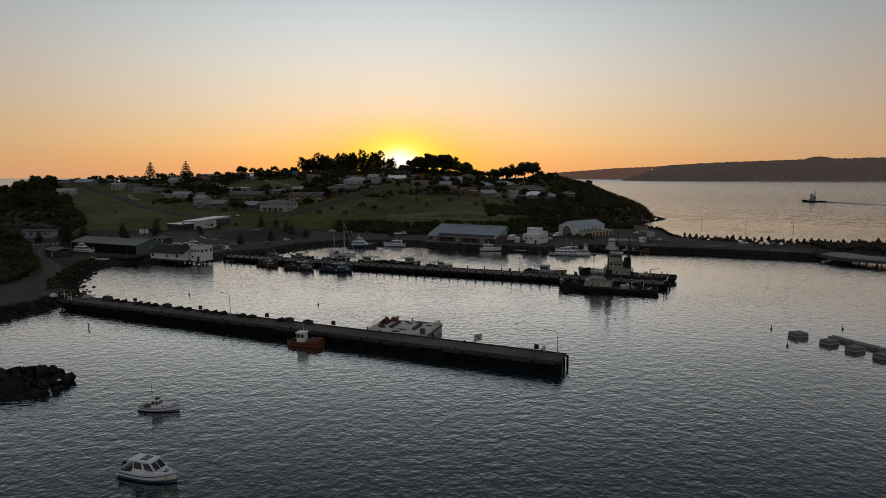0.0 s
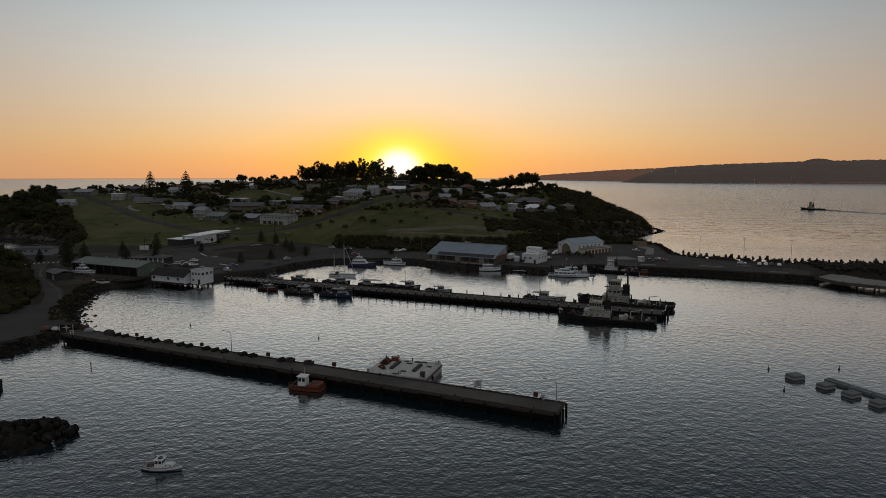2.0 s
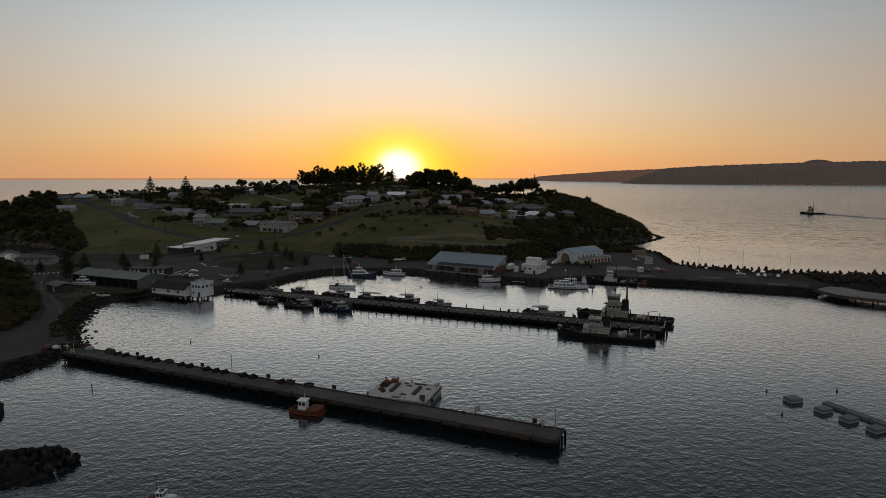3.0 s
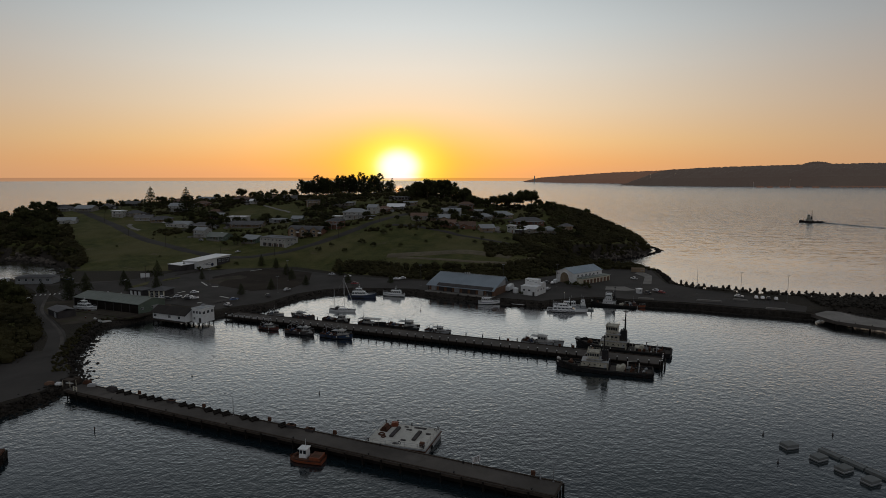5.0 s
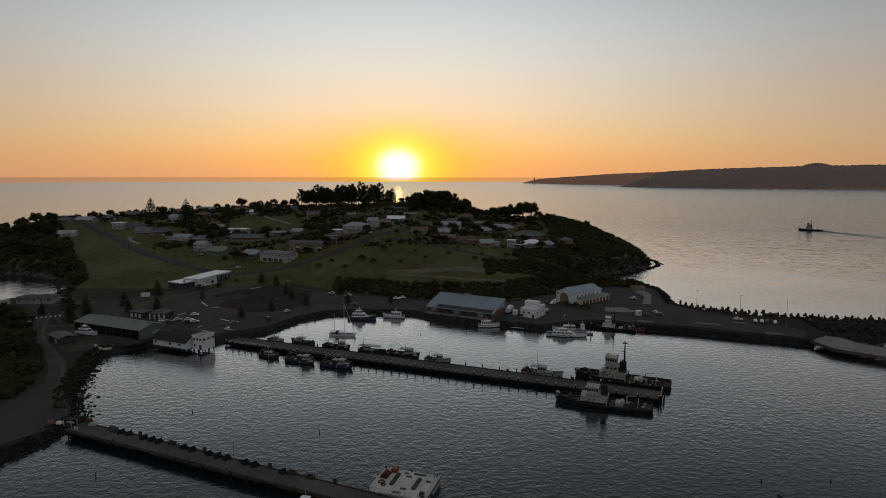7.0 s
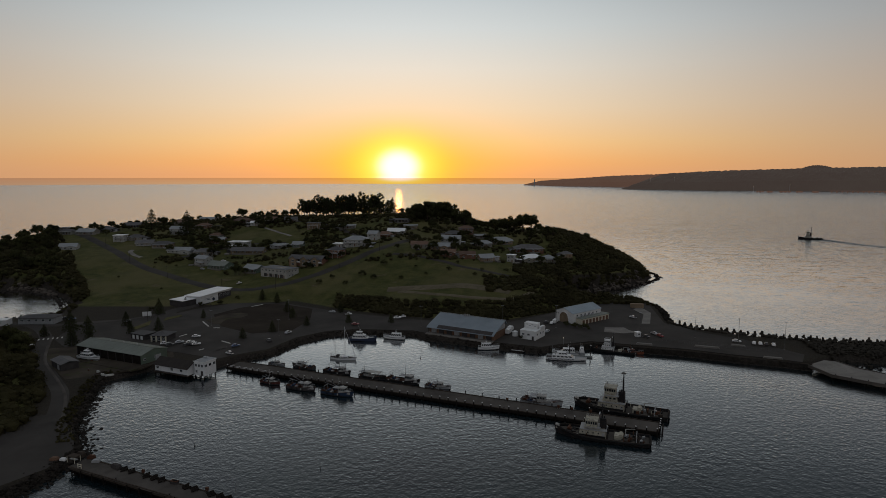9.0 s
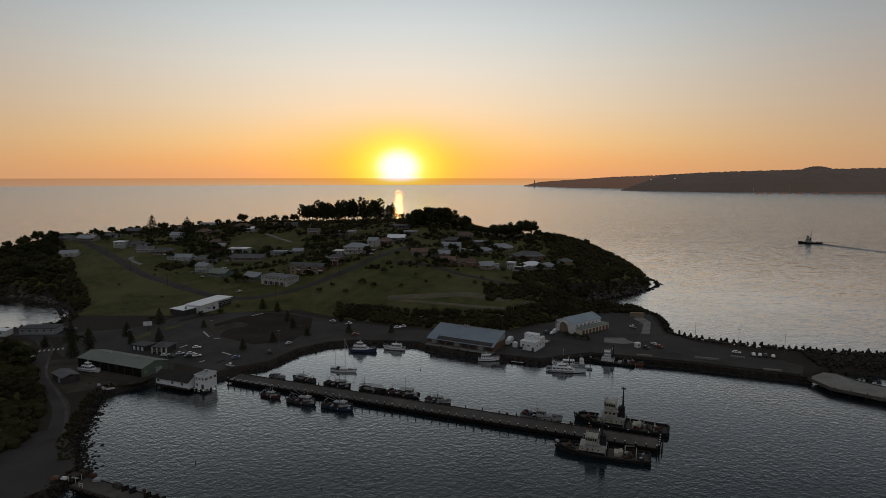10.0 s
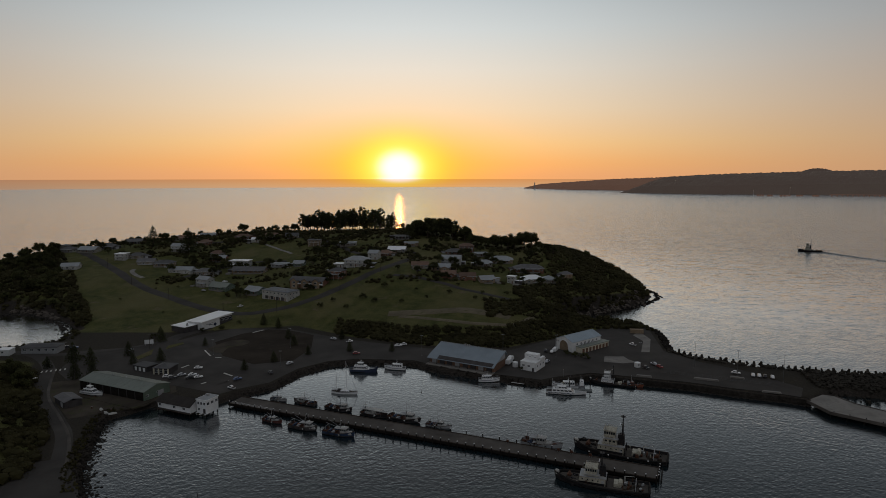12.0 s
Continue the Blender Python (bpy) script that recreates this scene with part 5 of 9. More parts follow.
for y in (-3.5, 0, 3.5):
    window(block, 13.5, y, 4.3, 1.5, 1.3, 90)
    window(block, 13.5, y, 1.2, 1.5, 1.3, 90)
house(-150, 484, -30, 15, 9, 1, "gable", GREEN_WALL, PALE_ROOF, "low green annex with a pale metal roof")["group"] = "workshops"
house(-183, 500, -26, 19, 10, 1, "gable", GREEN_WALL, GREEN_ROOF, "olive metal workshop with a pale green roof")["group"] = "workshops"
house(-175, 549, -4, 30, 9, 1, "gable", BUFF, GREY_ROOF, "long low buff workshop with a grey gable roof")["group"] = "workshops"

# brick terrace with three gables
terrace = thing("brick_terrace", -108, 489, ground_at(-108, 484), -16, "brown brick terrace with three dark gables and balconies", "terrace house")
part("wall", box(B(), 0, 0, -3, 29, 11, 8.6), BRICK, terrace)
part("roof", gable_roof(B(), 29, 11, 5.7, 2.4), GREY_ROOF, terrace)
for k in range(3):
    cx = -9.6 + k * 9.6
    bay = part("bay", gable_walls(B(), 5.6, 3.4, -2, 5.6, 2.0, False), BUFF, terrace)
    bay.location = (cx, -6.4, 0)
    part("bay_roof", gable_roof(B(), 5.6, 3.6, 5.7, 2.1, 0.35, 0.14, False), GREY_ROOF, bay)
    window(bay, 0, -1.7, 3.4, 2.2, 1.6, 0)
    window(bay, 0, -1.7, 0.5, 2.2, 1.7, 0)
    part("balcony", box(B(), cx + 4.2, -6.2, 2.7, 2.8, 1.6, 0.16), WHITE, terrace)
    part("balcony_rail", box(B(), cx + 4.2, -7.0, 2.86, 2.8, 0.06, 0.9), WHITE, terrace)
    window(terrace, cx + 4.2, -5.5, 3.2, 1.7, 1.9, 0)

# long market shed with a lean-to front
market = thing("fish_market", 13.8, 328.3, APRON, -29.2, "long fish market shed with a blue-grey metal roof and brown walls", "market shed")
part("wall", box(B(), 0, 0, -0.5, 39, 15, 4.4), BROWN_BOARD, market)
bm = B()
prof = [(-9.8, 3.1), (-6.5, 4.6), (6.0, 8.4), (8.4, 5.9), (8.4, 5.7), (6.0, 8.15), (-6.5, 4.35), (-9.8, 2.9)]
ends = [[bm.verts.new((x, y, z)) for y, z in prof] for x in (-20.3, 20.3)]
for k in range(8):
    bm.faces.new((ends[0][k], ends[0][(k + 1) % 8], ends[1][(k + 1) % 8], ends[1][k]))
for e in ends:
    for f in ((0, 1, 6, 7), (1, 2, 5, 6), (2, 3, 4, 5)):
        bm.faces.new([e[i] for i in f])
mroof = part("roof", bm, MARKET_ROOF, market)
for x in (-19.4, 19.2):
    bm = B()
    for e in (0.0, 0.2):
        bm.faces.new([bm.verts.new((x + e, y, z)) for y, z in ((-7.4, 3.85), (-7.4, 4.0), (6.0, 8.05), (7.4, 6.6), (7.4, 3.85))])
    bmesh.ops.bridge_loops(bm, edges=list(bm.edges))
    part("gable_end", bm, GREY_PAINT, market)
panel = part("awning_strip", box(B(), 0, 0, 0, 33, 2.9, 0.05), DARK_WALL, market, "darker lower strip of roof")
panel.matrix_basis = pose(2.5, -8.15, 3.9, math.degrees(math.atan2(1.5, 3.3)), 0, 0)
bm = B()
for k in range(26):
    u = -19.5 + k * 1.56
    box(bm, u, 6.0, 8.3, 1.1, 0.5, 0.3)
part("ridge_vent", bm, PALE_ROOF, mroof, "row of small ridge vents")
for k in range(3):
    part("roof_fan", rod(B(), (-4 + k * 1.3, 5.2, 8.1), (-4 + k * 1.3, 5.2, 9.3), 0.4, 0.35, 9), STEEL, mroof)
for k in range(9):
    part("veranda_post", box(B(), -19 + k * 4.75, -9.5, -0.2, 0.2, 0.2, 3.15), OLD_TIMBER, market)
for k in range(8):
    part("roller_door", box(B(), -16.6 + k * 4.75, -7.54, 0, 3.2, 0.1, 2.9), DARK_WALL if k % 3 else GREY_PAINT, market)
part("loading_deck", box(B(), 0, -9.5, -0.3, 40, 4.6, 0.5), CONCRETE, market)

# white office block with a container on its roof
office = thing("white_office", 48.8, 320.5, APRON, -33, "white block office with a white container on its roof", "office")
part("wall", box(B(), 0, 0, -0.3, 8.8, 12.5, 4.9), WHITE, office)
part("parapet", box(B(), 0, 0, 4.6, 9.1, 12.8, 0.3), WHITE, office)
part("roof_container", box(B(), -0.6, 0.5, 4.9, 7.4, 4.0, 3.0, 0, 1, 0.06), WHITE, office)
for k in range(4):
    part("text_bar", box(B(), -2.6 + k * 1.5, -1.55, 6.3 if k % 2 else 6.9, 1.2, 0.04, 0.35), GREY_PAINT, office)
part("stair_block", box(B(), 4.0, 2.5, 4.9, 1.4, 5.0, 1.2), WHITE, office)
for x in (-2.6, 0.4):
    window(office, x, -6.25, 2.2, 1.4, 1.1, 0)
for y in (-4, 0, 3.5):
    window(office, 4.4, y, 2.2, 1.4, 1.1, 90)
part("door", box(B(), 2.9, -6.28, 0, 1.1, 0.1, 2.1), DARK_WALL, office)
tank = thing("white_tank", 39.5, 322.5, APRON, -33, "round white storage tank beside the office", "tank")
part("shell", rod(B(), (0, 0, 0), (0, 0, 2.6), 1.5, 1.5, 18), WHITE, tank)
part("lid", rod(B(), (0, 0, 2.6), (0, 0, 3.0), 1.5, 0.4, 18), WHITE, tank)
for x, y in ((36.6, 326.5), (38.0, 331.5)):
    truck = thing("box_truck", x, y, APRON + 0.07, 65, "white box truck parked beside the office", "truck", "trucks by the office")
    part("box_body", box(B(), -0.9, 0, 0.9, 4.6, 2.2, 2.3, 0, 1, 0.06), WHITE, truck)
    part("cab", box(B(), 2.4, 0, 0.6, 1.7, 2.0, 1.7, 0, 0.9, 0.1), WHITE, truck)
    part("windscreen", box(B(), 3.2, 0, 1.45, 0.1, 1.6, 0.7), GLASS, truck)
    for wx in (-2.2, 2.2):
        for wy in (-0.95, 0.95):
            part("wheel", rod(B(), (wx, wy - 0.14, 0.45), (wx, wy + 0.14, 0.45), 0.45, 0.45, 12), RUBBER, truck)

# arched-door shed with lock-up units
arch = shed("workshop_shed", 82.5, 361.9, APRON, 38, 26, 13, 6.2, 2.5, WHITE, BLUE_ROOF, "pale blue-white workshop with a blue-grey gable roof and arched door", "workshop", True, 14)
bm = B()
pts = [(-13.12, 3.2 * math.cos(a), 3.0 + 3.2 * math.sin(a)) for a in np.linspace(0, math.pi, 11)]
low = [(-13.12, 3.2, 0), (-13.12, -3.2, 0)]
f = bm.faces.new([bm.verts.new(p) for p in [low[0]] + pts + [low[1]]])
bmesh.ops.translate(bm, verts=bmesh.ops.extrude_face_region(bm, geom=[f])["geom"] and [v for v in bm.verts if v.index < 0 or True][-13:], vec=(-0.12, 0, 0))
part("arched_door", bm, BUFF, arch, "buff arched doorway")
bm = B()
for a, b in zip(np.linspace(0, math.pi, 13), np.linspace(0, math.pi, 13)[1:]):
    rod(bm, (-13.3, 3.35 * math.cos(a), 3.0 + 3.35 * math.sin(a)), (-13.3, 3.35 * math.cos(b), 3.0 + 3.35 * math.sin(b)), 0.22, 0.22, 6)
part("arch_trim", bm, WHITE, arch)
for y in (4.6, 5.6):
    window(arch, -13, y, 4.4, 0.8, 1.1, -90)
for k in range(6):
    window(arch, -9 + k * 3.6, -6.5, 3.9, 1.4, 1.1, 0)
units = thing("lockup_units", 89.2, 357.4, APRON, 38, "row of lock-up units with brown doors and a pale flat roof", "lock-up units")
part("wall", box(B(), 0, 0, -0.3, 25, 6.5, 3.6), CREAM, units)
part("roof", box(B(), 0, 0, 3.3, 25.8, 7.3, 0.25), GREEN_ROOF, units)
for k in range(8):
    part("roller_door", box(B(), -11 + k * 3.1, -3.28, 0, 2.0, 0.1, 2.5), BROWN_BOARD, units)
for k in range(4):
    part("roof_unit", box(B(), -8 + k * 3.2, 0.4, 3.55, 1.3, 1.0, 0.8, 0, 1, 0.04), GREY_PAINT, units)
hut = thing("gate_hut", 105.6, 321.5, APRON, 20, "small white gate hut on the quay", "hut")
part("wall", box(B(), 0, 0, 0, 2.4, 2.2, 2.5), WHITE, hut)
part("roof", box(B(), 0, 0, 2.5, 2.8, 2.6, 0.16), WHITE_ROOF, hut)
window(hut, 0, -1.1, 1.1, 1.2, 0.9, 0)
box_shed = thing("shipping_container", 128, 393.5, APRON + 0.07, -8, "buff shipping container by the rock wall", "container")
part("body", box(B(), 0, 0, 0.1, 8.5, 2.5, 2.6, 0, 1, 0.04), BUFF, box_shed)
for k in range(8):
    part("rib", box(B(), -3.8 + k * 1.1, -1.28, 0.2, 0.3, 0.06, 2.4), BUFF, box_shed)

# low buildings beside the shore road and cove
cafe = thing("cafe_building", -146.6, 314.0, APRON, -6, "dark grey hall with a hip roof and brick pillars", "hall")
part("wall", box(B(), 0, 0, -0.3, 8.4, 8.8, 3.8), DARK_WALL, cafe)
part("roof", hip_roof(B(), 8.4, 8.8, 3.5, 1.6, 0.6), GREY_ROOF, cafe)
for k in range(4):
    part("pillar", box(B(), -3.9 + k * 2.6, -4.6, 0, 0.6, 0.45, 3.3), CREAM, cafe)
    if k < 3:
        window(cafe, -2.6 + k * 2.6, -4.4, 0.9, 1.5, 1.5, 0)
annex = thing("cafe_annex", -159.5, 318.5, APRON, -24, "low dark annex with a flat grey roof", "annex")
part("wall", box(B(), 0, 0, -0.3, 10, 7, 3.0), DARK_WALL, annex)
part("roof", box(B(), 0, 0, 2.7, 10.8, 7.8, 0.22), GREY_ROOF, annex)
for k in range(3):
    part("door", box(B(), -3 + k * 3, -3.53, 0, 1.6, 0.1, 2.1), WHITE, annex)
stores = thing("storage_shed", -170.5, 268.5, 2.6, -40, "small dark storage shed with a grey flat roof", "shed")
part("wall", box(B(), 0, 0, -0.6, 12, 7, 3.6), DARK_WALL, stores)
part("roof", gable_roof(B(), 12, 7, 3.05, 0.9, 0.4), GREY_ROOF, stores)
part("door", box(B(), 2.5, -3.53, 0, 2.4, 0.1, 2.3), GREY_PAINT, stores)
cove_house = thing("cove_building", -236, 352, 3.2, 3, "low grey-roofed building beside the cove", "building")
part("wall", box(B(), 0, 0, -0.8, 20, 9, 4.0), GREY_PAINT, cove_house)
part("roof", hip_roof(B(), 20, 9, 3.2, 1.0, 0.7), GREY_ROOF, cove_house)
for k in range(5):
    window(cove_house, -8 + k * 4, -4.5, 1.0, 1.6, 1.3, 0)
cove_hut = thing("cove_hut", -254, 346, 3.0, 3, "small white flat-roofed hut beside the cove", "hut")
part("wall", box(B(), 0, 0, -0.6, 7, 6, 3.4), WHITE, cove_hut)
part("roof", box(B(), 0, 0, 2.8, 7.6, 6.6, 0.2), WHITE_ROOF, cove_hut)
window(cove_hut, 0, -3, 1.0, 1.3, 1.1, 0)
cove_home = thing("cove_cottage", -262, 330, 3.0, -20, "grey-roofed cottage near the cove", "cottage")
part("wall", gable_walls(B(), 14, 9, -0.8, 3.0, 2.0, True), GREY_PAINT, cove_home)
part("roof", gable_roof(B(), 14, 9, 3.1, 2.1), GREY_ROOF, cove_home)
for k in range(3):
    window(cove_home, -4 + k * 4, -4.5, 1.0, 1.5, 1.2, 0)

# ---- boats ----
def hull(bm, length, beam, free, draft=0.6, bow_up=0.5, full=2.2, stern=0.85, rake=0.06, flat_stern=True):
    """A planked or plated hull: x forward, waterline at z = 0."""
    n, rows = 14, []
    for i in range(n + 1):
        u = i / n
        b = beam / 2 * (1 - max(0.0, (u - 0.45) / 0.55) ** full) * (stern + (1 - stern) * min(1.0, u / 0.3))
        b = max(b, 0.03)
        z = free * (1 + 0.12 * (1 - min(1, u / 0.3)) ** 2) + bow_up * max(0.0, (u - 0.4) / 0.6) ** 2
        x = -length / 2 + length * u
        push = rake * length * max(0.0, (u - 0.5) / 0.5) ** 2
        keel = -draft * (1 - max(0.0, (u - 0.8) / 0.2) ** 2 * 0.9)
        rows.append([bm.verts.new(p) for p in ((x + push, b, z), (x + push * 0.4, b * 0.93, 0.15), (x, b * 0.62, keel * 0.7), (x, 0, keel),
                                               (x, -b * 0.62, keel * 0.7), (x + push * 0.4, -b * 0.93, 0.15), (x + push, -b, z))])
    for a, b in zip(rows, rows[1:]):
        for k in range(6):
            bm.faces.new((a[k], b[k], b[k + 1], a[k + 1]))
    bm.faces.new(rows[0])
    bm.faces.new(rows[-1][::-1])
    return rows


def deck_of(bm, length, beam, z, full=2.2, stern=0.85, rake=0.06, bow_up=0.0, u1=1.0, shrink=0.94):
    n, rows = 14, []
    for i in range(n + 1):
        u = u1 * i / n
        b = max(0.03, beam / 2 * (1 - max(0.0, (u - 0.45) / 0.55) ** full) * (stern + (1 - stern) * min(1.0, u / 0.3)) * shrink)
        x = -length / 2 + length * u + rake * length * max(0.0, (u - 0.5) / 0.5) ** 2
        x = max(x, -length / 2 + 0.05)
        zz = z + bow_up * max(0.0, (u - 0.4) / 0.6) ** 2
        rows.append([bm.verts.new((x, s * b, zz)) for s in (1, 0.4, -0.4, -1)])
    for a, b in zip(rows, rows[1:]):
        for k in range(3):
            bm.faces.new((a[k], b[k], b[k + 1], a[k + 1]))
    return bm


def gunwale(bm, length, beam, free, bow_up, thick, full=2.2, stern=0.85, rake=0.06, lift=0.0):
    """A rubbing strake that follows the sheer on both sides."""
    pts = []
    for i in range(15):
        u = i / 14
        b = max(0.03, beam / 2 * (1 - max(0.0, (u - 0.45) / 0.55) ** full) * (stern + (1 - stern) * min(1.0, u / 0.3)))
        z = free * (1 + 0.12 * (1 - min(1, u / 0.3)) ** 2) + bow_up * max(0.0, (u - 0.4) / 0.6) ** 2
        pts.append((-length / 2 + length * u + rake * length * max(0.0, (u - 0.5) / 0.5) ** 2, b, z + lift))
    line = [Vector(p) for p in pts[::-1]] + [Vector((p[0], -p[1], p[2])) for p in pts]
    loops = []
    for k, p in enumerate(line):
        d = line[min(k + 1, len(line) - 1)] - line[max(k - 1, 0)]
        out = Vector((d.y, -d.x, 0)).normalized() * thick
        loops.append([bm.verts.new(p + q) for q in (out, Vector((0, 0, thick)), -out, Vector((0, 0, -thick)))])
    for a, b in zip(loops, loops[1:]):
        for i in range(4):
            bm.faces.new((a[i], b[i], b[(i + 1) % 4], a[(i + 1) % 4]))
    bm.faces.new(loops[0])
    bm.faces.new(loops[-1][::-1])
    return bm


def cabin(bm, x, w, d, z, h, front=0.4, back=0.1, side=0.08, y=0.0):
    """A wheelhouse with raked front; x is its middle."""
    low = [(x - w / 2, -d / 2), (x + w / 2, -d / 2), (x + w / 2, d / 2), (x - w / 2, d / 2)]
    v = [bm.verts.new((a, b + y, z)) for a, b in low]
    top = [(x - w / 2 + back, -d / 2 + side), (x + w / 2 - front, -d / 2 + side), (x + w / 2 - front, d / 2 - side), (x - w / 2 + back, d / 2 - side)]
    t = [bm.verts.new((a, b + y, z + h)) for a, b in top]
    bm.faces.new(v[::-1])
    bm.faces.new(t)
    for k in range(4):
        bm.faces.new((v[k], v[(k + 1) % 4], t[(k + 1) % 4], t[k]))
    return bm


def glazing(ob, x, w, d, z, h, front=0.4, back=0.1, side=0.08, panes=3, y=0.0, lo=0.45, hi=0.85):
    """Separate panes set in a cabin's front and sides."""
    def at(fx, fy, fz):
        xx = x - w / 2 + back * fz + (w - (front + back) * fz) * fx
        yy = (d / 2 - side * fz) * fy
        return Vector((xx, yy + y, z + h * fz))
    for s in (-1, 1):
        for k in range(panes):
            a, b = (k + 0.12) / panes, (k + 0.88) / panes
            bm = B()
            off = Vector((0, 0.02 * s, 0.0))
            bm.faces.new([bm.verts.new(p + off) for p in (at(a, s, lo), at(b, s, lo), at(b, s, hi), at(a, s, hi))])
            part("pane", bm, GLASS, ob)
    for k in range(max(2, panes)):
        n = max(2, panes)
        a, b = -0.92 + 1.84 * (k + 0.06) / n, -0.92 + 1.84 * (k + 0.94) / n
        bm = B()
        bm.faces.new([bm.verts.new(p + Vector((0.02, 0, 0.01))) for p in (at(1, a, lo), at(1, b, lo), at(1, b, hi), at(1, a, hi))])
        part("pane", bm, GLASS, ob)


def rails(bm, pts, h, every=1.0, r=0.025):
    """Guard rail on stanchions through the given deck points."""
    for a, b in zip(pts, pts[1:]):
        a, b = Vector(a), Vector(b)
        up = Vector((0, 0, h))
        rod(bm, a + up, b + up, r, r, 5)
        rod(bm, a + up * 0.55, b + up * 0.55, r * 0.8, r * 0.8, 4)
        n = max(1, int((b - a).length / every))
        for k in range(n + 1):
            p = a + (b - a) * k / n
            rod(bm, p, p + up, r, r, 5)
    return bm


def cruiser(x, y, turn):
    """A white cabin cruiser with an outboard well, as moored in the foreground."""
    ob = thing("cabin_cruiser", x, y, 0, turn, "white cabin cruiser with dark windows moored on the water", "motor boat")
    bm = B()
    hull(bm, 6.9, 2.7, 0.85, 0.4, 0.45, 2.4, 0.92, 0.05)
    body = part("hull", bm, WHITE, ob, smooth_faces=False)
    part("side_stripe", gunwale(B(), 6.9, 2.74, 0.62, 0.35, 0.05, 2.4, 0.92, 0.05), NAVY, body)
    part("boot_topping", gunwale(B(), 6.9, 2.62, 0.16, 0.06, 0.13, 2.4, 0.92, 0.03), NAVY, body, "dark waterline band")
    part("deck", deck_of(B(), 6.8, 2.7, 0.8, 2.4, 0.92, 0.05, 0.42), WHITE, ob)
    house_ = part("cabin", cabin(B(), 0.15, 3.6, 2.0, 0.8, 1.25, 1.25, 0.15, 0.2), WHITE, ob)
    glazing(house_, 0.15, 3.6, 2.0, 0.8, 1.25, 1.25, 0.15, 0.2, 2, lo=0.35, hi=0.9)
    roof_ = part("hardtop", box(B(), -0.75, 0, 2.05, 3.1, 1.85, 0.12, 0, 0.93, 0.05), WHITE, ob)
    for s in (-0.32, 0.32):
        part("roof_hatch", box(B(), -0.35, s, 2.165, 1.0, 0.5, 0.03), GLASS, roof_)
    part("fore_hatch", box(B(), 2.3, 0, 1.02, 0.5, 0.5, 0.06), GLASS, ob)
    part("cockpit", box(B(), -2.6, 0, 0.83, 1.3, 2.0, 0.06), DARK_WALL, ob)
    part("seat", box(B(), -3.0, 0, 0.85, 0.4, 1.7, 0.4, 0, 1, 0.05), GREY_PAINT, ob)
    motor = part("outboard", box(B(), -3.65, 0, 0.1, 0.5, 0.5, 1.25, 0, 0.75, 0.08), BLACK, ob)
    part("leg", box(B(), -3.7, 0, -0.5, 0.2, 0.16, 0.7), BLACK, motor)
    part("bow_rail", rails(B(), [(0.6, 1.15, 0.95), (2.2, 0.85, 1.05), (3.5, 0.2, 1.25), (3.5, -0.2, 1.25), (2.2, -0.85, 1.05), (0.6, -1.15, 0.95)], 0.5, 0.9, 0.02), STEEL, ob)
    part("swim_step", box(B(), -3.65, 0, 0.25, 0.6, 2.2, 0.08), WHITE, ob)
    part("fender", rod(B(), (2.8, -0.75, 0.35), (2.8, -0.75, 0.85), 0.11, 0.11, 8), YELLOW, ob, "yellow fender")
    part("aerial", rod(B(), (-1.2, 0.7, 2.1), (-1.4, 0.75, 4.0), 0.015, 0.008, 5), WHITE, ob)
    part("mooring_line", rod(B(), (3.6, 0, 1.1), (5.2, 0.3, -0.1), 0.02, 0.02, 5), OLD_TIMBER, ob)
    return ob


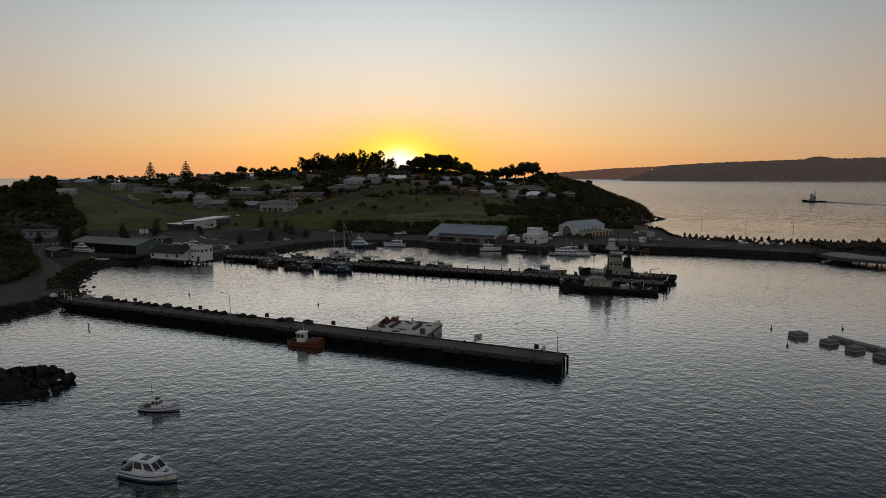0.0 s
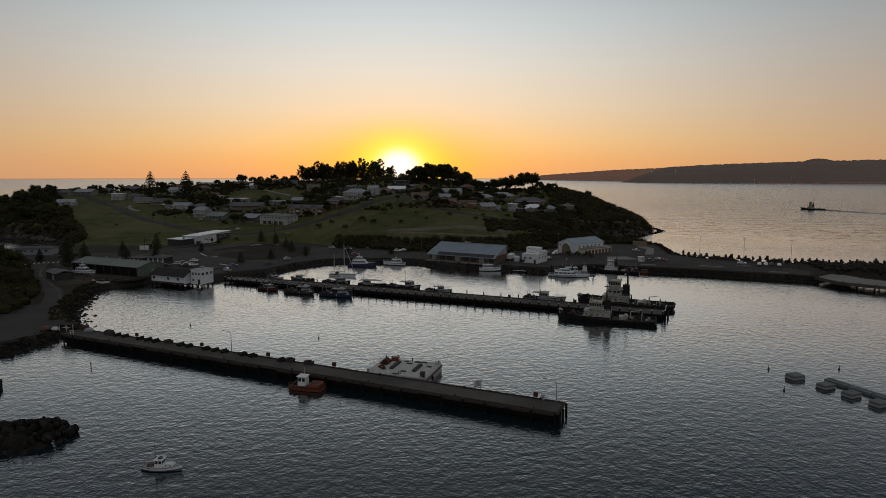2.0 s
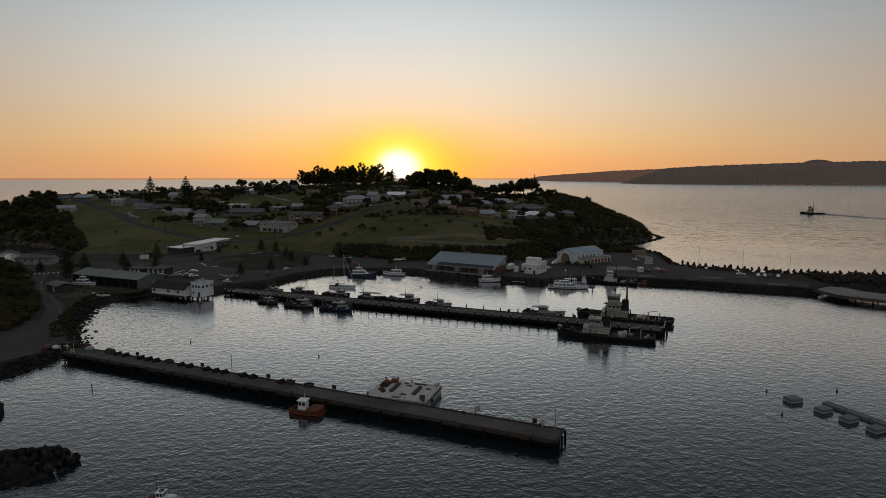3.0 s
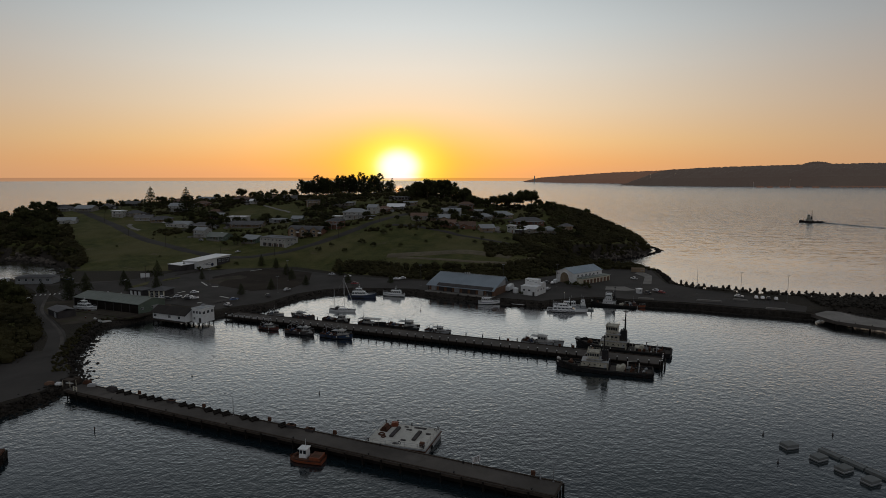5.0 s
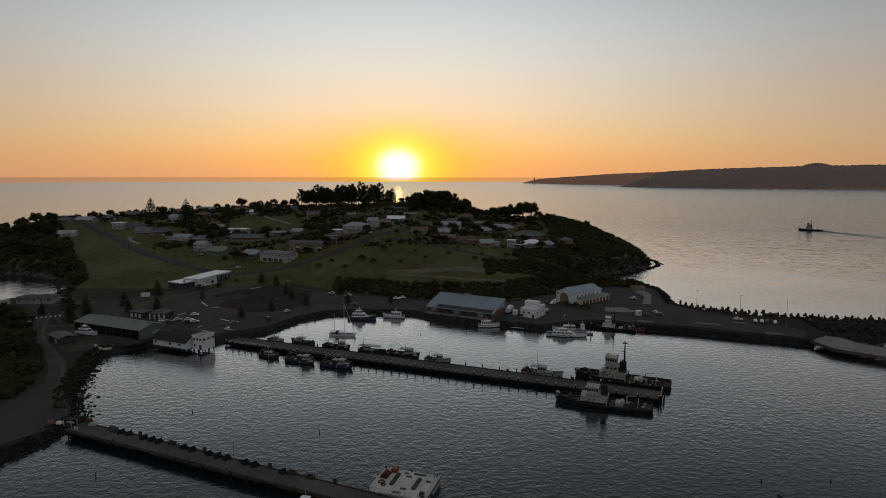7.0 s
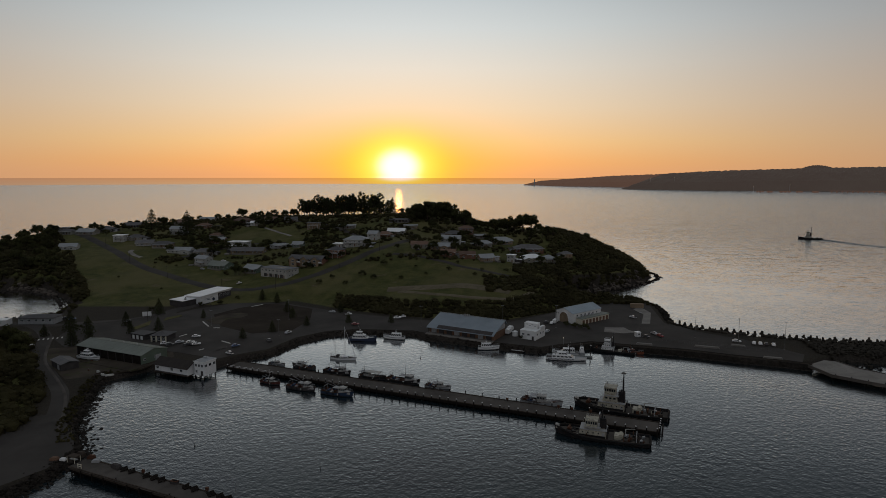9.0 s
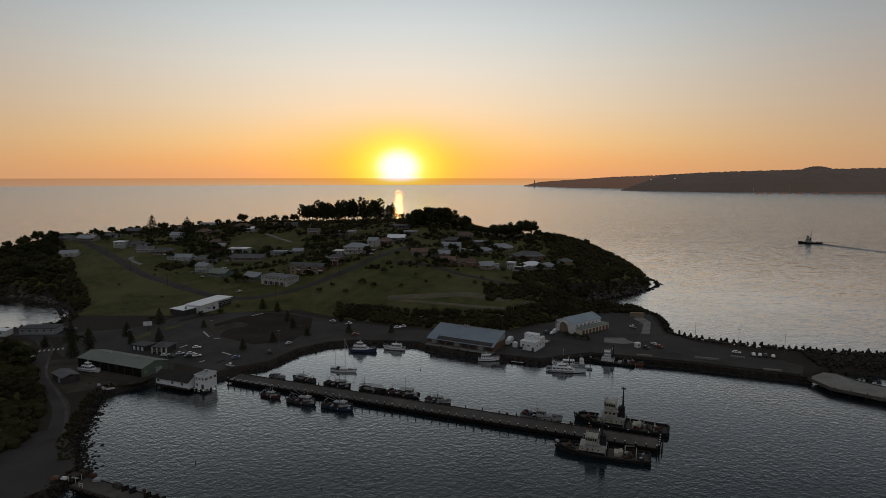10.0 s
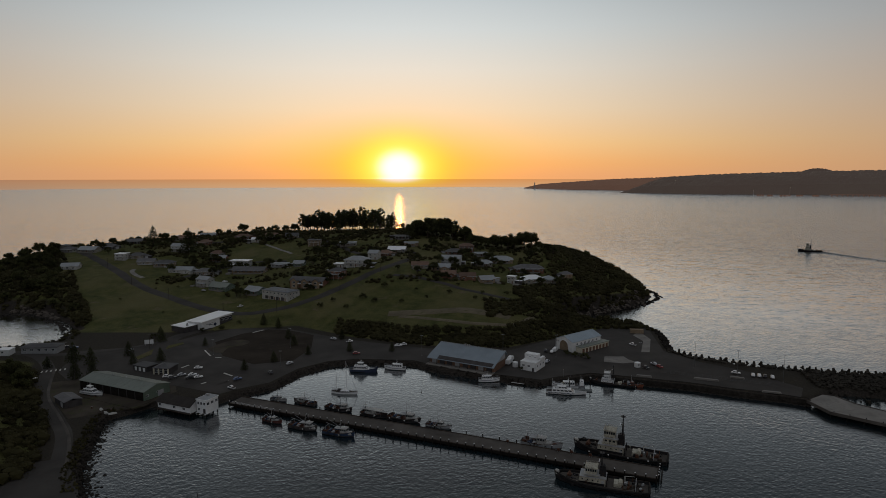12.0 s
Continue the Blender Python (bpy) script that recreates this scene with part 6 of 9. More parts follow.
def putt_boat(x, y, turn):
    """A small round-sterned displacement boat with a wheelhouse and a mast."""
    ob = thing("motor_boat", x, y, 0, turn, "small white wooden motor boat with a wheelhouse on a mooring", "motor boat")
    bm = B()
    hull(bm, 7.0, 2.4, 0.65, 0.5, 0.5, 2.0, 0.6, 0.03)
    body = part("hull", bm, WHITE, ob)
    part("strake", gunwale(B(), 7.0, 2.44, 0.6, 0.48, 0.05, 2.0, 0.6, 0.03), BROWN_BOARD, body)
    part("boot_topping", gunwale(B(), 7.0, 2.32, 0.14, 0.08, 0.12, 2.0, 0.6, 0.02), NAVY, body, "dark waterline band")
    part("deck", deck_of(B(), 6.9, 2.4, 0.6, 2.0, 0.6, 0.03, 0.48), GREY_PAINT, ob)
    wheel = part("wheelhouse", cabin(B(), -0.4, 1.5, 1.5, 0.6, 1.35, 0.15, 0.1, 0.1), WHITE, ob)
    glazing(wheel, -0.4, 1.5, 1.5, 0.6, 1.35, 0.15, 0.1, 0.1, 2, lo=0.5, hi=0.88)
    part("wheelhouse_roof", box(B(), -0.4, 0, 1.95, 1.7, 1.65, 0.08, 0, 0.95), WHITE, wheel)
    trunk = part("fore_cabin", cabin(B(), 1.3, 2.0, 1.35, 0.65, 0.55, 0.25, 0.0, 0.12), WHITE, ob)
    for s in (-1, 1):
        for k in range(2):
            part("porthole", rod(B(), (0.9 + k * 0.8, s * 0.63, 0.95), (0.9 + k * 0.8, s * 0.665, 0.95), 0.12, 0.12, 9), GLASS, trunk)
    part("dinghy_ring", ring(B(), (-0.3, 0, 2.15), (0, 0, 1), 0.36, 0.1, 12), BLACK, ob)
    part("mast", rod(B(), (-1.2, 0, 0.6), (-1.2, 0, 4.9), 0.05, 0.03, 7), OLD_TIMBER, ob)
    part("rail", rails(B(), [(1.0, 0.95, 0.85), (2.4, 0.7, 1.0), (3.5, 0.1, 1.2), (2.4, -0.7, 1.0), (1.0, -0.95, 0.85)], 0.45, 0.9, 0.02), STEEL, ob)
    part("engine_box", box(B(), -2.2, 0, 0.62, 1.0, 0.9, 0.45, 0, 0.95, 0.04), BROWN_BOARD, ob)
    part("mooring_line", rod(B(), (3.6, 0, 1.0), (4.6, -0.2, -0.1), 0.02, 0.02, 5), OLD_TIMBER, ob)
    return ob


def trawler(x, y, turn, length, paint, label, house_at=0.18, gear=1.0, mast=6.5, top=WORN_WHITE, kind="fishing_boat", group="fishing boats at the wharf"):
    """A fishing boat: plated hull, bulwark, wheelhouse, mast, booms and working gear."""
    ob = thing(kind, x, y, 0, turn, label, "fishing boat", group)
    s = length / 14
    beam, free = length * 0.3, 1.1 * s + 0.3
    bm = B()
    hull(bm, length, beam, free, 0.9, 1.0 * s, 2.3, 0.8, 0.06)
    body = part("hull", bm, paint, ob)
    part("strake", gunwale(B(), length, beam + 0.08, free, 1.0 * s, 0.09, 2.3, 0.8, 0.06), OLD_TIMBER, body)
    part("boot_topping", gunwale(B(), length, beam * 0.97, 0.25, 0.12, 0.16, 2.3, 0.8, 0.03), BLACK, body, "dark band round the hull at the waterline")
    part("deck", deck_of(B(), length * 0.99, beam, free - 0.45, 2.3, 0.8, 0.06, 0.85 * s), OXIDE, ob)
    hx = length * house_at
    w, d, h = 3.0 * s, beam * 0.62, 2.3 * s + 0.2
    wheel = part("wheelhouse", cabin(B(), hx, w, d, free - 0.45, h, 0.25, 0.1, 0.1), top, ob)
    glazing(wheel, hx, w, d, free - 0.45, h, 0.25, 0.1, 0.1, 3, lo=0.58, hi=0.86)
    part("wheelhouse_roof", box(B(), hx - 0.05, 0, free - 0.45 + h, w + 0.3, d + 0.3, 0.1, 0, 0.97), top, wheel)
    fore = part("fore_cabin", cabin(B(), hx + w * 0.85, w * 0.8, d * 0.85, free - 0.3, 0.9 * s, 0.3, 0, 0.15), top, ob)
    base = free - 0.45 + h
    part("mast", rod(B(), (hx - w * 0.6, 0, free - 0.4), (hx - w * 0.6, 0, base + mast - 3.0 * s), 0.09, 0.05, 7), top, ob)
    part("cross_tree", rod(B(), (hx - w * 0.6, -beam * 0.28, base + 1.4), (hx - w * 0.6, beam * 0.28, base + 1.4), 0.04, 0.04, 6), top, ob)
    for k in (-1, 1):
        part("boom", rod(B(), (hx - w * 0.6, k * 0.3, base - 0.3), (-length * 0.36, k * beam * 0.34, base + 1.8 * gear), 0.06, 0.045, 6), STEEL, ob)
        part("stay", rod(B(), (hx - w * 0.6, 0, base + mast - 3.2 * s), (length * 0.46 if k > 0 else -length * 0.46, 0, free + 0.6 * s), 0.015, 0.015, 4), BLACK, ob)
    part("gantry", rod(rod(rod(B(), (-length * 0.38, -beam * 0.36, free - 0.4), (-length * 0.38, -beam * 0.34, free + 2.1 * s), 0.07, 0.07, 6),
                           (-length * 0.38, beam * 0.36, free - 0.4), (-length * 0.38, beam * 0.34, free + 2.1 * s), 0.07, 0.07, 6),
                       (-length * 0.38, -beam * 0.36, free + 2.1 * s), (-length * 0.38, beam * 0.36, free + 2.1 * s), 0.07, 0.07, 6), STEEL, ob)
    part("winch", rod(box(B(), -length * 0.05, 0, free - 0.45, 0.9, 1.2, 0.35), (-length * 0.05, -0.7, free + 0.1), (-length * 0.05, 0.7, free + 0.1), 0.35, 0.35, 10), RUST, ob)
    part("net_drum", rod(B(), (-length * 0.27, -beam * 0.25, free + 0.25), (-length * 0.27, beam * 0.25, free + 0.25), 0.5 * s, 0.5 * s, 10), BLUE, ob)
    part("hatch", box(B(), -length * 0.16, 0, free - 0.45, 1.3, 1.3, 0.4, 0, 1, 0.04), GREY_PAINT, ob)
    part("radar", box(B(), hx, 0, base + 0.5, 0.25, 1.3, 0.12, 0, 1, 0.03), WHITE, ob)
    part("radar_post", rod(B(), (hx, 0, base), (hx, 0, base + 0.5), 0.06, 0.06, 6), WHITE, ob)
    part("aerial", rod(B(), (hx - 0.4, d * 0.3, base), (hx - 0.5, d * 0.32, base + 3.2), 0.02, 0.01, 4), WHITE, ob)
    part("rail", rails(B(), [(length * 0.2, beam * 0.42, free + 0.35 * s), (length * 0.4, beam * 0.24, free + 0.8 * s), (length * 0.52, 0.05, free + 1.05 * s), (length * 0.4, -beam * 0.24, free + 0.8 * s),
                             (length * 0.2, -beam * 0.42, free + 0.35 * s)], 0.7, 1.2, 0.025), STEEL, ob)
    for k in range(3):
        for side in (-1, 1):
            part("tyre_fender", ring(B(), (-length * 0.25 + k * length * 0.2, side * (beam / 2 + 0.08), free - 0.55), (0, 1, 0), 0.3, 0.1, 10), RUBBER, ob)
    heap_rng = random.Random(int(abs(x) * 31 + length))
    for k in range(int(4 + 5 * gear)):
        # heaps of net, rope and floats on the working deck
        hx_, hy_, r_ = heap_rng.uniform(-0.42, 0.02) * length, heap_rng.uniform(-0.34, 0.34) * beam, heap_rng.uniform(0.3, 0.75) * s + 0.15
        bm = B()
        bmesh.ops.create_icosphere(bm, subdivisions=1, radius=r_)
        for v in bm.verts:
            v.co = Vector((v.co.x * heap_rng.uniform(0.8, 1.4), v.co.y * heap_rng.uniform(0.7, 1.2), abs(v.co.z) * heap_rng.uniform(0.5, 1.0))) + Vector((hx_, hy_, free - 0.42))
        part("net_heap", bm, (DARK_TIMBER, RUST, OLD_TIMBER, NAVY, DARK_WALL)[k % 5], ob)
    for side in (-1, 1):
        part("trawl_board", box(B(), -length * 0.40, side * beam * 0.40, free - 0.3, 1.5 * s, 0.12, 1.0 * s), RUST, ob)
        part("fender_buoy", rod(B(), (length * 0.1, side * (beam / 2 + 0.05), free - 0.8), (length * 0.1, side * (beam / 2 + 0.05), free - 0.1), 0.2, 0.16, 8), ORANGE if side > 0 else OFF_WHITE, ob)
    part("shelter_roof", box(B(), hx - w * 0.95, 0, free - 0.45 + h * 0.88, w * 0.9, d * 1.05, 0.08), GREY_PAINT, wheel, "grey shelter roof behind the wheelhouse")
    for sy in (-1, 1):
        part("shelter_post", rod(B(), (hx - w * 1.35, sy * d * 0.48, free - 0.45), (hx - w * 1.35, sy * d * 0.48, free - 0.45 + h * 0.88), 0.05, 0.05, 6), STEEL, ob)
    part("search_light", rod(B(), (hx + w * 0.3, d * 0.2, base), (hx + w * 0.3, d * 0.2, base + 0.35), 0.12, 0.14, 8), STEEL, ob)
    part("exhaust_pipe", rod(B(), (hx - w * 0.42, -d * 0.3, base), (hx - w * 0.42, -d * 0.3, base + 1.1), 0.1, 0.1, 7), BLACK, ob)
    for k in range(int(3 * gear)):
        part("fish_bin", box(B(), -length * 0.3 + k * 0.95, beam * 0.26 * (1 if k % 2 else -1), free - 0.45, 0.8, 0.7, 0.55, k * 11, 1.08, 0.03), (BLUE, ORANGE, GREY_PAINT)[k % 3], ob)
    return ob


def ketch(x, y, turn):
    ob = thing("sailing_ketch", x, y, 0, turn, "white two-masted sailing yacht lying in the basin", "yacht")
    bm = B()
    hull(bm, 12.5, 3.6, 1.0, 0.8, 0.5, 1.9, 0.55, 0.08)
    body = part("hull", bm, WHITE, ob)
    part("strake", gunwale(B(), 12.5, 3.64, 0.9, 0.45, 0.05, 1.9, 0.55, 0.08), NAVY, body)
    part("deck", deck_of(B(), 12.4, 3.6, 0.96, 1.9, 0.55, 0.08, 0.46), OLD_TIMBER, ob)
    house_ = part("coachroof", cabin(B(), 0.6, 5.0, 2.2, 1.0, 0.55, 0.7, 0.1, 0.2), WHITE, ob)
    glazing(house_, 0.6, 5.0, 2.2, 1.0, 0.55, 0.7, 0.1, 0.2, 4, lo=0.25, hi=0.75)
    part("dodger", box(B(), -2.4, 0, 1.0, 1.6, 2.2, 1.2, 0, 0.8, 0.1), DARK_WALL, ob)
    part("main_mast", rod(B(), (1.2, 0, 1.0), (1.2, 0, 16.2), 0.11, 0.07, 8), WHITE, ob)
    part("mizzen_mast", rod(B(), (-3.9, 0, 1.0), (-3.9, 0, 10.8), 0.09, 0.06, 8), WHITE, ob)
    part("main_boom", rod(B(), (1.1, 0, 2.3), (-3.3, 0, 2.4), 0.14, 0.14, 8), WHITE, ob)
    part("mizzen_boom", rod(B(), (-4.0, 0, 2.3), (-6.8, 0, 2.4), 0.11, 0.11, 8), WHITE, ob)
    part("furled_jib", rod(B(), (6.6, 0, 1.6), (1.35, 0, 15.2), 0.08, 0.05, 6), WHITE, ob)
    for sx, sy in ((1.2, 1.7), (1.2, -1.7)):
        part("shroud", rod(B(), (sx - 0.2, sy, 1.2), (1.2, 0, 15.9), 0.02, 0.02, 4), STEEL, ob)
        part("shroud", rod(B(), (-4.1, sy * 0.8, 1.2), (-3.9, 0, 10.5), 0.02, 0.02, 4), STEEL, ob)
        part("spreader", rod(B(), (1.2, 0, 9.0), (1.1, sy * 0.55, 9.0), 0.03, 0.03, 5), WHITE, ob)
    part("backstay", rod(B(), (-6.2, 0, 1.1), (1.2, 0, 16.0), 0.018, 0.018, 4), STEEL, ob)
    part("pulpit", rails(B(), [(4.6, 0.9, 1.3), (6.9, 0.05, 1.55), (4.6, -0.9, 1.3)], 0.6, 0.8, 0.02), STEEL, ob)
    part("pushpit", rails(B(), [(-4.5, 1.2, 1.1), (-6.2, 0.8, 1.15), (-6.2, -0.8, 1.15), (-4.5, -1.2, 1.1)], 0.6, 0.8, 0.02), STEEL, ob)
    return ob


def launch(x, y, turn, length, label, paint=WHITE, decks=2, twin=False, squares=False, name="launch", group=""):
    """A passenger or patrol launch with one or two glazed decks."""
    ob = thing(name, x, y, 0, turn, label, "launch", group)
    beam, free = length * 0.3, 1.5
    for sy in ((-1, 1) if twin else (0,)):
        bm = B()
        hull(bm, length, beam * (0.36 if twin else 1), free, 0.8, 0.8, 2.3, 0.9, 0.05)
        bmesh.ops.translate(bm, verts=bm.verts, vec=(0, sy * beam * 0.33, 0))
        part("hull", bm, paint, ob)
    if twin:
        part("bridge_deck", box(B(), -length * 0.04, 0, 0.75, length * 0.86, beam * 0.8, 0.8, 0, 0.98), paint, ob)
    part("deck", deck_of(B(), length * 0.98, beam, free - 0.02, 2.3, 0.9, 0.05, 0.75), GREY_PAINT, ob)
    part("boot_topping", gunwale(B(), length, beam * (1.02 if not twin else 1.0), 0.22, 0.1, 0.16, 2.3, 0.9, 0.02), BLACK, ob, "dark waterline band")
    w, d = length * 0.60, beam * 0.80
    hs = 1.75
    lower = part("saloon", cabin(B(), -length * 0.05, w, d, free, hs, 2.4, 0.3, 0.28), WHITE, ob)
    glazing(lower, -length * 0.05, w, d, free, hs, 2.4, 0.3, 0.28, 5, lo=0.34, hi=0.86)
    part("saloon_roof", box(B(), -length * 0.10, 0, free + hs, w * 0.80, d * 0.90, 0.10, 0, 0.95, 0.04), WHITE, lower)
    part("cockpit_well", box(B(), -length * 0.42, 0, free, length * 0.12, beam * 0.66, 0.06), DARK_WALL, ob)
    part("life_raft", rod(B(), (-length * 0.26, -0.6, free + hs + 0.32), (-length * 0.26, 0.6, free + hs + 0.32), 0.28, 0.28, 10), GREY_PAINT, ob)
    if decks > 1:
        upper = part("bridge", cabin(B(), -length * 0.06, w * 0.42, d * 0.66, free + hs + 0.1, 1.6, 1.1, 0.3, 0.22), WHITE, ob)
        glazing(upper, -length * 0.06, w * 0.42, d * 0.66, free + hs + 0.1, 1.6, 1.1, 0.3, 0.22, 3, lo=0.34, hi=0.86)
        part("bridge_roof", box(B(), -length * 0.10, 0, free + hs + 1.7, w * 0.40, d * 0.66, 0.1, 0, 0.92, 0.04), WHITE, upper)
        for side in (-1, 1):
            part("rail", rails(B(), [(-length * 0.05 - w * 0.46, side * d * 0.40, free + hs + 0.1), (-length * 0.19, side * d * 0.40, free + hs + 0.1)], 0.85, 1.2, 0.03), STEEL, ob)
    top = free + (3.5 if decks > 1 else 1.8)
    part("radar_mast", rod(box(B(), -length * 0.08, 0, top + 0.8, 0.3, 1.5, 0.14), (-length * 0.08, 0, top), (-length * 0.08, 0, top + 2.2), 0.07, 0.04, 6), WHITE, ob)
    part("aerial", rod(B(), (-length * 0.12, 0.8, top), (-length * 0.16, 0.9, top + 3.4), 0.02, 0.01, 4), WHITE, ob)
    part("bow_rail", rails(B(), [(length * 0.22, beam * 0.4, free + 0.15), (length * 0.42, beam * 0.2, free + 0.6), (length * 0.53, 0, free + 0.85), (length * 0.42, -beam * 0.2, free + 0.6), (length * 0.22, -beam * 0.4, free + 0.15)], 0.8, 1.2, 0.025), STEEL, ob)
    if squares:
        for side in (-1, 1):
            for k in range(12):
                part("check_square", box(B(), -length * 0.42 + k * length * 0.055, side * (beam / 2 * (0.93 + 0.005 * min(k, 8))), 0.75 + 0.3 * (k % 2), length * 0.05, 0.3, 0.3), NAVY, ob)
    else:
        part("hull_stripe", gunwale(B(), length, beam + 0.06, free - 0.35, 0.7, 0.09, 2.3, 0.9, 0.05), NAVY, ob)
    return ob


def tug(x, y, turn, length, label, house_mat=TUG_CREAM, hull_mat=BLACK, tower=1.0, name="harbour_tug", group="tugs at the wharf end", funnels=2, low=False):
    """A harbour tug: heavy hull with tyre fenders, stacked house and wheelhouse, funnels, mast and towing deck."""
    ob = thing(name, x, y, 0, turn, label, "tug", group)
    s = length / 32
    beam, free = 9.4 * s, 1.45 * s
    bm = B()
    hull(bm, length, beam, free, 1.5, 1.3 * s, 3.6, 0.86, 0.02)
    body = part("hull", bm, hull_mat, ob)
    part("rubbing_strake", gunwale(B(), length, beam + 0.25, free - 0.25, 1.2 * s, 0.22 * s, 3.6, 0.86, 0.02), RUBBER, body)
    part("bulwark_cap", gunwale(B(), length, beam, free + 0.02, 1.3 * s, 0.08, 3.6, 0.86, 0.02), OLD_TIMBER, body)
    part("deck", deck_of(B(), length * 0.99, beam, free - 0.8 * s, 3.6, 0.86, 0.02, 1.2 * s), DECK, ob, "worn dark steel deck")
    hx = 2.7 * s
    z0 = free - 0.75 * s
    lower = part("deckhouse", cabin(B(), hx + 0.6 * s, 9.4 * s, 5.4 * s, z0, 2.7 * s, 0.7 * s, 0.2, 0.15), house_mat, ob)
    for k in range(5):
        for side in (-1, 1):
            part("porthole", rod(B(), (hx - 3.4 * s + k * 1.8 * s, side * 2.6 * s, z0 + 1.7 * s), (hx - 3.4 * s + k * 1.8 * s, side * 2.72 * s, z0 + 1.7 * s), 0.24 * s, 0.24 * s, 9), GLASS, lower)
    for side in (-1, 1):
        part("door", box(B(), hx - 3.2 * s, side * 2.66 * s, z0 + 0.1, 0.9 * s, 0.12, 1.9 * s), GREY_PAINT, lower)
    z1 = z0 + 2.7 * s
    part("boat_deck", box(B(), hx + 0.2 * s, 0, z1, 9.2 * s, 5.8 * s, 0.14), GREY_PAINT, ob)
    storey = 0.5 * s if low else 2.3 * s
    middle = part("upper_house", cabin(B(), hx + 0.9 * s, 5.2 * s, 4.0 * s, z1 + 0.14, storey, 0.6 * s, 0.15, 0.12), house_mat, ob)
    for side in (() if low else (-1, 1)):
        for k in range(3):
            part("side_window", box(B(), hx - 0.7 * s + k * 1.4 * s, side * 1.96 * s, z1 + 1.2 * s, 0.8 * s, 0.1, 0.6 * s), GLASS, middle)
    z2 = z1 + 0.14 + storey
    part("bridge_deck", box(B(), hx + 0.5 * s, 0, z2, 5.4 * s, 5.0 * s, 0.12), GREY_PAINT, ob)
    z3 = z2 + 0.12 + (tower - 1.0) * 1.6 * s
    if tower > 1:
        part("bridge_base", box(B(), hx + 0.9 * s, 0, z2 + 0.12, 3.7 * s, 3.3 * s, (tower - 1) * 1.6 * s), house_mat, ob)
    wheel = part("wheelhouse", cabin(B(), hx + 0.9 * s, 3.7 * s, 3.7 * s, z3, 2.3 * s, -0.25 * s, -0.1 * s, -0.1 * s), house_mat, ob)
    glazing(wheel, hx + 0.9 * s, 3.7 * s, 3.7 * s, z3, 2.3 * s, -0.25 * s, -0.1 * s, -0.1 * s, 5, lo=0.42, hi=0.84)
    z4 = z3 + 2.3 * s
    part("wheelhouse_roof", box(B(), hx + 0.9 * s, 0, z4, 4.4 * s, 4.4 * s, 0.16), house_mat, wheel)
    part("roof_rail", rails(B(), [(hx - 1.1 * s, -2.0 * s, z4 + 0.16), (hx + 2.9 * s, -2.0 * s, z4 + 0.16), (hx + 2.9 * s, 2.0 * s, z4 + 0.16), (hx - 1.1 * s, 2.0 * s, z4 + 0.16), (hx - 1.1 * s, -2.0 * s, z4 + 0.16)], 0.7, 1.2 * s, 0.03), house_mat, ob)
    part("deck_rail", rails(B(), [(hx - 3.8 * s, -2.8 * s, z1 + 0.14), (hx + 4.2 * s, -2.8 * s, z1 + 0.14)], 0.9, 1.3 * s, 0.03), house_mat, ob)
    part("deck_rail", rails(B(), [(hx - 3.8 * s, 2.8 * s, z1 + 0.14), (hx + 4.2 * s, 2.8 * s, z1 + 0.14)], 0.9, 1.3 * s, 0.03), house_mat, ob)
    for side in ((-1, 1) if funnels == 2 else (0,)):
        fun = part("funnel", cabin(B(), hx - 3.0 * s, 2.5 * s, 2.1 * s, z1 + 0.14 - 1.6 * s, 5.4 * s, 0.15, 0.25, 0.1, side * 1.9 * s), BLACK, ob)
        part("funnel_band", box(B(), hx - 2.95 * s, side * 1.9 * s, z1 - 1.5 * s, 2.7 * s, 2.3 * s, 1.5 * s), house_mat, fun)
        for k in (-0.3, 0.3):
            part("exhaust", rod(B(), (hx - 3.0 * s + k * s, side * 1.9 * s, z1 + 3.8 * s), (hx - 3.1 * s + k * s, side * 1.9 * s, z1 + 4.6 * s), 0.16 * s, 0.16 * s, 8), BLACK, fun)
    mast_x = hx - 2.6 * s if low else hx - 3.4 * s
    mast = part("mast", rod(B(), (mast_x, 0, z2), (mast_x, 0, z4 + 6.0 * s), 0.42 * s, 0.13 * s, 8), BLACK, ob)
    part("crosstree", box(B(), mast_x, 0, z4 + 3.6 * s, 0.2 * s, 3.0 * s, 0.16), BLACK, mast)
    part("crosstree", box(B(), mast_x, 0, z4 + 5.3 * s, 1.6 * s, 1.8 * s, 0.12), BLACK, mast)
    part("radar", box(B(), mast_x + 0.9 * s, 0, z4 + 2.3 * s, 0.3 * s, 2.2 * s, 0.18), WHITE, mast)
    part("radar_arm", box(B(), mast_x + 0.5 * s, 0, z4 + 2.1 * s, 1.2 * s, 0.4 * s, 0.14), BLACK, mast)
    part("aerial", rod(B(), (mast_x, 1.2 * s, z4 + 3.7 * s), (mast_x, 1.2 * s, z4 + 6.5 * s), 0.03, 0.02, 5), BLACK, mast)
    # towing gear and deck clutter aft
    part("towing_winch", rod(box(B(), -5.4 * s, 0, z0, 2.4 * s, 3.6 * s, 1.3 * s), (-6.4 * s, -1.5 * s, z0 + 1.1 * s), (-6.4 * s, 1.5 * s, z0 + 1.1 * s), 0.8 * s, 0.8 * s, 12), TUG_CREAM, ob)
    part("tow_bitt", rod(rod(box(B(), -9.2 * s, 0, z0 + 1.0 * s, 0.3 * s, 2.6 * s, 0.3 * s), (-9.2 * s, -0.9 * s, z0), (-9.2 * s, -0.9 * s, z0 + 1.5 * s), 0.22 * s, 0.22 * s, 8), (-9.2 * s, 0.9 * s, z0), (-9.2 * s, 0.9 * s, z0 + 1.5 * s), 0.22 * s, 0.22 * s, 8), RUST, ob)
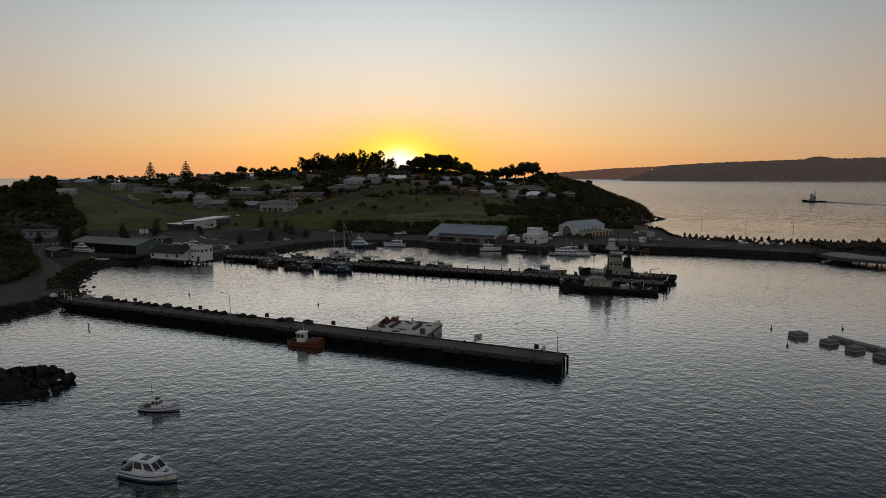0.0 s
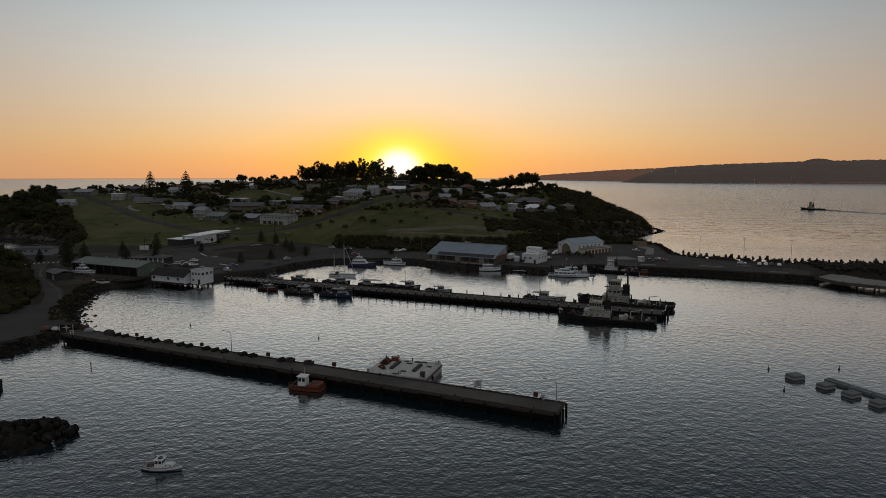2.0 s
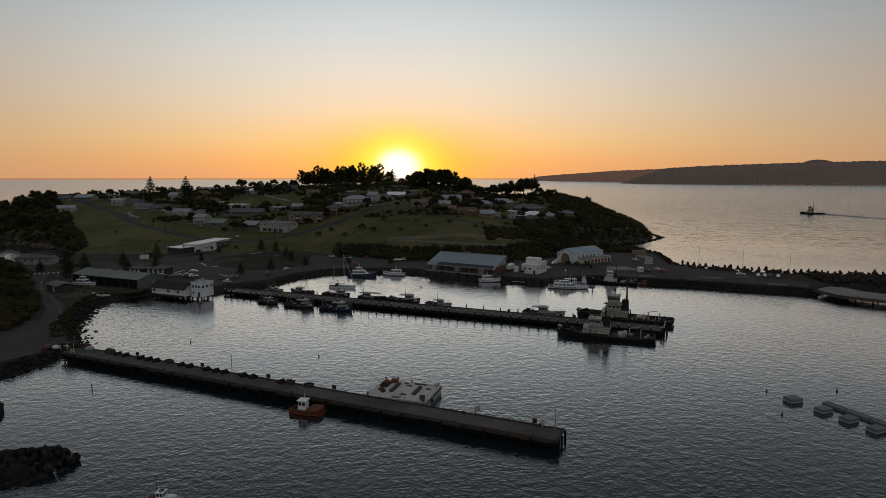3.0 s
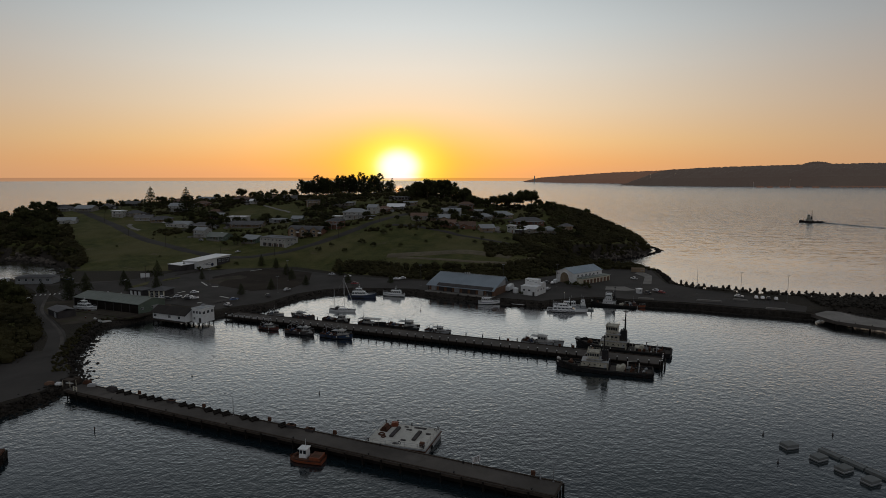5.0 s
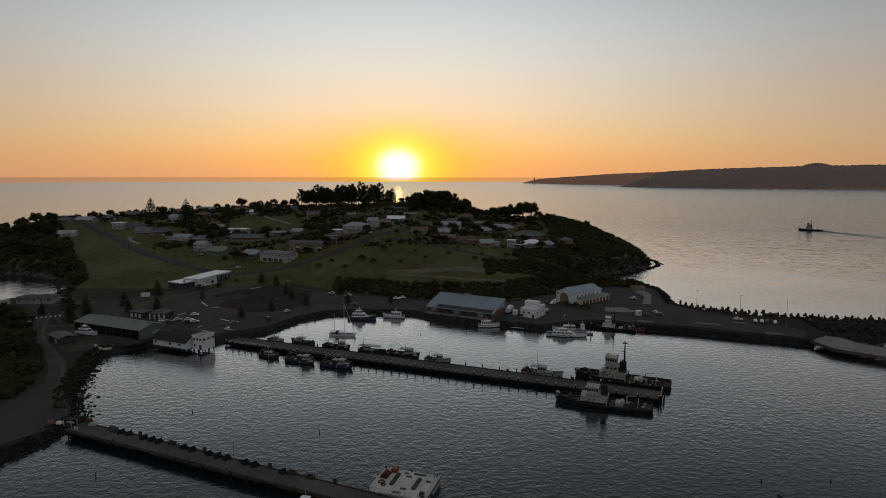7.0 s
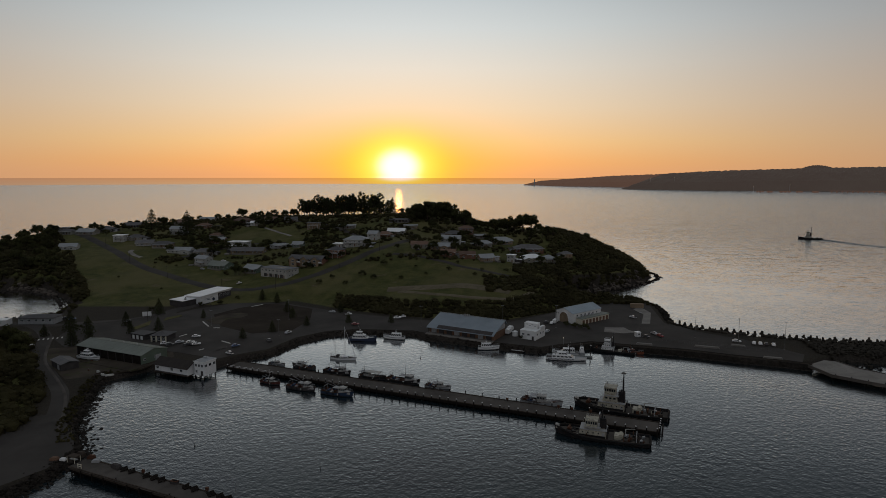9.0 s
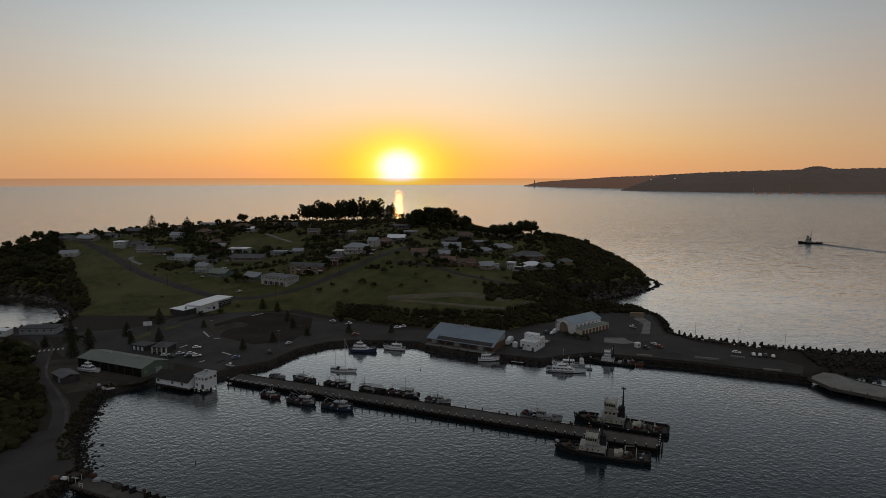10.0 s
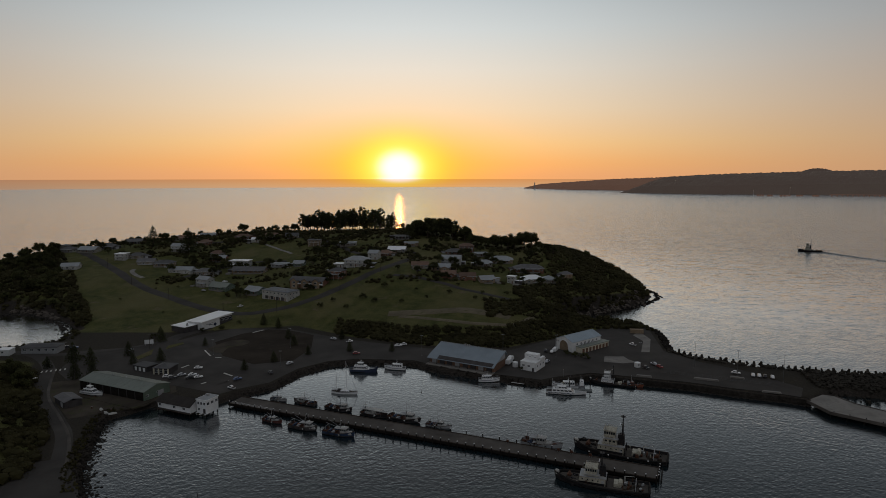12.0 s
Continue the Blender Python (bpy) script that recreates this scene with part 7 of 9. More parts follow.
    part("tow_bow", rod(rod(rod(B(), (-11.6 * s, -3.2 * s, z0), (-11.6 * s, -2.6 * s, z0 + 2.2 * s), 0.12, 0.12, 6), (-11.6 * s, -2.6 * s, z0 + 2.2 * s), (-11.6 * s, 2.6 * s, z0 + 2.2 * s), 0.12, 0.12, 6), (-11.6 * s, 2.6 * s, z0 + 2.2 * s), (-11.6 * s, 3.2 * s, z0), 0.12, 0.12, 6), GREY_PAINT, ob)
    part("deck_crane", rod(rod(B(), (-7.8 * s, -2.6 * s, z0), (-7.8 * s, -2.6 * s, z0 + 2.4 * s), 0.2 * s, 0.2 * s, 8), (-7.8 * s, -2.6 * s, z0 + 2.4 * s), (-11.0 * s, -1.6 * s, z0 + 3.2 * s), 0.13 * s, 0.09 * s, 6), OFF_WHITE, ob)
    for k in range(3):
        part("rope_coil", ring(ring(B(), (-12.4 * s + k * 1.3 * s, (k - 1) * 1.2 * s, z0 + 0.15), (0, 0, 1), 0.55 * s, 0.14 * s, 12), (-12.4 * s + k * 1.3 * s, (k - 1) * 1.2 * s, z0 + 0.38), (0, 0, 1), 0.5 * s, 0.13 * s, 12), OLD_TIMBER, ob)
    for k in range(4):
        part("bollard", rod(B(), (-14.0 * s + k * 0.9 * s, (2.6 if k % 2 else -2.6) * s, z0), (-14.0 * s + k * 0.9 * s, (2.6 if k % 2 else -2.6) * s, z0 + 0.7 * s), 0.18 * s, 0.2 * s, 8), BLACK, ob)
    clutter = random.Random(int(length * 10))
    for k in range(26):
        u, v = clutter.uniform(-14.0, -5.0) if k % 3 else clutter.uniform(8.5, 12.5), clutter.uniform(-2.6, 2.6)
        part("deck_gear", box(B(), u * s, v * s * (1 if k % 3 else 0.7), z0 + (0 if k % 3 else 0.3 * s), clutter.uniform(0.5, 1.4) * s, clutter.uniform(0.4, 1.1) * s, clutter.uniform(0.3, 1.1) * s, clutter.uniform(0, 90), 0.9, 0.04),
             (BLACK, RUST, OLD_TIMBER, DARK_WALL, BLACK, GREY_PAINT)[k % 6], ob)
    for k in range(8):
        # stanchions, vents and hoses that stand about the decks
        u, v = clutter.uniform(-13.5, 12.0), clutter.choice((-1, 1)) * clutter.uniform(2.4, 3.6)
        part("vent_pipe", rod(B(), (u * s, v * s * 0.95, z0), (u * s, v * s * 0.95, z0 + clutter.uniform(0.9, 2.0) * s), 0.12 * s, 0.16 * s, 7), clutter.choice((TUG_CREAM, BLACK, RUST)), ob)
    for side in (-1, 1):
        part("stair", box(B(), hx - 4.6 * s, side * 2.4 * s, z0, 0.5 * s, 0.9 * s, 2.7 * s, 0, 0.5), BLACK, ob, "dark steel ladder way")
        part("wing_light", rod(B(), (hx + 2.4 * s, side * 1.9 * s, z4 + 0.16), (hx + 2.4 * s, side * 1.9 * s, z4 + 0.75), 0.14 * s, 0.2 * s, 8), STEEL, ob)
        part("black_band", box(B(), hx + 0.6 * s, side * 2.71 * s, z0, 9.0 * s, 0.06, 0.9 * s), BLACK, ob, "black painted lower band of the deckhouse")
    part("windlass", rod(box(B(), 11.4 * s, 0, free + 0.2 * s, 1.6 * s, 2.0 * s, 0.5 * s), (11.4 * s, -1.4 * s, free + 0.9 * s), (11.4 * s, 1.4 * s, free + 0.9 * s), 0.45 * s, 0.45 * s, 10), RUST, ob)
    liferaft = part("life_raft", rod(B(), (hx - 3.2 * s, -2.7 * s, z1 + 0.6), (hx - 1.8 * s, -2.7 * s, z1 + 0.6), 0.38 * s, 0.38 * s, 10), WHITE, ob)
    for side in (-1, 1):
        for k in range(9):
            u = -0.42 + k * 0.09
            part("tyre_fender", ring(B(), (u * length, side * (beam / 2 * (0.98 if u < 0.1 else 0.9) + 0.1), free - 0.9 * s), (0, 1, 0), 0.45 * s, 0.16 * s, 10), RUBBER, ob)
    for k in range(7):
        a = (k - 3) * 0.42
        part("bow_fender", ring(B(), (length * 0.478 - abs(a) * 1.5 * s, a * 2.4 * s, free + 0.6 * s), (math.cos(a), math.sin(a), 0), 0.5 * s, 0.18 * s, 10), RUBBER, ob)
    part("bow_pad", rod(rod(B(), (length * 0.485, 0, free + 0.2 * s), (length * 0.49, 0, free + 1.55 * s), 0.75 * s, 0.7 * s, 10), (length * 0.49, 0, free + 1.55 * s), (length * 0.487, 0, free + 1.8 * s), 0.7 * s, 0.3 * s, 10), OFF_WHITE, ob, "pale worn bow fender pad")
    part("stern_fender", rod(B(), (-length / 2 - 0.2, -beam * 0.36, free - 0.2), (-length / 2 - 0.2, beam * 0.36, free - 0.2), 0.35 * s, 0.35 * s, 8), RUBBER, ob)
    return ob


def workboat(x, y, turn):
    ob = thing("work_punt", x, y, 0, turn, "orange flat-decked work boat with a white wheelhouse at the jetty", "work boat")
    bm = B()
    hull(bm, 8.4, 3.6, 0.95, 0.5, 0.15, 3.4, 0.97, 0.0)
    part("hull", bm, ORANGE, ob)
    part("deck", box(B(), -0.3, 0, 0.88, 7.4, 3.3, 0.1), RUST, ob)
    part("strake", gunwale(B(), 8.4, 3.66, 0.8, 0.12, 0.09, 3.4, 0.97, 0.0), RUBBER, ob)
    wheel = part("wheelhouse", cabin(B(), 0.5, 1.9, 1.9, 0.95, 2.1, 0.1, 0.05, 0.05), WHITE, ob)
    glazing(wheel, 0.5, 1.9, 1.9, 0.95, 2.1, 0.1, 0.05, 0.05, 2, lo=0.5, hi=0.88)
    part("wheelhouse_roof", box(B(), 0.5, 0, 3.05, 2.3, 2.3, 0.12), WHITE, wheel)
    part("mast", rod(B(), (0.2, 0, 3.1), (0.2, 0, 5.2), 0.05, 0.03, 6), WHITE, ob)
    part("life_ring", ring(B(), (0.2, -1.0, 1.7), (0, 1, 0), 0.3, 0.08, 12), ORANGE, ob)
    part("bulwark", box(B(), -2.6, 0, 0.95, 2.6, 3.2, 0.7, 0, 1, 0.04), ORANGE, ob)
    part("hold", box(B(), -2.6, 0, 1.62, 2.2, 2.8, 0.06), RUST, ob)
    part("winch", rod(B(), (2.6, -0.7, 1.25), (2.6, 0.7, 1.25), 0.32, 0.32, 10), RUST, ob)
    for k in range(3):
        part("tyre_fender", ring(B(), (-2.6 + k * 2.4, -1.9, 0.55), (0, 1, 0), 0.32, 0.12, 10), RUBBER, ob)
    return ob


cruiser(-37.2, 73.4, -17).scale = (1.1, 1.1, 1.15)
putt_boat(-46.3, 95.6, -3).scale = (0.92, 0.92, 0.92)
workboat(-31.2, 133.6, 167)
ketch(-48.2, 288.6, -12)
launch(-43.2, 322.5, -6, 15.5, "white two-deck catamaran cruiser with dark blue hulls", NAVY, 2, True, name="charter_catamaran").scale = (0.92, 1.0, 0.98)
launch(-26.0, 325.5, 170, 11.5, "white cabin launch with a flying bridge beside the sea wall", WHITE, 1, name="cabin_launch", group="launches in the basin")
launch(23.8, 305.5, 0, 10.5, "small white cabin launch beside the market", WHITE, 1, name="cabin_launch", group="launches in the basin")
launch(60.0, 288.2, -12, 18.5, "white patrol launch with blue checks along the hull", WHITE, 2, squares=True, name="patrol_launch").scale = (1.0, 0.92, 0.74)
launch(62.0, 296.5, 172, 12, "white launch berthed at the floating pontoon", WHITE, 1, name="cabin_launch", group="launches in the basin")
launch(70.0, 297.5, 80, 9, "small grey launch at the floating pontoon", GREY_PAINT, 1, name="cabin_launch", group="launches in the basin")
trawler(-73.6, 253.6, -24, 9.5, RED, "small dull red fishing boat with a tall boom", 0.1, 0.6, 6.0)
trawler(-58.9, 246.6, -22, 13.0, DARK_WALL, "dark-hulled fishing boat with a white foredeck cabin", 0.24, 0.8, 6.0)
trawler(-42.8, 240.4, -20, 13.6, BLUE, "blue fishing trawler with a low white wheelhouse", 0.2, 1.0, 7.0)
trawler(-77.5, 278.6, -22.5, 8.5, GREY_PAINT, "small grey fishing boat behind the wharf", 0.05, 0.5, 4.5)
trawler(-64.0, 274.4, 157.5, 11.5, DARK_WALL, "dark fishing boat with heaped nets and clutter", 0.15, 1.0, 5.5)
trawler(-47.3, 267.0, -22.5, 13.0, BLACK, "black-hulled fishing boat with a white wheelhouse", 0.22, 1.0, 7.5)
covered = trawler(-30.6, 260.2, -22.5, 12.5, BLACK, "dark fishing boat with a wide covered stern", -0.2, 1.0, 6.0)
part("canopy", box(B(), 1.2, 0, 3.1, 6.4, 3.3, 0.12, 0, 0.96, 0.04), OFF_WHITE, covered, "pale canopy over the working deck")
for k in range(4):
    for side in (-1.5, 1.5):
        part("canopy_post", rod(B(), (-1.7 + k * 1.95, side, 0.8), (-1.7 + k * 1.95, side, 3.12), 0.04, 0.04, 6), STEEL, covered)
trawler(-17.0, 254.8, -22.5, 15.0, BLACK, "large dark fishing trawler with a white bow cabin", 0.22, 1.3, 8.0)
trawler(-1.8, 247.6, -22.5, 11.0, GREY_PAINT, "grey fishing boat with a long raised boom", 0.1, 0.8, 7.5)
trawler(38.6, 229.7, -22.5, 15.5, GREY_PAINT, "pale grey fishing vessel with twin masts behind the wharf", 0.02, 1.2, 9.0)
tug(54.6, 199.4, 161, 31.0, "black-hulled tug with a cream deckhouse and black funnels", TUG_CREAM, BLACK, 1.0, funnels=1, low=True)
tug(67.8, 223.0, 156.5, 34.0, "larger black tug with a tall cream bridge and black mast", TUG_CREAM, BLACK, 1.25, funnels=1)
tug(86.5, 301.8, 158, 22.0, "dark tug with a white wheelhouse at the quay", WHITE, BLACK, 1.0, "small_tug", "boats at the quay", 1)
trawler(96.5, 298.0, -22, 8.5, ORANGE, "small orange-decked work boat beside the dark tug", -0.1, 0.4, 4.0, OXIDE, "work_boat", "boats at the quay")
tug(518.0, 853.0, 156, 29.0, "dark pilot tug under way on open water", TUG_CREAM, BLACK, 1.4, "tug_under_way", "tugs at sea", 1).scale = (1, 1, 1.3)
cruise = launch(-166.0, 279.6, -20, 13, "white motor cruiser hauled out on the slipway", WHITE, 2, name="hauled_cruiser")
cruise.location.z = 3.0
cruise.scale = (0.95, 0.9, 0.78)
cradle = thing("slip_cradle", -166.0, 279.6, 2.3, -20, "rusty steel slipway cradle under a cruiser", "cradle")
for k in (-3.5, 0, 3.5):
    part("beam", box(B(), k, 0, 0.0, 0.35, 4.2, 0.75), RUST, cradle)
for sy in (-1.4, 1.4):
    part("runner", box(B(), 0, sy, 0.0, 10, 0.3, 0.3), RUST, cradle)
punt = thing("rusty_barge", -104.5, 131.5, 0, 20, "rusty steel work barge moored by the near shore", "barge")
part("hull", box(B(), 0, 0, -0.8, 9, 4.5, 2.6, 0, 1.03, 0.1), DARK_TIMBER, punt)
part("deck_house", box(B(), -1.5, 0, 1.8, 3, 2.6, 1.8, 0, 0.97, 0.05), RUST, punt)
part("bulwark", box(B(), 2.8, 0, 1.8, 2.6, 4.4, 0.5), RUST, punt)
part("tyre_fender", ring(B(), (4.7, -1, 0.9), (1, 0, 0), 0.4, 0.14, 10), RUBBER, punt)

# wake of the tug under way: a low ridge of disturbed water
wake = B()
rowsw = []
for i in range(40):
    u = i / 39
    cx, cy = 529 + 75 * u ** 1.2, 846 - 215 * u
    rowsw.append([wake.verts.new((cx + o * (1.0 + 2.2 * u), cy + o * 0.4, 0.05 + 1.7 * (1 - abs(o) / 3.2) * (1 - 0.6 * u))) for o in (-3, -1, 1, 3)])
for a, b in zip(rowsw, rowsw[1:]):
    for k in range(3):
        wake.faces.new((a[k], a[k + 1], b[k + 1], b[k]))
tagged(part("tug_wake", wake, WATER, None, "smooth wake trail behind the tug", True), category="wake", kind="structure")

# ---- deck barge beside the jetty ----
barge = thing("deck_barge", -9.4, 143.0, -0.35, -17.5, "pale flat-topped barge with rails and rusty gear", "barge")
part("hull", box(B(), 0, 0, -0.7, 15.2, 12.2, 2.9, 0, 1, 0.08), GREY_PAINT, barge, "grey-green rust-streaked hull")
part("deck", box(B(), 0, 0, 2.2, 15.0, 12.0, 0.12), PALE_DECK, barge, "pale weathered deck plate")
part("rubbing_band", box(B(), 0, 0, 1.6, 15.5, 12.5, 0.25), RUST, barge)
for k in range(4):
    for side in (-1, 1):
        part("side_plate", box(B(), -5.7 + k * 3.8, side * 6.12, -0.4, 3.5, 0.08, 1.9), CREAM, barge)
part("rail", rails(B(), [(-7.3, -5.9, 2.3), (7.3, -5.9, 2.3)], 1.0, 1.5, 0.03), STEEL, barge)
part("rail", rails(B(), [(-7.3, 5.9, 2.3), (7.3, 5.9, 2.3)], 1.0, 2.4, 0.03), STEEL, barge)
part("rail", rails(B(), [(-7.3, -5.9, 2.3), (-7.3, 5.9, 2.3)], 1.0, 1.5, 0.03), STEEL, barge)
part("rail", rails(B(), [(7.3, -5.9, 2.3), (7.3, 5.9, 2.3)], 1.0, 2.0, 0.03), STEEL, barge)
part("hatch_beam", box(B(), -2.6, 0.8, 2.32, 0.9, 5.6, 0.45, 0, 1, 0.04), DARK_WALL, barge)
part("hatch_beam", box(B(), 3.3, 0.2, 2.32, 0.9, 5.2, 0.45, 0, 1, 0.04), DARK_WALL, barge)
for hx_, hy_, w_, d_ in ((2.6, 4.9, 3.2, 0.7), (0.2, 3.2, 1.4, 0.6), (5.6, 2.2, 1.2, 0.7), (0.9, -2.8, 1.3, 0.6), (-0.2, -5.0, 1.5, 0.6), (-1.0, 4.6, 1.1, 0.5)):
    part("deck_plate", box(B(), hx_, hy_, 2.32, w_, d_, 0.18, 0, 1, 0.03), DARK_WALL, barge)
winch = part("winch", rod(rod(box(B(), -5.6, 2.0, 2.32, 1.8, 3.0, 0.5), (-5.6, 0.9, 3.0), (-5.6, 3.1, 3.0), 0.55, 0.55, 12), (-5.0, 0.6, 2.8), (-5.0, 3.4, 2.8), 0.2, 0.2, 8), RUST, barge)
part("engine_cover", box(B(), -4.2, 4.6, 2.32, 1.8, 1.4, 1.0, 12, 0.9, 0.06), ORANGE, barge)
part("chain_heap", ring(ring(B(), (-5.4, -1.2, 2.45), (0, 0, 1), 0.7, 0.2, 12), (-4.4, -2.4, 2.45), (0, 0, 1), 0.5, 0.18, 12), RUST, barge)
for bx_, by_ in ((7.0, 5.6), (-7.0, 5.6), (7.0, -5.6), (-7.0, -5.6), (0, 5.7)):
    part("bollard", rod(rod(B(), (bx_, by_, 2.3), (bx_, by_, 2.9), 0.16, 0.16, 8), (bx_, by_, 2.9), (bx_, by_, 3.02), 0.26, 0.22, 8), BLACK, barge)
for bx_, by_ in ((1.0, -5.6), (6.9, 4.0), (-3.8, 5.8)):
    part("life_ring", ring(B(), (bx_, by_, 2.95), (0.3, 1, 0), 0.34, 0.09, 12), BLACK, barge)
part("gang_box", box(B(), 6.4, -4.8, 2.32, 1.1, 0.9, 1.1, 0, 1, 0.05), RUST, barge)
part("tyre_fender", ring(B(), (7.9, -2, 1.2), (1, 0, 0), 0.45, 0.15, 10), RUBBER, barge)

# ---- trees and scrub ----
def ico(radius, seed, squash=1.0, subdivisions=1):
    bm = B()
    bmesh.ops.create_icosphere(bm, subdivisions=subdivisions, radius=radius)
    rng = random.Random(seed)
    for v in bm.verts:
        v.co *= 0.78 + 0.44 * rng.random()
        v.co.z *= squash
    verts, faces = [tuple(v.co) for v in bm.verts], [tuple(v.index for v in f.verts) for f in bm.faces]
    bm.free()
    return np.array(verts), faces


CORES = [ico(1.0, k, 0.85) for k in range(5)]


def leaf_mass(name, blobs, per, size, mat, seed, core=0.72):
    """Foliage: for each blob (x, y, z, radius) a ragged core and many small tilted leaf sprays round it."""
    rng = np.random.RandomState(seed)
    verts, faces = [], []
    count = 0
    for i, (x, y, z, r) in enumerate(blobs):
        if core:
            cv, cf = CORES[(i + seed) % 5]
            verts.append(cv * r * core + (x, y, z))
            faces += [tuple(k + count for k in f) for f in cf]
            count += len(cv)
        n = max(4, int(per * r))
        d = rng.normal(size=(n, 3))
        d /= np.linalg.norm(d, axis=1)[:, None]
        c = d * (r * (0.62 + 0.5 * rng.rand(n)))[:, None] * (1, 1, 0.85) + (x, y, z)
        a = rng.normal(size=(n, 3))
        a /= np.linalg.norm(a, axis=1)[:, None]
        b = np.cross(a, d)
        b /= np.linalg.norm(b, axis=1)[:, None] + 1e-6
        s = size * (0.6 + 0.8 * rng.rand(n))[:, None]
        quad = np.stack([c - a * s, c - b * s * 0.55, c + a * s, c + b * s * 0.55], axis=1)
        verts.append(quad.reshape(-1, 3))
        faces += [(count + 4 * k, count + 4 * k + 1, count + 4 * k + 2, count + 4 * k + 3) for k in range(n)]
        count += 4 * n
    data = bpy.data.meshes.new(name)
    data.from_pydata(np.concatenate(verts).tolist(), [], faces)
    data.materials.append(mat)
    return data


def broad_tree(seed, height, spread, label, category="tree", bare=0.3, n=12, name="tree", flat=0.55):
    """A spreading tree: tapered leaning trunk, forked limbs, uneven crown with gaps."""
    rng = random.Random(seed)
    ob = thing(name, 0, 0, 0, 0, label, category, "trees on the hill")
    fork = height * bare
    blobs, bm = [], B()
    lean = Vector((rng.uniform(-0.05, 0.05), rng.uniform(-0.05, 0.05), 1)) * fork
    rod(bm, (0, 0, -1.0), lean, height * 0.028, height * 0.02, 7)
    for k in range(n):
        a = k * 2.4 + rng.random()
        reach = spread * (0.25 + 0.75 * math.sqrt((k + 0.5) / n)) * rng.uniform(0.8, 1.1)
        z = height * (1 - flat * (reach / spread) ** 2 * 0.6) * rng.uniform(0.72, 0.97)
        tip = Vector((math.cos(a) * reach * 0.8, math.sin(a) * reach * 0.8, max(z - height * 0.1, fork)))
        if k % 2 == 0:
            mid = lean.lerp(tip, 0.5) + Vector((0, 0, height * 0.03))
            rod(bm, lean, mid, height * 0.012, height * 0.008, 5)
            rod(bm, mid, tip, height * 0.008, height * 0.003, 5)
        blobs.append((tip.x, tip.y, tip.z, spread * rng.uniform(0.26, 0.42)))
    part("trunk", bm, BARK, ob)
    part("crown", leaf_mass("crown", blobs, 85, spread * 0.075, LEAF, seed, 0.55), None, ob)
    return ob


def tall_pine(seed, height, spread, label):
    """A tall old pine: long bare trunk and a rough crown in its upper half."""
    rng = random.Random(seed)
    ob = thing("pine_tree", 0, 0, 0, 0, label, "pine tree", "tall pines on the ridge")
    bm = rod(B(), (0, 0, -1.5), (rng.uniform(-0.4, 0.4), rng.uniform(-0.4, 0.4), height * 0.93), height * 0.02, height * 0.006, 7)
    blobs = []
    for k in range(22):
        z = height * (0.37 + 0.60 * (k + 0.5) / 22)
        a = k * 2.4 + rng.random() * 0.8
        r = spread * (0.35 + 0.65 * math.sin(math.pi * min(1, (z / height - 0.16) / 0.88))) * rng.uniform(0.5, 1.0)
        tip = (math.cos(a) * r, math.sin(a) * r, z + 0.5)
        rod(bm, (0, 0, z - 0.8), tip, height * 0.006, height * 0.002, 5)
        blobs.append((*tip, spread * rng.uniform(0.23, 0.43)))
    part("trunk", bm, BARK, ob)
    part("crown", leaf_mass("crown", blobs, 60, spread * 0.075, PINE_LEAF, seed, 0.5), None, ob)
    return ob


def norfolk_pine(seed, height, spread, label):
    """A symmetrical pine with separate whorls of upturned branches."""
    rng = random.Random(seed)
    ob = thing("norfolk_pine", 0, 0, 0, 0, label, "pine tree", "norfolk pines")
    part("trunk", rod(B(), (0, 0, -0.8), (0, 0, height), height * 0.018, 0.03, 7), BARK, ob)
    blobs = []
    tiers = int(height / 1.0) + 3
    for k in range(tiers):
        u = k / (tiers - 1)
        z = height * (0.13 + 0.86 * u)
        r = spread * (1 - u) ** 0.8 + 0.12
        n = 6 if u < 0.7 else 4
        for j in range(n):
            a = j * math.tau / n + k * 0.7 + rng.uniform(-0.15, 0.15)
            for f in (0.35, 0.68, 1.0):
                rr = r * f * rng.uniform(0.85, 1.08)
                blobs.append((math.cos(a) * rr, math.sin(a) * rr, z + rr * 0.18 - 0.25 * r * (1 - u), 0.085 * r + 0.16))
    part("crown", leaf_mass("crown", blobs, 24, 0.05 * spread + 0.08, PINE_LEAF, seed, 0.6), None, ob)
    return ob


def plant(models, places, sink=0.0):
    """Sets the first of each model down and copies it to the rest; places: x, y, scale, turn."""
    used = set()
    for k, (x, y, s, turn) in enumerate(places):
        ob = models[k % len(models)]
        m = pose(x, y, ground_at(x, y) - sink, 0, 0, turn) @ Matrix.Scale(s / (ob.scale.x if ob in used else 1), 4)
        if ob in used:
            copy_thing(ob, m)
        else:
            used.add(ob)
            ob.matrix_basis = m
    for ob in models:
        if ob not in used:
            for o in (*ob.children_recursive, ob):
                bpy.data.objects.remove(o)


HOMES = [(ob.location.x, ob.location.y) for ob in scene.objects if ob.name.split(".")[0] in ("house", "apartment_block", "brick_terrace", "club_house", "carport")]


def clear_of_homes(x, y, gap):
    return all((x - a) ** 2 + (y - b) ** 2 > gap * gap for a, b in HOMES)


ROAD_HILL = np.array([(-345, 598), (-314, 568), (-262, 514), (-217, 478), (-179, 451), (-150, 436), (-128, 438), (-108, 449), (-88, 467), (-70, 488), (-55, 508), (-38, 531)], float)


def off_road(x, y, gap):
    a, b = ROAD_HILL[:-1], ROAD_HILL[1:]
    t = np.clip((((x, y) - a) * (b - a)).sum(1) / ((b - a) ** 2).sum(1), 0, 1)[:, None]
    return np.hypot(*((x, y) - a - (b - a) * t).T).min() > gap


trng = random.Random(11)
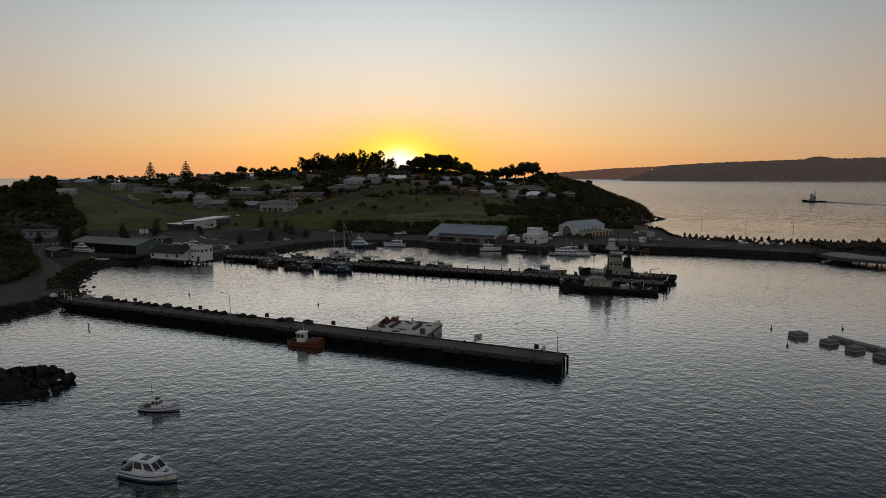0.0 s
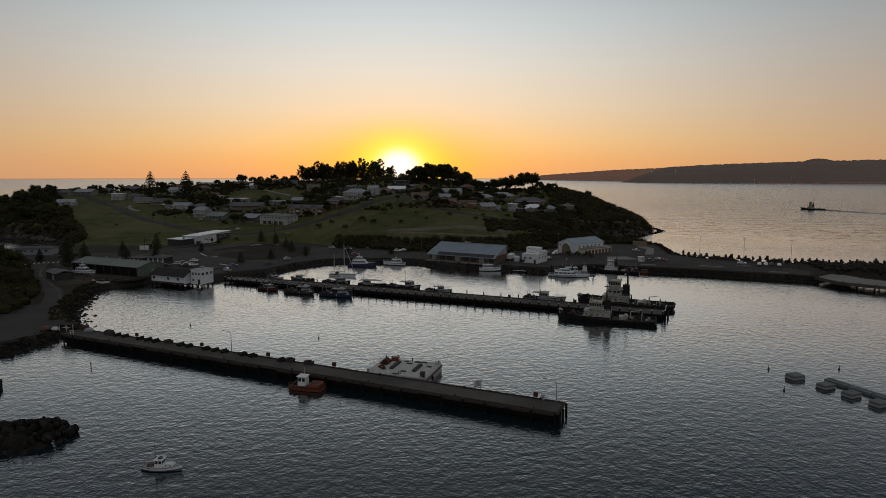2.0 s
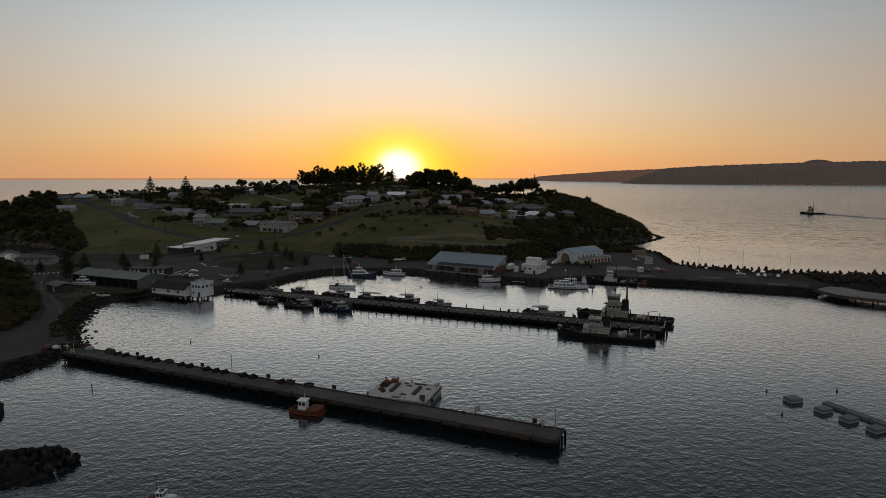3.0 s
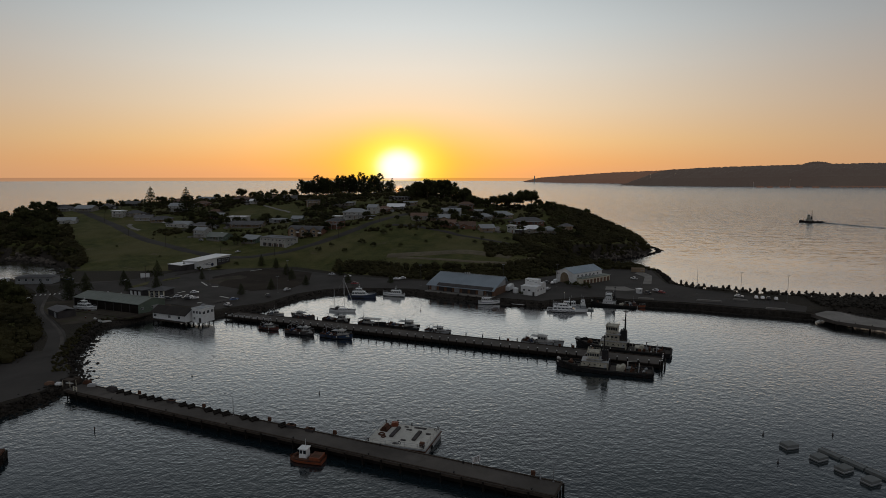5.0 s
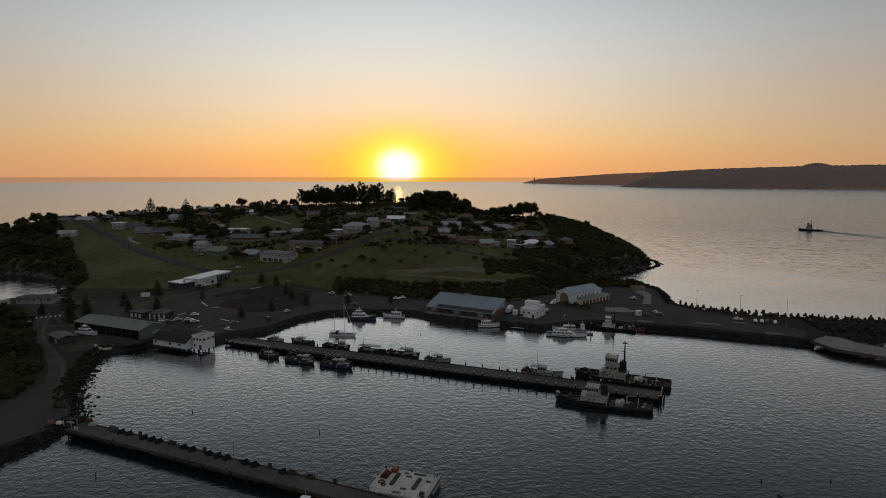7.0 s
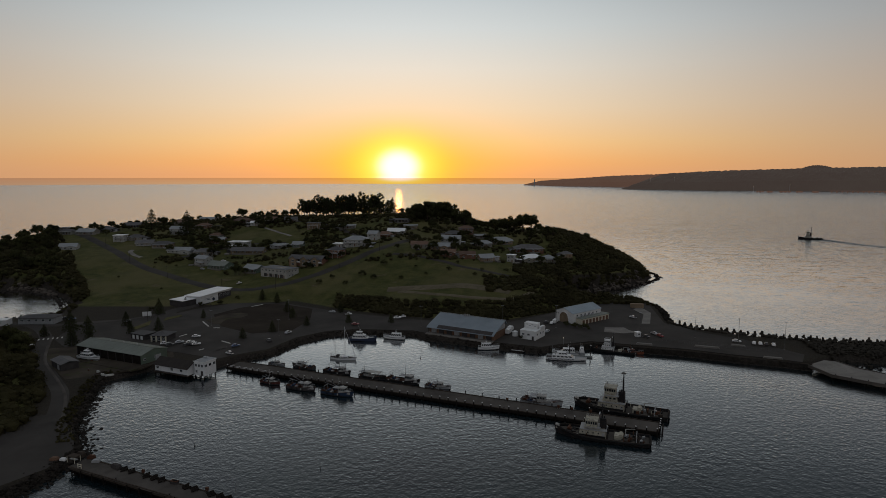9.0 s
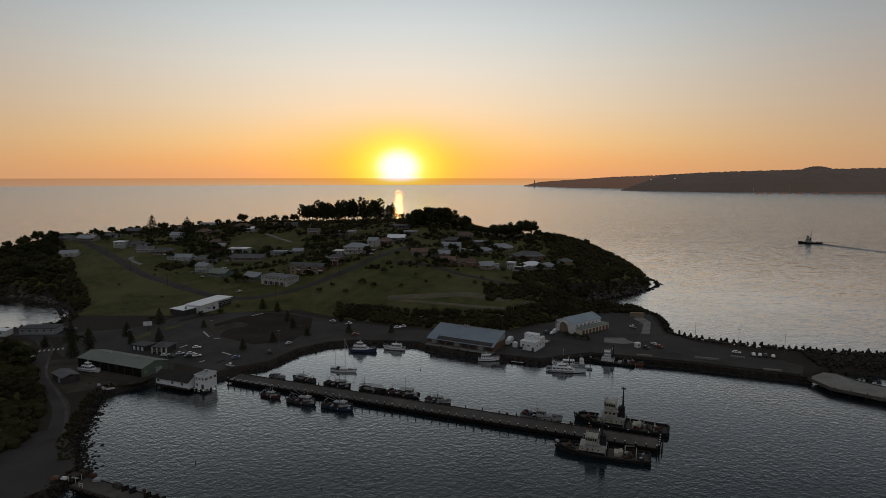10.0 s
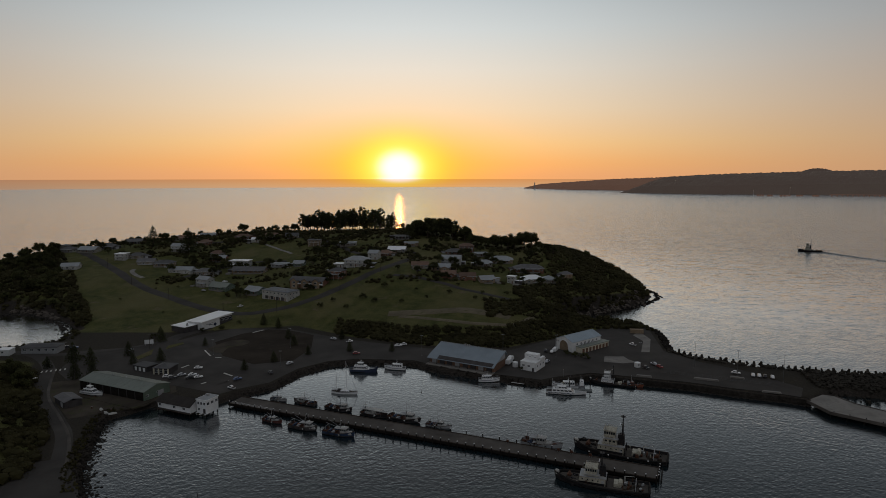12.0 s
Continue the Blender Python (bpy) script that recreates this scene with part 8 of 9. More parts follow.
# dense stand of tall pines on the ridge
pines = [tall_pine(k, 28 + 2 * k, 6.0, "tall dark pine in a dense ridge-top stand") for k in range(4)]
places = [(-170 + 104 * (k % 17) / 16 + trng.uniform(-3, 3), 742 + 8 * (k // 17) + trng.uniform(-4, 4), trng.uniform(0.66, 0.97) * (0.86 + 0.14 * math.sin(math.pi * (k % 17) / 16)), trng.uniform(0, 360)) for k in range(60)]
plant(pines, places)
# spreading old trees right of the sun and along the ridge
olds = [broad_tree(20 + k, 23, 9.0, "old spreading dark tree on the ridge", n=15, bare=0.26, flat=0.95) for k in range(3)]
plant(olds, [(-34, 660, 0.80, 0), (-26, 668, 0.95, 40), (-16, 660, 1.10, 80), (-6, 670, 1.14, 120), (2, 664, 1.22, 160), (11, 664, 1.0, 200), (24, 655, 0.98, 250), (-28, 678, 0.8, 300), (-12, 680, 0.9, 20), (30, 648, 0.6, 60)])
gums = [broad_tree(30 + k, 14, 6.5, "ragged coastal gum tree with an open crown", n=16, bare=0.24) for k in range(4)]
ridge = [(36, 634, 0.85, 0), (44, 628, 0.8, 30), (52, 622, 0.95, 70), (60, 616, 1.1, 100), (66, 610, 1.3, 150), (72, 606, 1.1, 200), (80, 602, 1.45, 250), (88, 600, 1.35, 300), (56, 634, 0.9, 20), (76, 618, 0.9, 90), (94, 596, 0.7, 40), (102, 590, 0.55, 80), (141, 592, 0.5, 20)]
plant(gums, ridge + [(-240, 733, 1.05, 0), (-180, 742, 0.9, 50), (-190, 738, 0.75, 90), (-206, 728, 0.6, 30), (-222, 735, 0.65, 60), (-255, 728, 0.55, 200), (-268, 730, 0.65, 220), (-300, 715, 0.7, 10), (-322, 700, 0.75, 70), (-345, 690, 0.6, 130),
                   (-360, 664, 0.7, 190), (-375, 655, 0.7, 260), (-398, 622, 0.95, 10), (-412, 620, 1.05, 60), (-404, 632, 0.8, 100), (-424, 618, 0.85, 150), (-438, 612, 0.75, 190), (-450, 600, 0.7, 240), (-392, 608, 0.8, 280), (-380, 596, 0.7, 310), (-415, 600, 0.8, 340)])
big = [broad_tree(34 + k, 12, 6.0, "large dark bushy tree above the shore", n=16, bare=0.12, flat=0.95) for k in range(3)]
dark = []
while len(dark) < 70:
    if len(dark) < 46:
        x, y = trng.uniform(-430, -255), trng.uniform(425, 590)
        good = x < -262 - 0.72 * (y - 430) and clear_of_homes(x, y, 15)
    else:
        y = trng.uniform(205, 312)
        x = trng.uniform(-275, -148)
        good = x < np.interp(y, [195, 215, 245, 290, 320], [-144, -147, -165, -200, -220]) - 3
    if good and ground_at(x, y) > 2:
        dark.append((x, y, trng.uniform(0.55, 1.0), trng.uniform(0, 360)))
plant(big, dark)
# garden trees among the houses
garden = [broad_tree(40 + k, 8, 3.8, "rounded dark garden tree between houses", n=12, bare=0.10) for k in range(4)]
spots = []
while len(spots) < 185:
    if len(spots) % 2:
        hx_, hy_ = trng.choice(HOMES)
        x, y = hx_ + trng.uniform(-15, 15), hy_ + trng.uniform(-13, 10)
    else:
        x, y = trng.uniform(-350, 110), trng.uniform(468, 735)
    if y > 468 and clear_of_homes(x, y, 9.0) and off_road(x, y, 9) and not (x < -215 and y < 545) and not (x < -255 and y < 590) and not (-270 < x < -175 and y < 500 + 0.25 * (x + 270)) and not (-75 < x < 60 and y < 478) and not (-215 < x < -150 and 585 < y < 655):
        spots.append((x, y, trng.uniform(0.6, 1.35), trng.uniform(0, 360)))
plant(garden, spots)
# norfolk pines round the harbour and two great ones on the hill
norfolks = [norfolk_pine(50 + k, 11, 3.7, "dark norfolk pine with layered branches") for k in range(3)]
plant(norfolks, [(-314, 660, 2.00, 0), (-262, 627, 2.30, 40), (-62, 765, 2.50, 0), (-205, 330, 1.08, 70), (-193, 326, 0.92, 100), (-181, 343, 0.79, 10), (-176, 373, 0.92, 50), (-188, 303, 0.91, 20), (-181.5, 307, 0.79, 220), (-158, 333, 0.72, 140), (-170.5, 327, 0.63, 300), (-145, 364, 0.50, 80),
                 (-106, 317, 0.56, 120), (-94, 331, 0.59, 10), (-91, 365, 0.63, 30), (-98, 380, 0.67, 60), (-64, 379, 0.63, 90), (-78, 345, 0.54, 150), (-55, 352, 0.56, 170), (-30, 352, 0.50, 20), (-124, 415, 0.72, 40), (-112, 408, 0.67, 75), (-213, 320, 0.63, 0), (-170, 398, 0.54, 200)])
round_bush = [broad_tree(60 + k, 3.6, 2.4, "low dark rounded bush", "bush", 0.05, 8, "bush", 0.9) for k in range(3)]
plant(round_bush, [(-186, 384, 0.9, 0), (-160, 398, 1.0, 30), (-149, 404, 0.9, 50), (-142, 417, 0.8, 80), (72, 345, 1.0, 10), (76, 340, 1.1, 60), (80.5, 337, 1.25, 90), (42, 317.5, 0.7, 20), (-150, 404, 0.7, 200), (-205, 338, 0.8, 0), (-218, 326, 0.9, 0),
                   (-30, 440, 0.9, 0), (-12, 446, 0.7, 50), (5, 452, 1.0, 20), (-45, 470, 1.4, 70), (-60, 452, 1.3, 110), (-50, 443, 1.2, 170), (24, 440, 0.9, 30), (38, 432, 1.1, 60), (-90, 440, 1.2, 100), (-82, 450, 1.0, 140), (-70, 436, 1.0, 180),
                   (12, 470, 0.7, 60), (-20, 462, 0.6, 80), (30, 452, 0.8, 0), (48, 452, 1.0, 40), (-238, 500, 0.5, 0), (-252, 470, 0.5, 30), (-222, 505, 0.6, 60), (-205, 440, 0.5, 90)], 0.1)


def scrub(name, count, inside, low, high, seed, label, x0, x1, y0, y1, per=22.0):
    """A thicket of low bushes over part of the land."""
    rng = np.random.RandomState(seed)
    xs, ys = rng.uniform(x0, x1, count * 6), rng.uniform(y0, y1, count * 6)
    zs = land_height(xs, ys)
    keep = np.array([bool(z > 1.6 and inside(x, y)) for x, y, z in zip(xs, ys, zs)])
    xs, ys, zs = xs[keep][:count], ys[keep][:count], zs[keep][:count]
    r = rng.uniform(low, high, len(xs)) * (1 + 0.35 * wobble(xs, ys, 11))
    data = leaf_mass(name, [(x, y, z + 0.35 * q, q) for x, y, z, q in zip(xs, ys, zs, r)], per, 0.36, SCRUB, seed, 0.7)
    tagged(new(name, data), label, "scrub", kind="stuff")


foot_line = lambda x: np.interp(x, [-300, -180, -100, -60, -10, 40, 110, 130], [390, 392, 412, 383, 362, 358, 405, 425])
scrub("headland_scrub", 2600, lambda x, y: (x > 92 + 0.06 * (y - 480) or (x > 55 and y < 478 and y > foot_line(x) + 12) or (x > 30 and y < 440 and y > foot_line(x) + 45)) and clear_of_homes(x, y, 9) and not (96 < x < 172 and 0 < shore_distance(np.array([x]), np.array([y]))[0] < 6 and y < 520), 1.5, 3.0, 1, "dense dark coastal scrub covering the headland slope", 28, 196, 405, 690)
scrub("ridge_scrub", 1300, lambda x, y: y > 640 + 0.12 * abs(x + 120) and clear_of_homes(x, y, 9) and (y > 690 or (x * 7 + y * 3) % 11 < 5), 1.8, 4.2, 9, "dark hedges and bushes along the ridge", -400, 90, 640, 775)
scrub("bank_scrub", 900, lambda x, y: foot_line(x) + 2 < y < foot_line(x) + 27, 1.4, 2.9, 2, "dark belt of bushes along the foot of the bank", -72, 96, 358, 432)
scrub("cove_scrub", 1500, lambda x, y: x < -252 - 0.72 * (y - 430) and clear_of_homes(x, y, 10.5), 1.8, 3.4, 3, "dark thicket on the small headland by the cove", -478, -246, 412, 650)
scrub("road_scrub", 1900, lambda x, y: x < np.interp(y, [195, 215, 245, 290, 320], [-144, -147, -165, -200, -220]), 1.8, 3.4, 4, "dark thicket on the slope above the shore road", -320, -145, 192, 318)
scrub("garden_scrub", 2300, lambda x, y: clear_of_homes(x, y, 8.0) and off_road(x, y, 11) and (x > -250 or y > 600) and (wobble(np.array([x]), np.array([y]), 17)[0] > -0.12) and not (-270 < x < -175 and y < 505 + 0.25 * (x + 270)) and not (-215 < x < -150 and 585 < y < 655), 0.9, 2.5, 10, "hedges and shrubs between the houses", -330, 95, 478, 700)
scrub("spit_scrub", 420, lambda x, y: 0 < shore_distance(np.array([x]), np.array([y]))[0] < 8 and (y > 395 or x < -230), 0.9, 1.8, 5, "low bushes along the rocky edge", -300, 150, 340, 440)
scrub("shore_scrub", 260, lambda x, y: 2.5 < shore_distance(np.array([x]), np.array([y]))[0] < 7 and x > -150, 0.35, 0.8, 6, "rough grass tussocks above the rocks", -150, -112, 190, 262)

# ---- rocks and armour ----
ROCKS = []
for k in range(6):
    v_, f_ = ico(1.0, 90 + k, 0.62)
    data = bpy.data.meshes.new("rock")
    data.from_pydata(v_.tolist(), [], f_)
    data.materials.append(ROCK)
    ROCKS.append(data)


def rock_pile(name, label, places, mat=ROCK):
    """Many joined rocks; places: x, y, z, size."""
    rng = np.random.RandomState(len(places))
    verts, faces, count = [], [], 0
    for i, (x, y, z, s) in enumerate(places):
        cv, cf = CORES[i % 5]
        a = rng.rand() * math.tau
        turned = np.column_stack([cv[:, 0] * math.cos(a) - cv[:, 1] * math.sin(a), cv[:, 0] * math.sin(a) + cv[:, 1] * math.cos(a), cv[:, 2]])
        verts.append(turned * s * (0.7 + 0.6 * rng.rand(3)) + (x, y, z))
        faces += [tuple(q + count for q in f) for f in cf]
        count += len(cv)
    data = bpy.data.meshes.new(name)
    data.from_pydata(np.concatenate(verts).tolist(), [], faces)
    data.materials.append(mat)
    return tagged(new(name, data), label, "rocks", kind="stuff")


# the short rubble groyne: each boulder its own piece
groyne = thing("rock_groyne", -70.5, 109.0, 0, 193, "short rubble groyne of dark boulders in the water", "groyne")
grng = random.Random(5)
for k in range(290):
    u, v = grng.random() ** 0.9 * 34, grng.gauss(0, 1)
    half = 6.6 - 4.4 * max(0, 1 - u / 5)
    v = max(-1.6, min(1.6, v)) * half / 1.6
    top = 3.1 * (1 - (abs(v) / (half + 0.4)) ** 1.5) * min(1, 0.35 + u / 5)
    rock = part("boulder", ROCKS[k % 6], None, groyne)
    size = grng.uniform(0.65, 1.25)
    rock.location = (u - 1.5, v, max(-0.3, top - size * 0.5))
    rock.rotation_euler, rock.scale = (grng.random() * 3, grng.random() * 3, grng.random() * 6), (size, size * grng.uniform(0.7, 1), size * grng.uniform(0.6, 0.9))
tagged(part("core", box(B(), 16.2, 0, -1.5, 35, 13, 3.5, 0, 0.62), ROCK, groyne))

# rock revetments along the shores
srng = np.random.RandomState(8)


def shore_rocks(name, label, line, per_metre, size, spread, mat=ROCK, lift=0.0):
    out = []
    for (ax, ay), (bx, by) in zip(line, line[1:]):
        n = int(math.hypot(bx - ax, by - ay) * per_metre)
        for _ in range(n):
            t, off = srng.rand(), srng.normal() * spread
            nx, ny = -(by - ay), bx - ax
            q = math.hypot(nx, ny)
            x, y = ax + (bx - ax) * t + nx / q * off, ay + (by - ay) * t + ny / q * off
            out.append((x, y, max(-0.2, ground_at(x, y)) + lift * srng.rand(), size * (0.6 + 0.8 * srng.rand())))
    return rock_pile(name, label, out, mat)


shore_rocks("shore_rocks", "dark rocks along the harbour shore road", HARBOUR_SHORE[2:10], 10.0, 0.5, 1.6)
shore_rocks("slip_rocks", "scattered dark rocks beside the slipway", HARBOUR_SHORE[9:12], 1.2, 0.5, 1.5)
shore_rocks("basin_rocks", "dark rock wall round the fishing basin", HARBOUR_SHORE[12:21], 7.0, 0.5, 1.1)
shore_rocks("headland_rocks", "wave-cut rocks at the foot of the headland", SEA_SHORE[12:22], 1.6, 1.0, 0.9)
shore_rocks("quay_rubble", "dark rubble along the foot of the quay", [(x - 0.4, y - 1.2) for x, y in quay_line], 6.0, 0.55, 0.5)
shore_rocks("spit_rocks", "rock wall round the reclaimed spit", SEA_SHORE[7:13], 5.0, 0.9, 1.3, lift=0.6)
shore_rocks("cove_rocks", "rocks along the edge of the small cove", COVE_SHORE[:7], 2.0, 0.9, 2.0)

CLIFF = material("weathered_pale_cliff", (0.085, 0.070, 0.058), 0.92, coarse=0.3, fine=1.5, vary=0.4, bump=0.8, depth=0.2, stain=(0.06, 0.05, 0.04), stain_amount=0.7)
shore_rocks("cliff_outcrop", "pale weathered cliff rock at the foot of the headland", [(104, 452), (124, 468), (146, 482), (166, 502)], 1.6, 1.2, 3.0, CLIFF, 2.0)
shore_rocks("cove_cliff", "pale weathered rock bank above the small cove", [(-335, 467), (-309, 463), (-284, 442)], 1.6, 1.2, 1.6, CLIFF, 1.2)

# interlocking concrete armour on the seaward side of the breakwater
armour = tagged(new("breakwater_armour"), "dark concrete armour units along the breakwater", "armour units", kind="structure")


def armour_unit():
    bm = B()
    box(bm, 0, 0, -0.4, 1.1, 2.6, 1.0, 0, 0.8)
    box(bm, 0, 0, 0.3, 1.3, 1.0, 1.6, 0, 0.7)
    return mesh_of("armour_unit", bm, SHELLROCK)


unit = armour_unit()
crest = [(137, 349), (146, 337.5), (162, 326.5), (187, 316.5), (232, 304.5), (330, 272)]
for (ax, ay), (bx, by) in zip(crest, crest[1:]):
    n = int(math.hypot(bx - ax, by - ay) / 3.1)
    for k in range(n):
        t = (k + 0.5) / n
        x, y = ax + (bx - ax) * t, ay + (by - ay) * t
        ob = part("armour_unit", unit, None, armour)
        ob.location = (x + srng.normal() * 0.3, y + srng.normal() * 0.3, 3.1 + 0.25 * srng.normal())
        ob.rotation_euler = (srng.normal() * 0.2, srng.normal() * 0.2, srng.rand() * 6)
        s = 0.75 + 0.35 * srng.rand()
        ob.scale = (s, s, s)
        for j in range(3 if x > 186 else 1):
            ob = part("armour_unit", unit, None, armour)
            ob.location = (x + srng.normal() * 0.8 + 0.5, y - (2.8 + 3.2 * j if x > 186 else -2.6) + srng.normal() * 0.6, (3.3 if x > 186 else 1.6) + 0.6 * srng.normal() - 0.5 * j)
            ob.rotation_euler = tuple(srng.rand(3) * 6)
            ob.scale = (s * 1.05,) * 3
shore_rocks("breakwater_rubble", "dark rubble and armour of the breakwater arm", [(186, 300), (232, 290), (325, 262)], 20.0, 0.85, 7.0, SHELLROCK, 1.4)
shore_rocks("breakwater_sea_rubble", "dark armour rubble on the seaward slope", SEA_SHORE[3:9], 5.0, 1.2, 1.6, SHELLROCK, 0.6)


# ---- lamp posts and poles ----
def mast_lamp(x, y, height, z=None):
    post = thing("light_mast", x, y, APRON if z is None else z, 0, "tall slim steel light mast", "lamp post", "light masts")
    part("pole", rod(B(), (0, 0, 0), (0, 0, height), 0.11, 0.06, 8), DULL_STEEL, post)
    part("lantern", box(box(B(), 0.45, 0, height - 0.1, 0.7, 0.3, 0.16, 0, 0.9), -0.45, 0, height - 0.1, 0.7, 0.3, 0.16, 0, 0.9), GREY_PAINT, post)
    part("base", box(B(), 0, 0, 0, 0.6, 0.6, 0.25, 0, 0.9), CONCRETE, post)


for x, y, h in ((135.7, 319.5, 14), (152.2, 305.6, 14), (171.1, 296.8, 14), (205, 272, 9), (228, 264, 9), (65, 340, 13), (-12, 343, 12), (-88, 322, 9), (-92, 360, 12), (-133, 345, 9), (35, 345, 12), (110, 331, 11)):
    mast_lamp(x, y, h, 2.5 if x > 190 else None)


def power_pole(x, y):
    z = ground_at(x, y)
    post = thing("power_pole", x, y, z, -30, "timber power pole with a cross arm", "power pole", "power poles")
    part("pole", rod(B(), (0, 0, -0.5), (0, 0, 9.5), 0.16, 0.11, 7), OLD_TIMBER, post)
    part("cross_arm", box(B(), 0, 0, 8.9, 2.2, 0.12, 0.14), OLD_TIMBER, post)
    for k in (-0.9, 0, 0.9):
        part("insulator", rod(B(), (k, 0, 9.04), (k, 0, 9.25), 0.05, 0.04, 6), GREY_PAINT, post)


for x, y in ((-175, 356), (-214, 470), (-158, 432), (-120, 434), (-80, 470), (-52, 505), (-30, 548), (-262, 508), (-310, 560), (-38, 640), (60, 470)):
    power_pole(x, y)
lit = thing("quay_light", 62.5, 306, APRON, 0, "lit lamp on a short post by the quay", "lamp")
part("post", rod(B(), (0, 0, 0), (0, 0, 3.4), 0.07, 0.05, 7), STEEL, lit)
part("bulb", box(B(), 0, 0, 3.4, 0.18, 0.18, 0.16, 0, 0.8), LAMP_GLOW, lit)


# ---- cars ----
def car(paint, label, tray=False):
    ob = thing("car", 0, 0, 0, 0, label, "car", "parked cars")
    bm = box(B(), 0, 0, 0.32, 4.4, 1.78, 0.55, 0, 0.97, 0.12)
    part("body", bm, paint, ob)
    if tray:
        top = part("cab", cabin(B(), 0.35, 1.7, 1.6, 0.85, 0.72, 0.55, 0.15, 0.14), paint, ob)
        glazing(top, 0.35, 1.7, 1.6, 0.85, 0.72, 0.55, 0.15, 0.14, 1, lo=0.15, hi=0.85)
        part("tray", box(B(), -1.35, 0, 0.85, 1.6, 1.6, 0.1), DARK_WALL, ob)
    else:
        top = part("cabin", cabin(B(), -0.3, 2.7, 1.6, 0.85, 0.62, 0.75, 0.5, 0.16), paint, ob)
        glazing(top, -0.3, 2.7, 1.6, 0.85, 0.62, 0.75, 0.5, 0.16, 2, lo=0.12, hi=0.88)
    for wx in (-1.4, 1.4):
        for wy in (-0.82, 0.82):
            wheel = part("wheel", rod(B(), (wx, wy - 0.1, 0.33), (wx, wy + 0.1, 0.33), 0.33, 0.33, 12), RUBBER, ob)
            part("rim", rod(B(), (wx, wy - 0.12 * (1 if wy < 0 else -1), 0.33), (wx, wy - 0.09 * (1 if wy < 0 else -1), 0.33), 0.2, 0.2, 10), STEEL, wheel)
    for wy in (-0.6, 0.6):
        part("headlight", box(B(), 2.17, wy, 0.62, 0.06, 0.34, 0.14), GLASS, ob)
        part("tail_light", box(B(), -2.17, wy, 0.66, 0.06, 0.3, 0.14), RED, ob)
    return ob


models = [car(CAR_PAINTS[0], "white car parked on asphalt"), car(CAR_PAINTS[1], "silver hatchback car parked outdoors"), car(CAR_PAINTS[2], "black car parked on asphalt"), car(CAR_PAINTS[0], "white utility truck with a dark tray", True), car(CAR_PAINTS[3], "dark red car parked outdoors"), car(CAR_PAINTS[4], "dark blue car parked outdoors")]
used = set()
for kind_no, x, y, turn in ((0, -141.5, 304, 20), (2, -138, 302, 25), (1, -135, 306.5, 30), (0, -129.5, 306.5, 30), (2, -129, 302.5, 200), (0, -125, 303, 25), (0, -131, 318, 10), (3, -102.5, 287, 150), (1, -69, 377, 160), (0, -27, 361, 10), (0, -24, 363.5, 190),
                            (2, -90, 310, 120), (1, -84, 326, 60), (0, 64, 348, 70), (2, 61, 350, 60), (2, 109.1, 318, -60), (4, 117, 319.5, -70), (1, 115.6, 324.5, 110), (0, 153.1, 309, -25), (0, 160.3, 305.5, 65), (0, 163.0, 304.4, 65), (2, 165.5, 303.6, 65), (0, 168.6, 302.2, 65),
                            (3, 116, 363, 130), (1, -185, 352, 80), (2, -225, 358, 10), (0, -230, 359.5, 5), (5, -221, 357.5, 15), (0, -240, 360, 12), (3, -152, 451, 60), (0, -150, 484, 60), (1, -196, 494, -30), (0, -187, 518, 20), (2, -205, 530, 60), (0, -258, 566, 20),
                            (5, -215, 535, 10), (0, -98, 518, 50), (1, -60, 516, 60), (2, -20, 500, 0), (3, -58, 371, 15), (1, 58, 329, 60), (5, -104, 300, 40), (4, -50, 345, 10), (0, -206, 299, 115)):
    m = pose(x, y, max(ground_at(x, y), 2.9) + (0.1 if y < 440 else 0.38), 0, 0, turn)
    base = models[kind_no]
    if base in used:
        copy_thing(base, m)
    else:
        used.add(base)
        base.matrix_basis = m
van_ = thing("delivery_van", 66.5, 351.5, APRON + 0.07, 62, "white delivery van by the arched door", "van")
part("body", box(B(), -0.4, 0, 0.4, 4.6, 2.0, 2.0, 0, 0.95, 0.12), WHITE, van_)
part("bonnet", box(B(), 2.3, 0, 0.4, 1.2, 1.9, 1.0, 0, 0.92, 0.1), WHITE, van_)
part("windscreen", box(B(), 1.92, 0, 1.35, 0.12, 1.6, 0.75), GLASS, van_)
for wx in (-1.6, 1.9):
    for wy in (-0.9, 0.9):
        part("wheel", rod(B(), (wx, wy - 0.12, 0.38), (wx, wy + 0.12, 0.38), 0.38, 0.38, 12), RUBBER, van_)

# ---- floating pontoons, buoys and small harbour things ----
def pontoon_block(x, y, turn, w, d, h, group):
    ob = thing("pontoon_block", x, y, 0, turn, "grey concrete pontoon block floating low", "pontoon", group)
    part("float", box(B(), 0, 0, -0.6, w, d, h + 0.6, 0, 0.98, 0.06), PONTOON, ob)
    part("lid", box(B(), 0, 0, h, w * 0.96, d * 0.96, 0.05), PONTOON, ob)
    part("bumper", box(B(), 0, 0, 0.25, w + 0.12, d + 0.12, 0.18), GREY_PAINT, ob)


pontoon_block(83.9, 140.6, 14, 3.4, 2.6, 1.05, "pontoon blocks")
for k in range(5):
    pontoon_block(87.2 + k * 2.25, 134.2 - k * 5.4, 22, 3.3, 2.4, 0.98, "pontoon blocks")
walk_ = thing("pontoon_walkway", 90.4, 139.0, 0, -67.5, "long grey floating pontoon walkway", "pontoon")
for k in range(6):
    part("segment", box(B(), 2.6 + k * 5.5, 0, -0.5, 5.3, 1.7, 1.15, 0, 0.98, 0.05), PONTOON, walk_)
part("service_pipe", rod(B(), (0, 0.7, 0.75), (33, 0.7, 0.75), 0.07, 0.07, 6), GREY_PAINT, walk_)


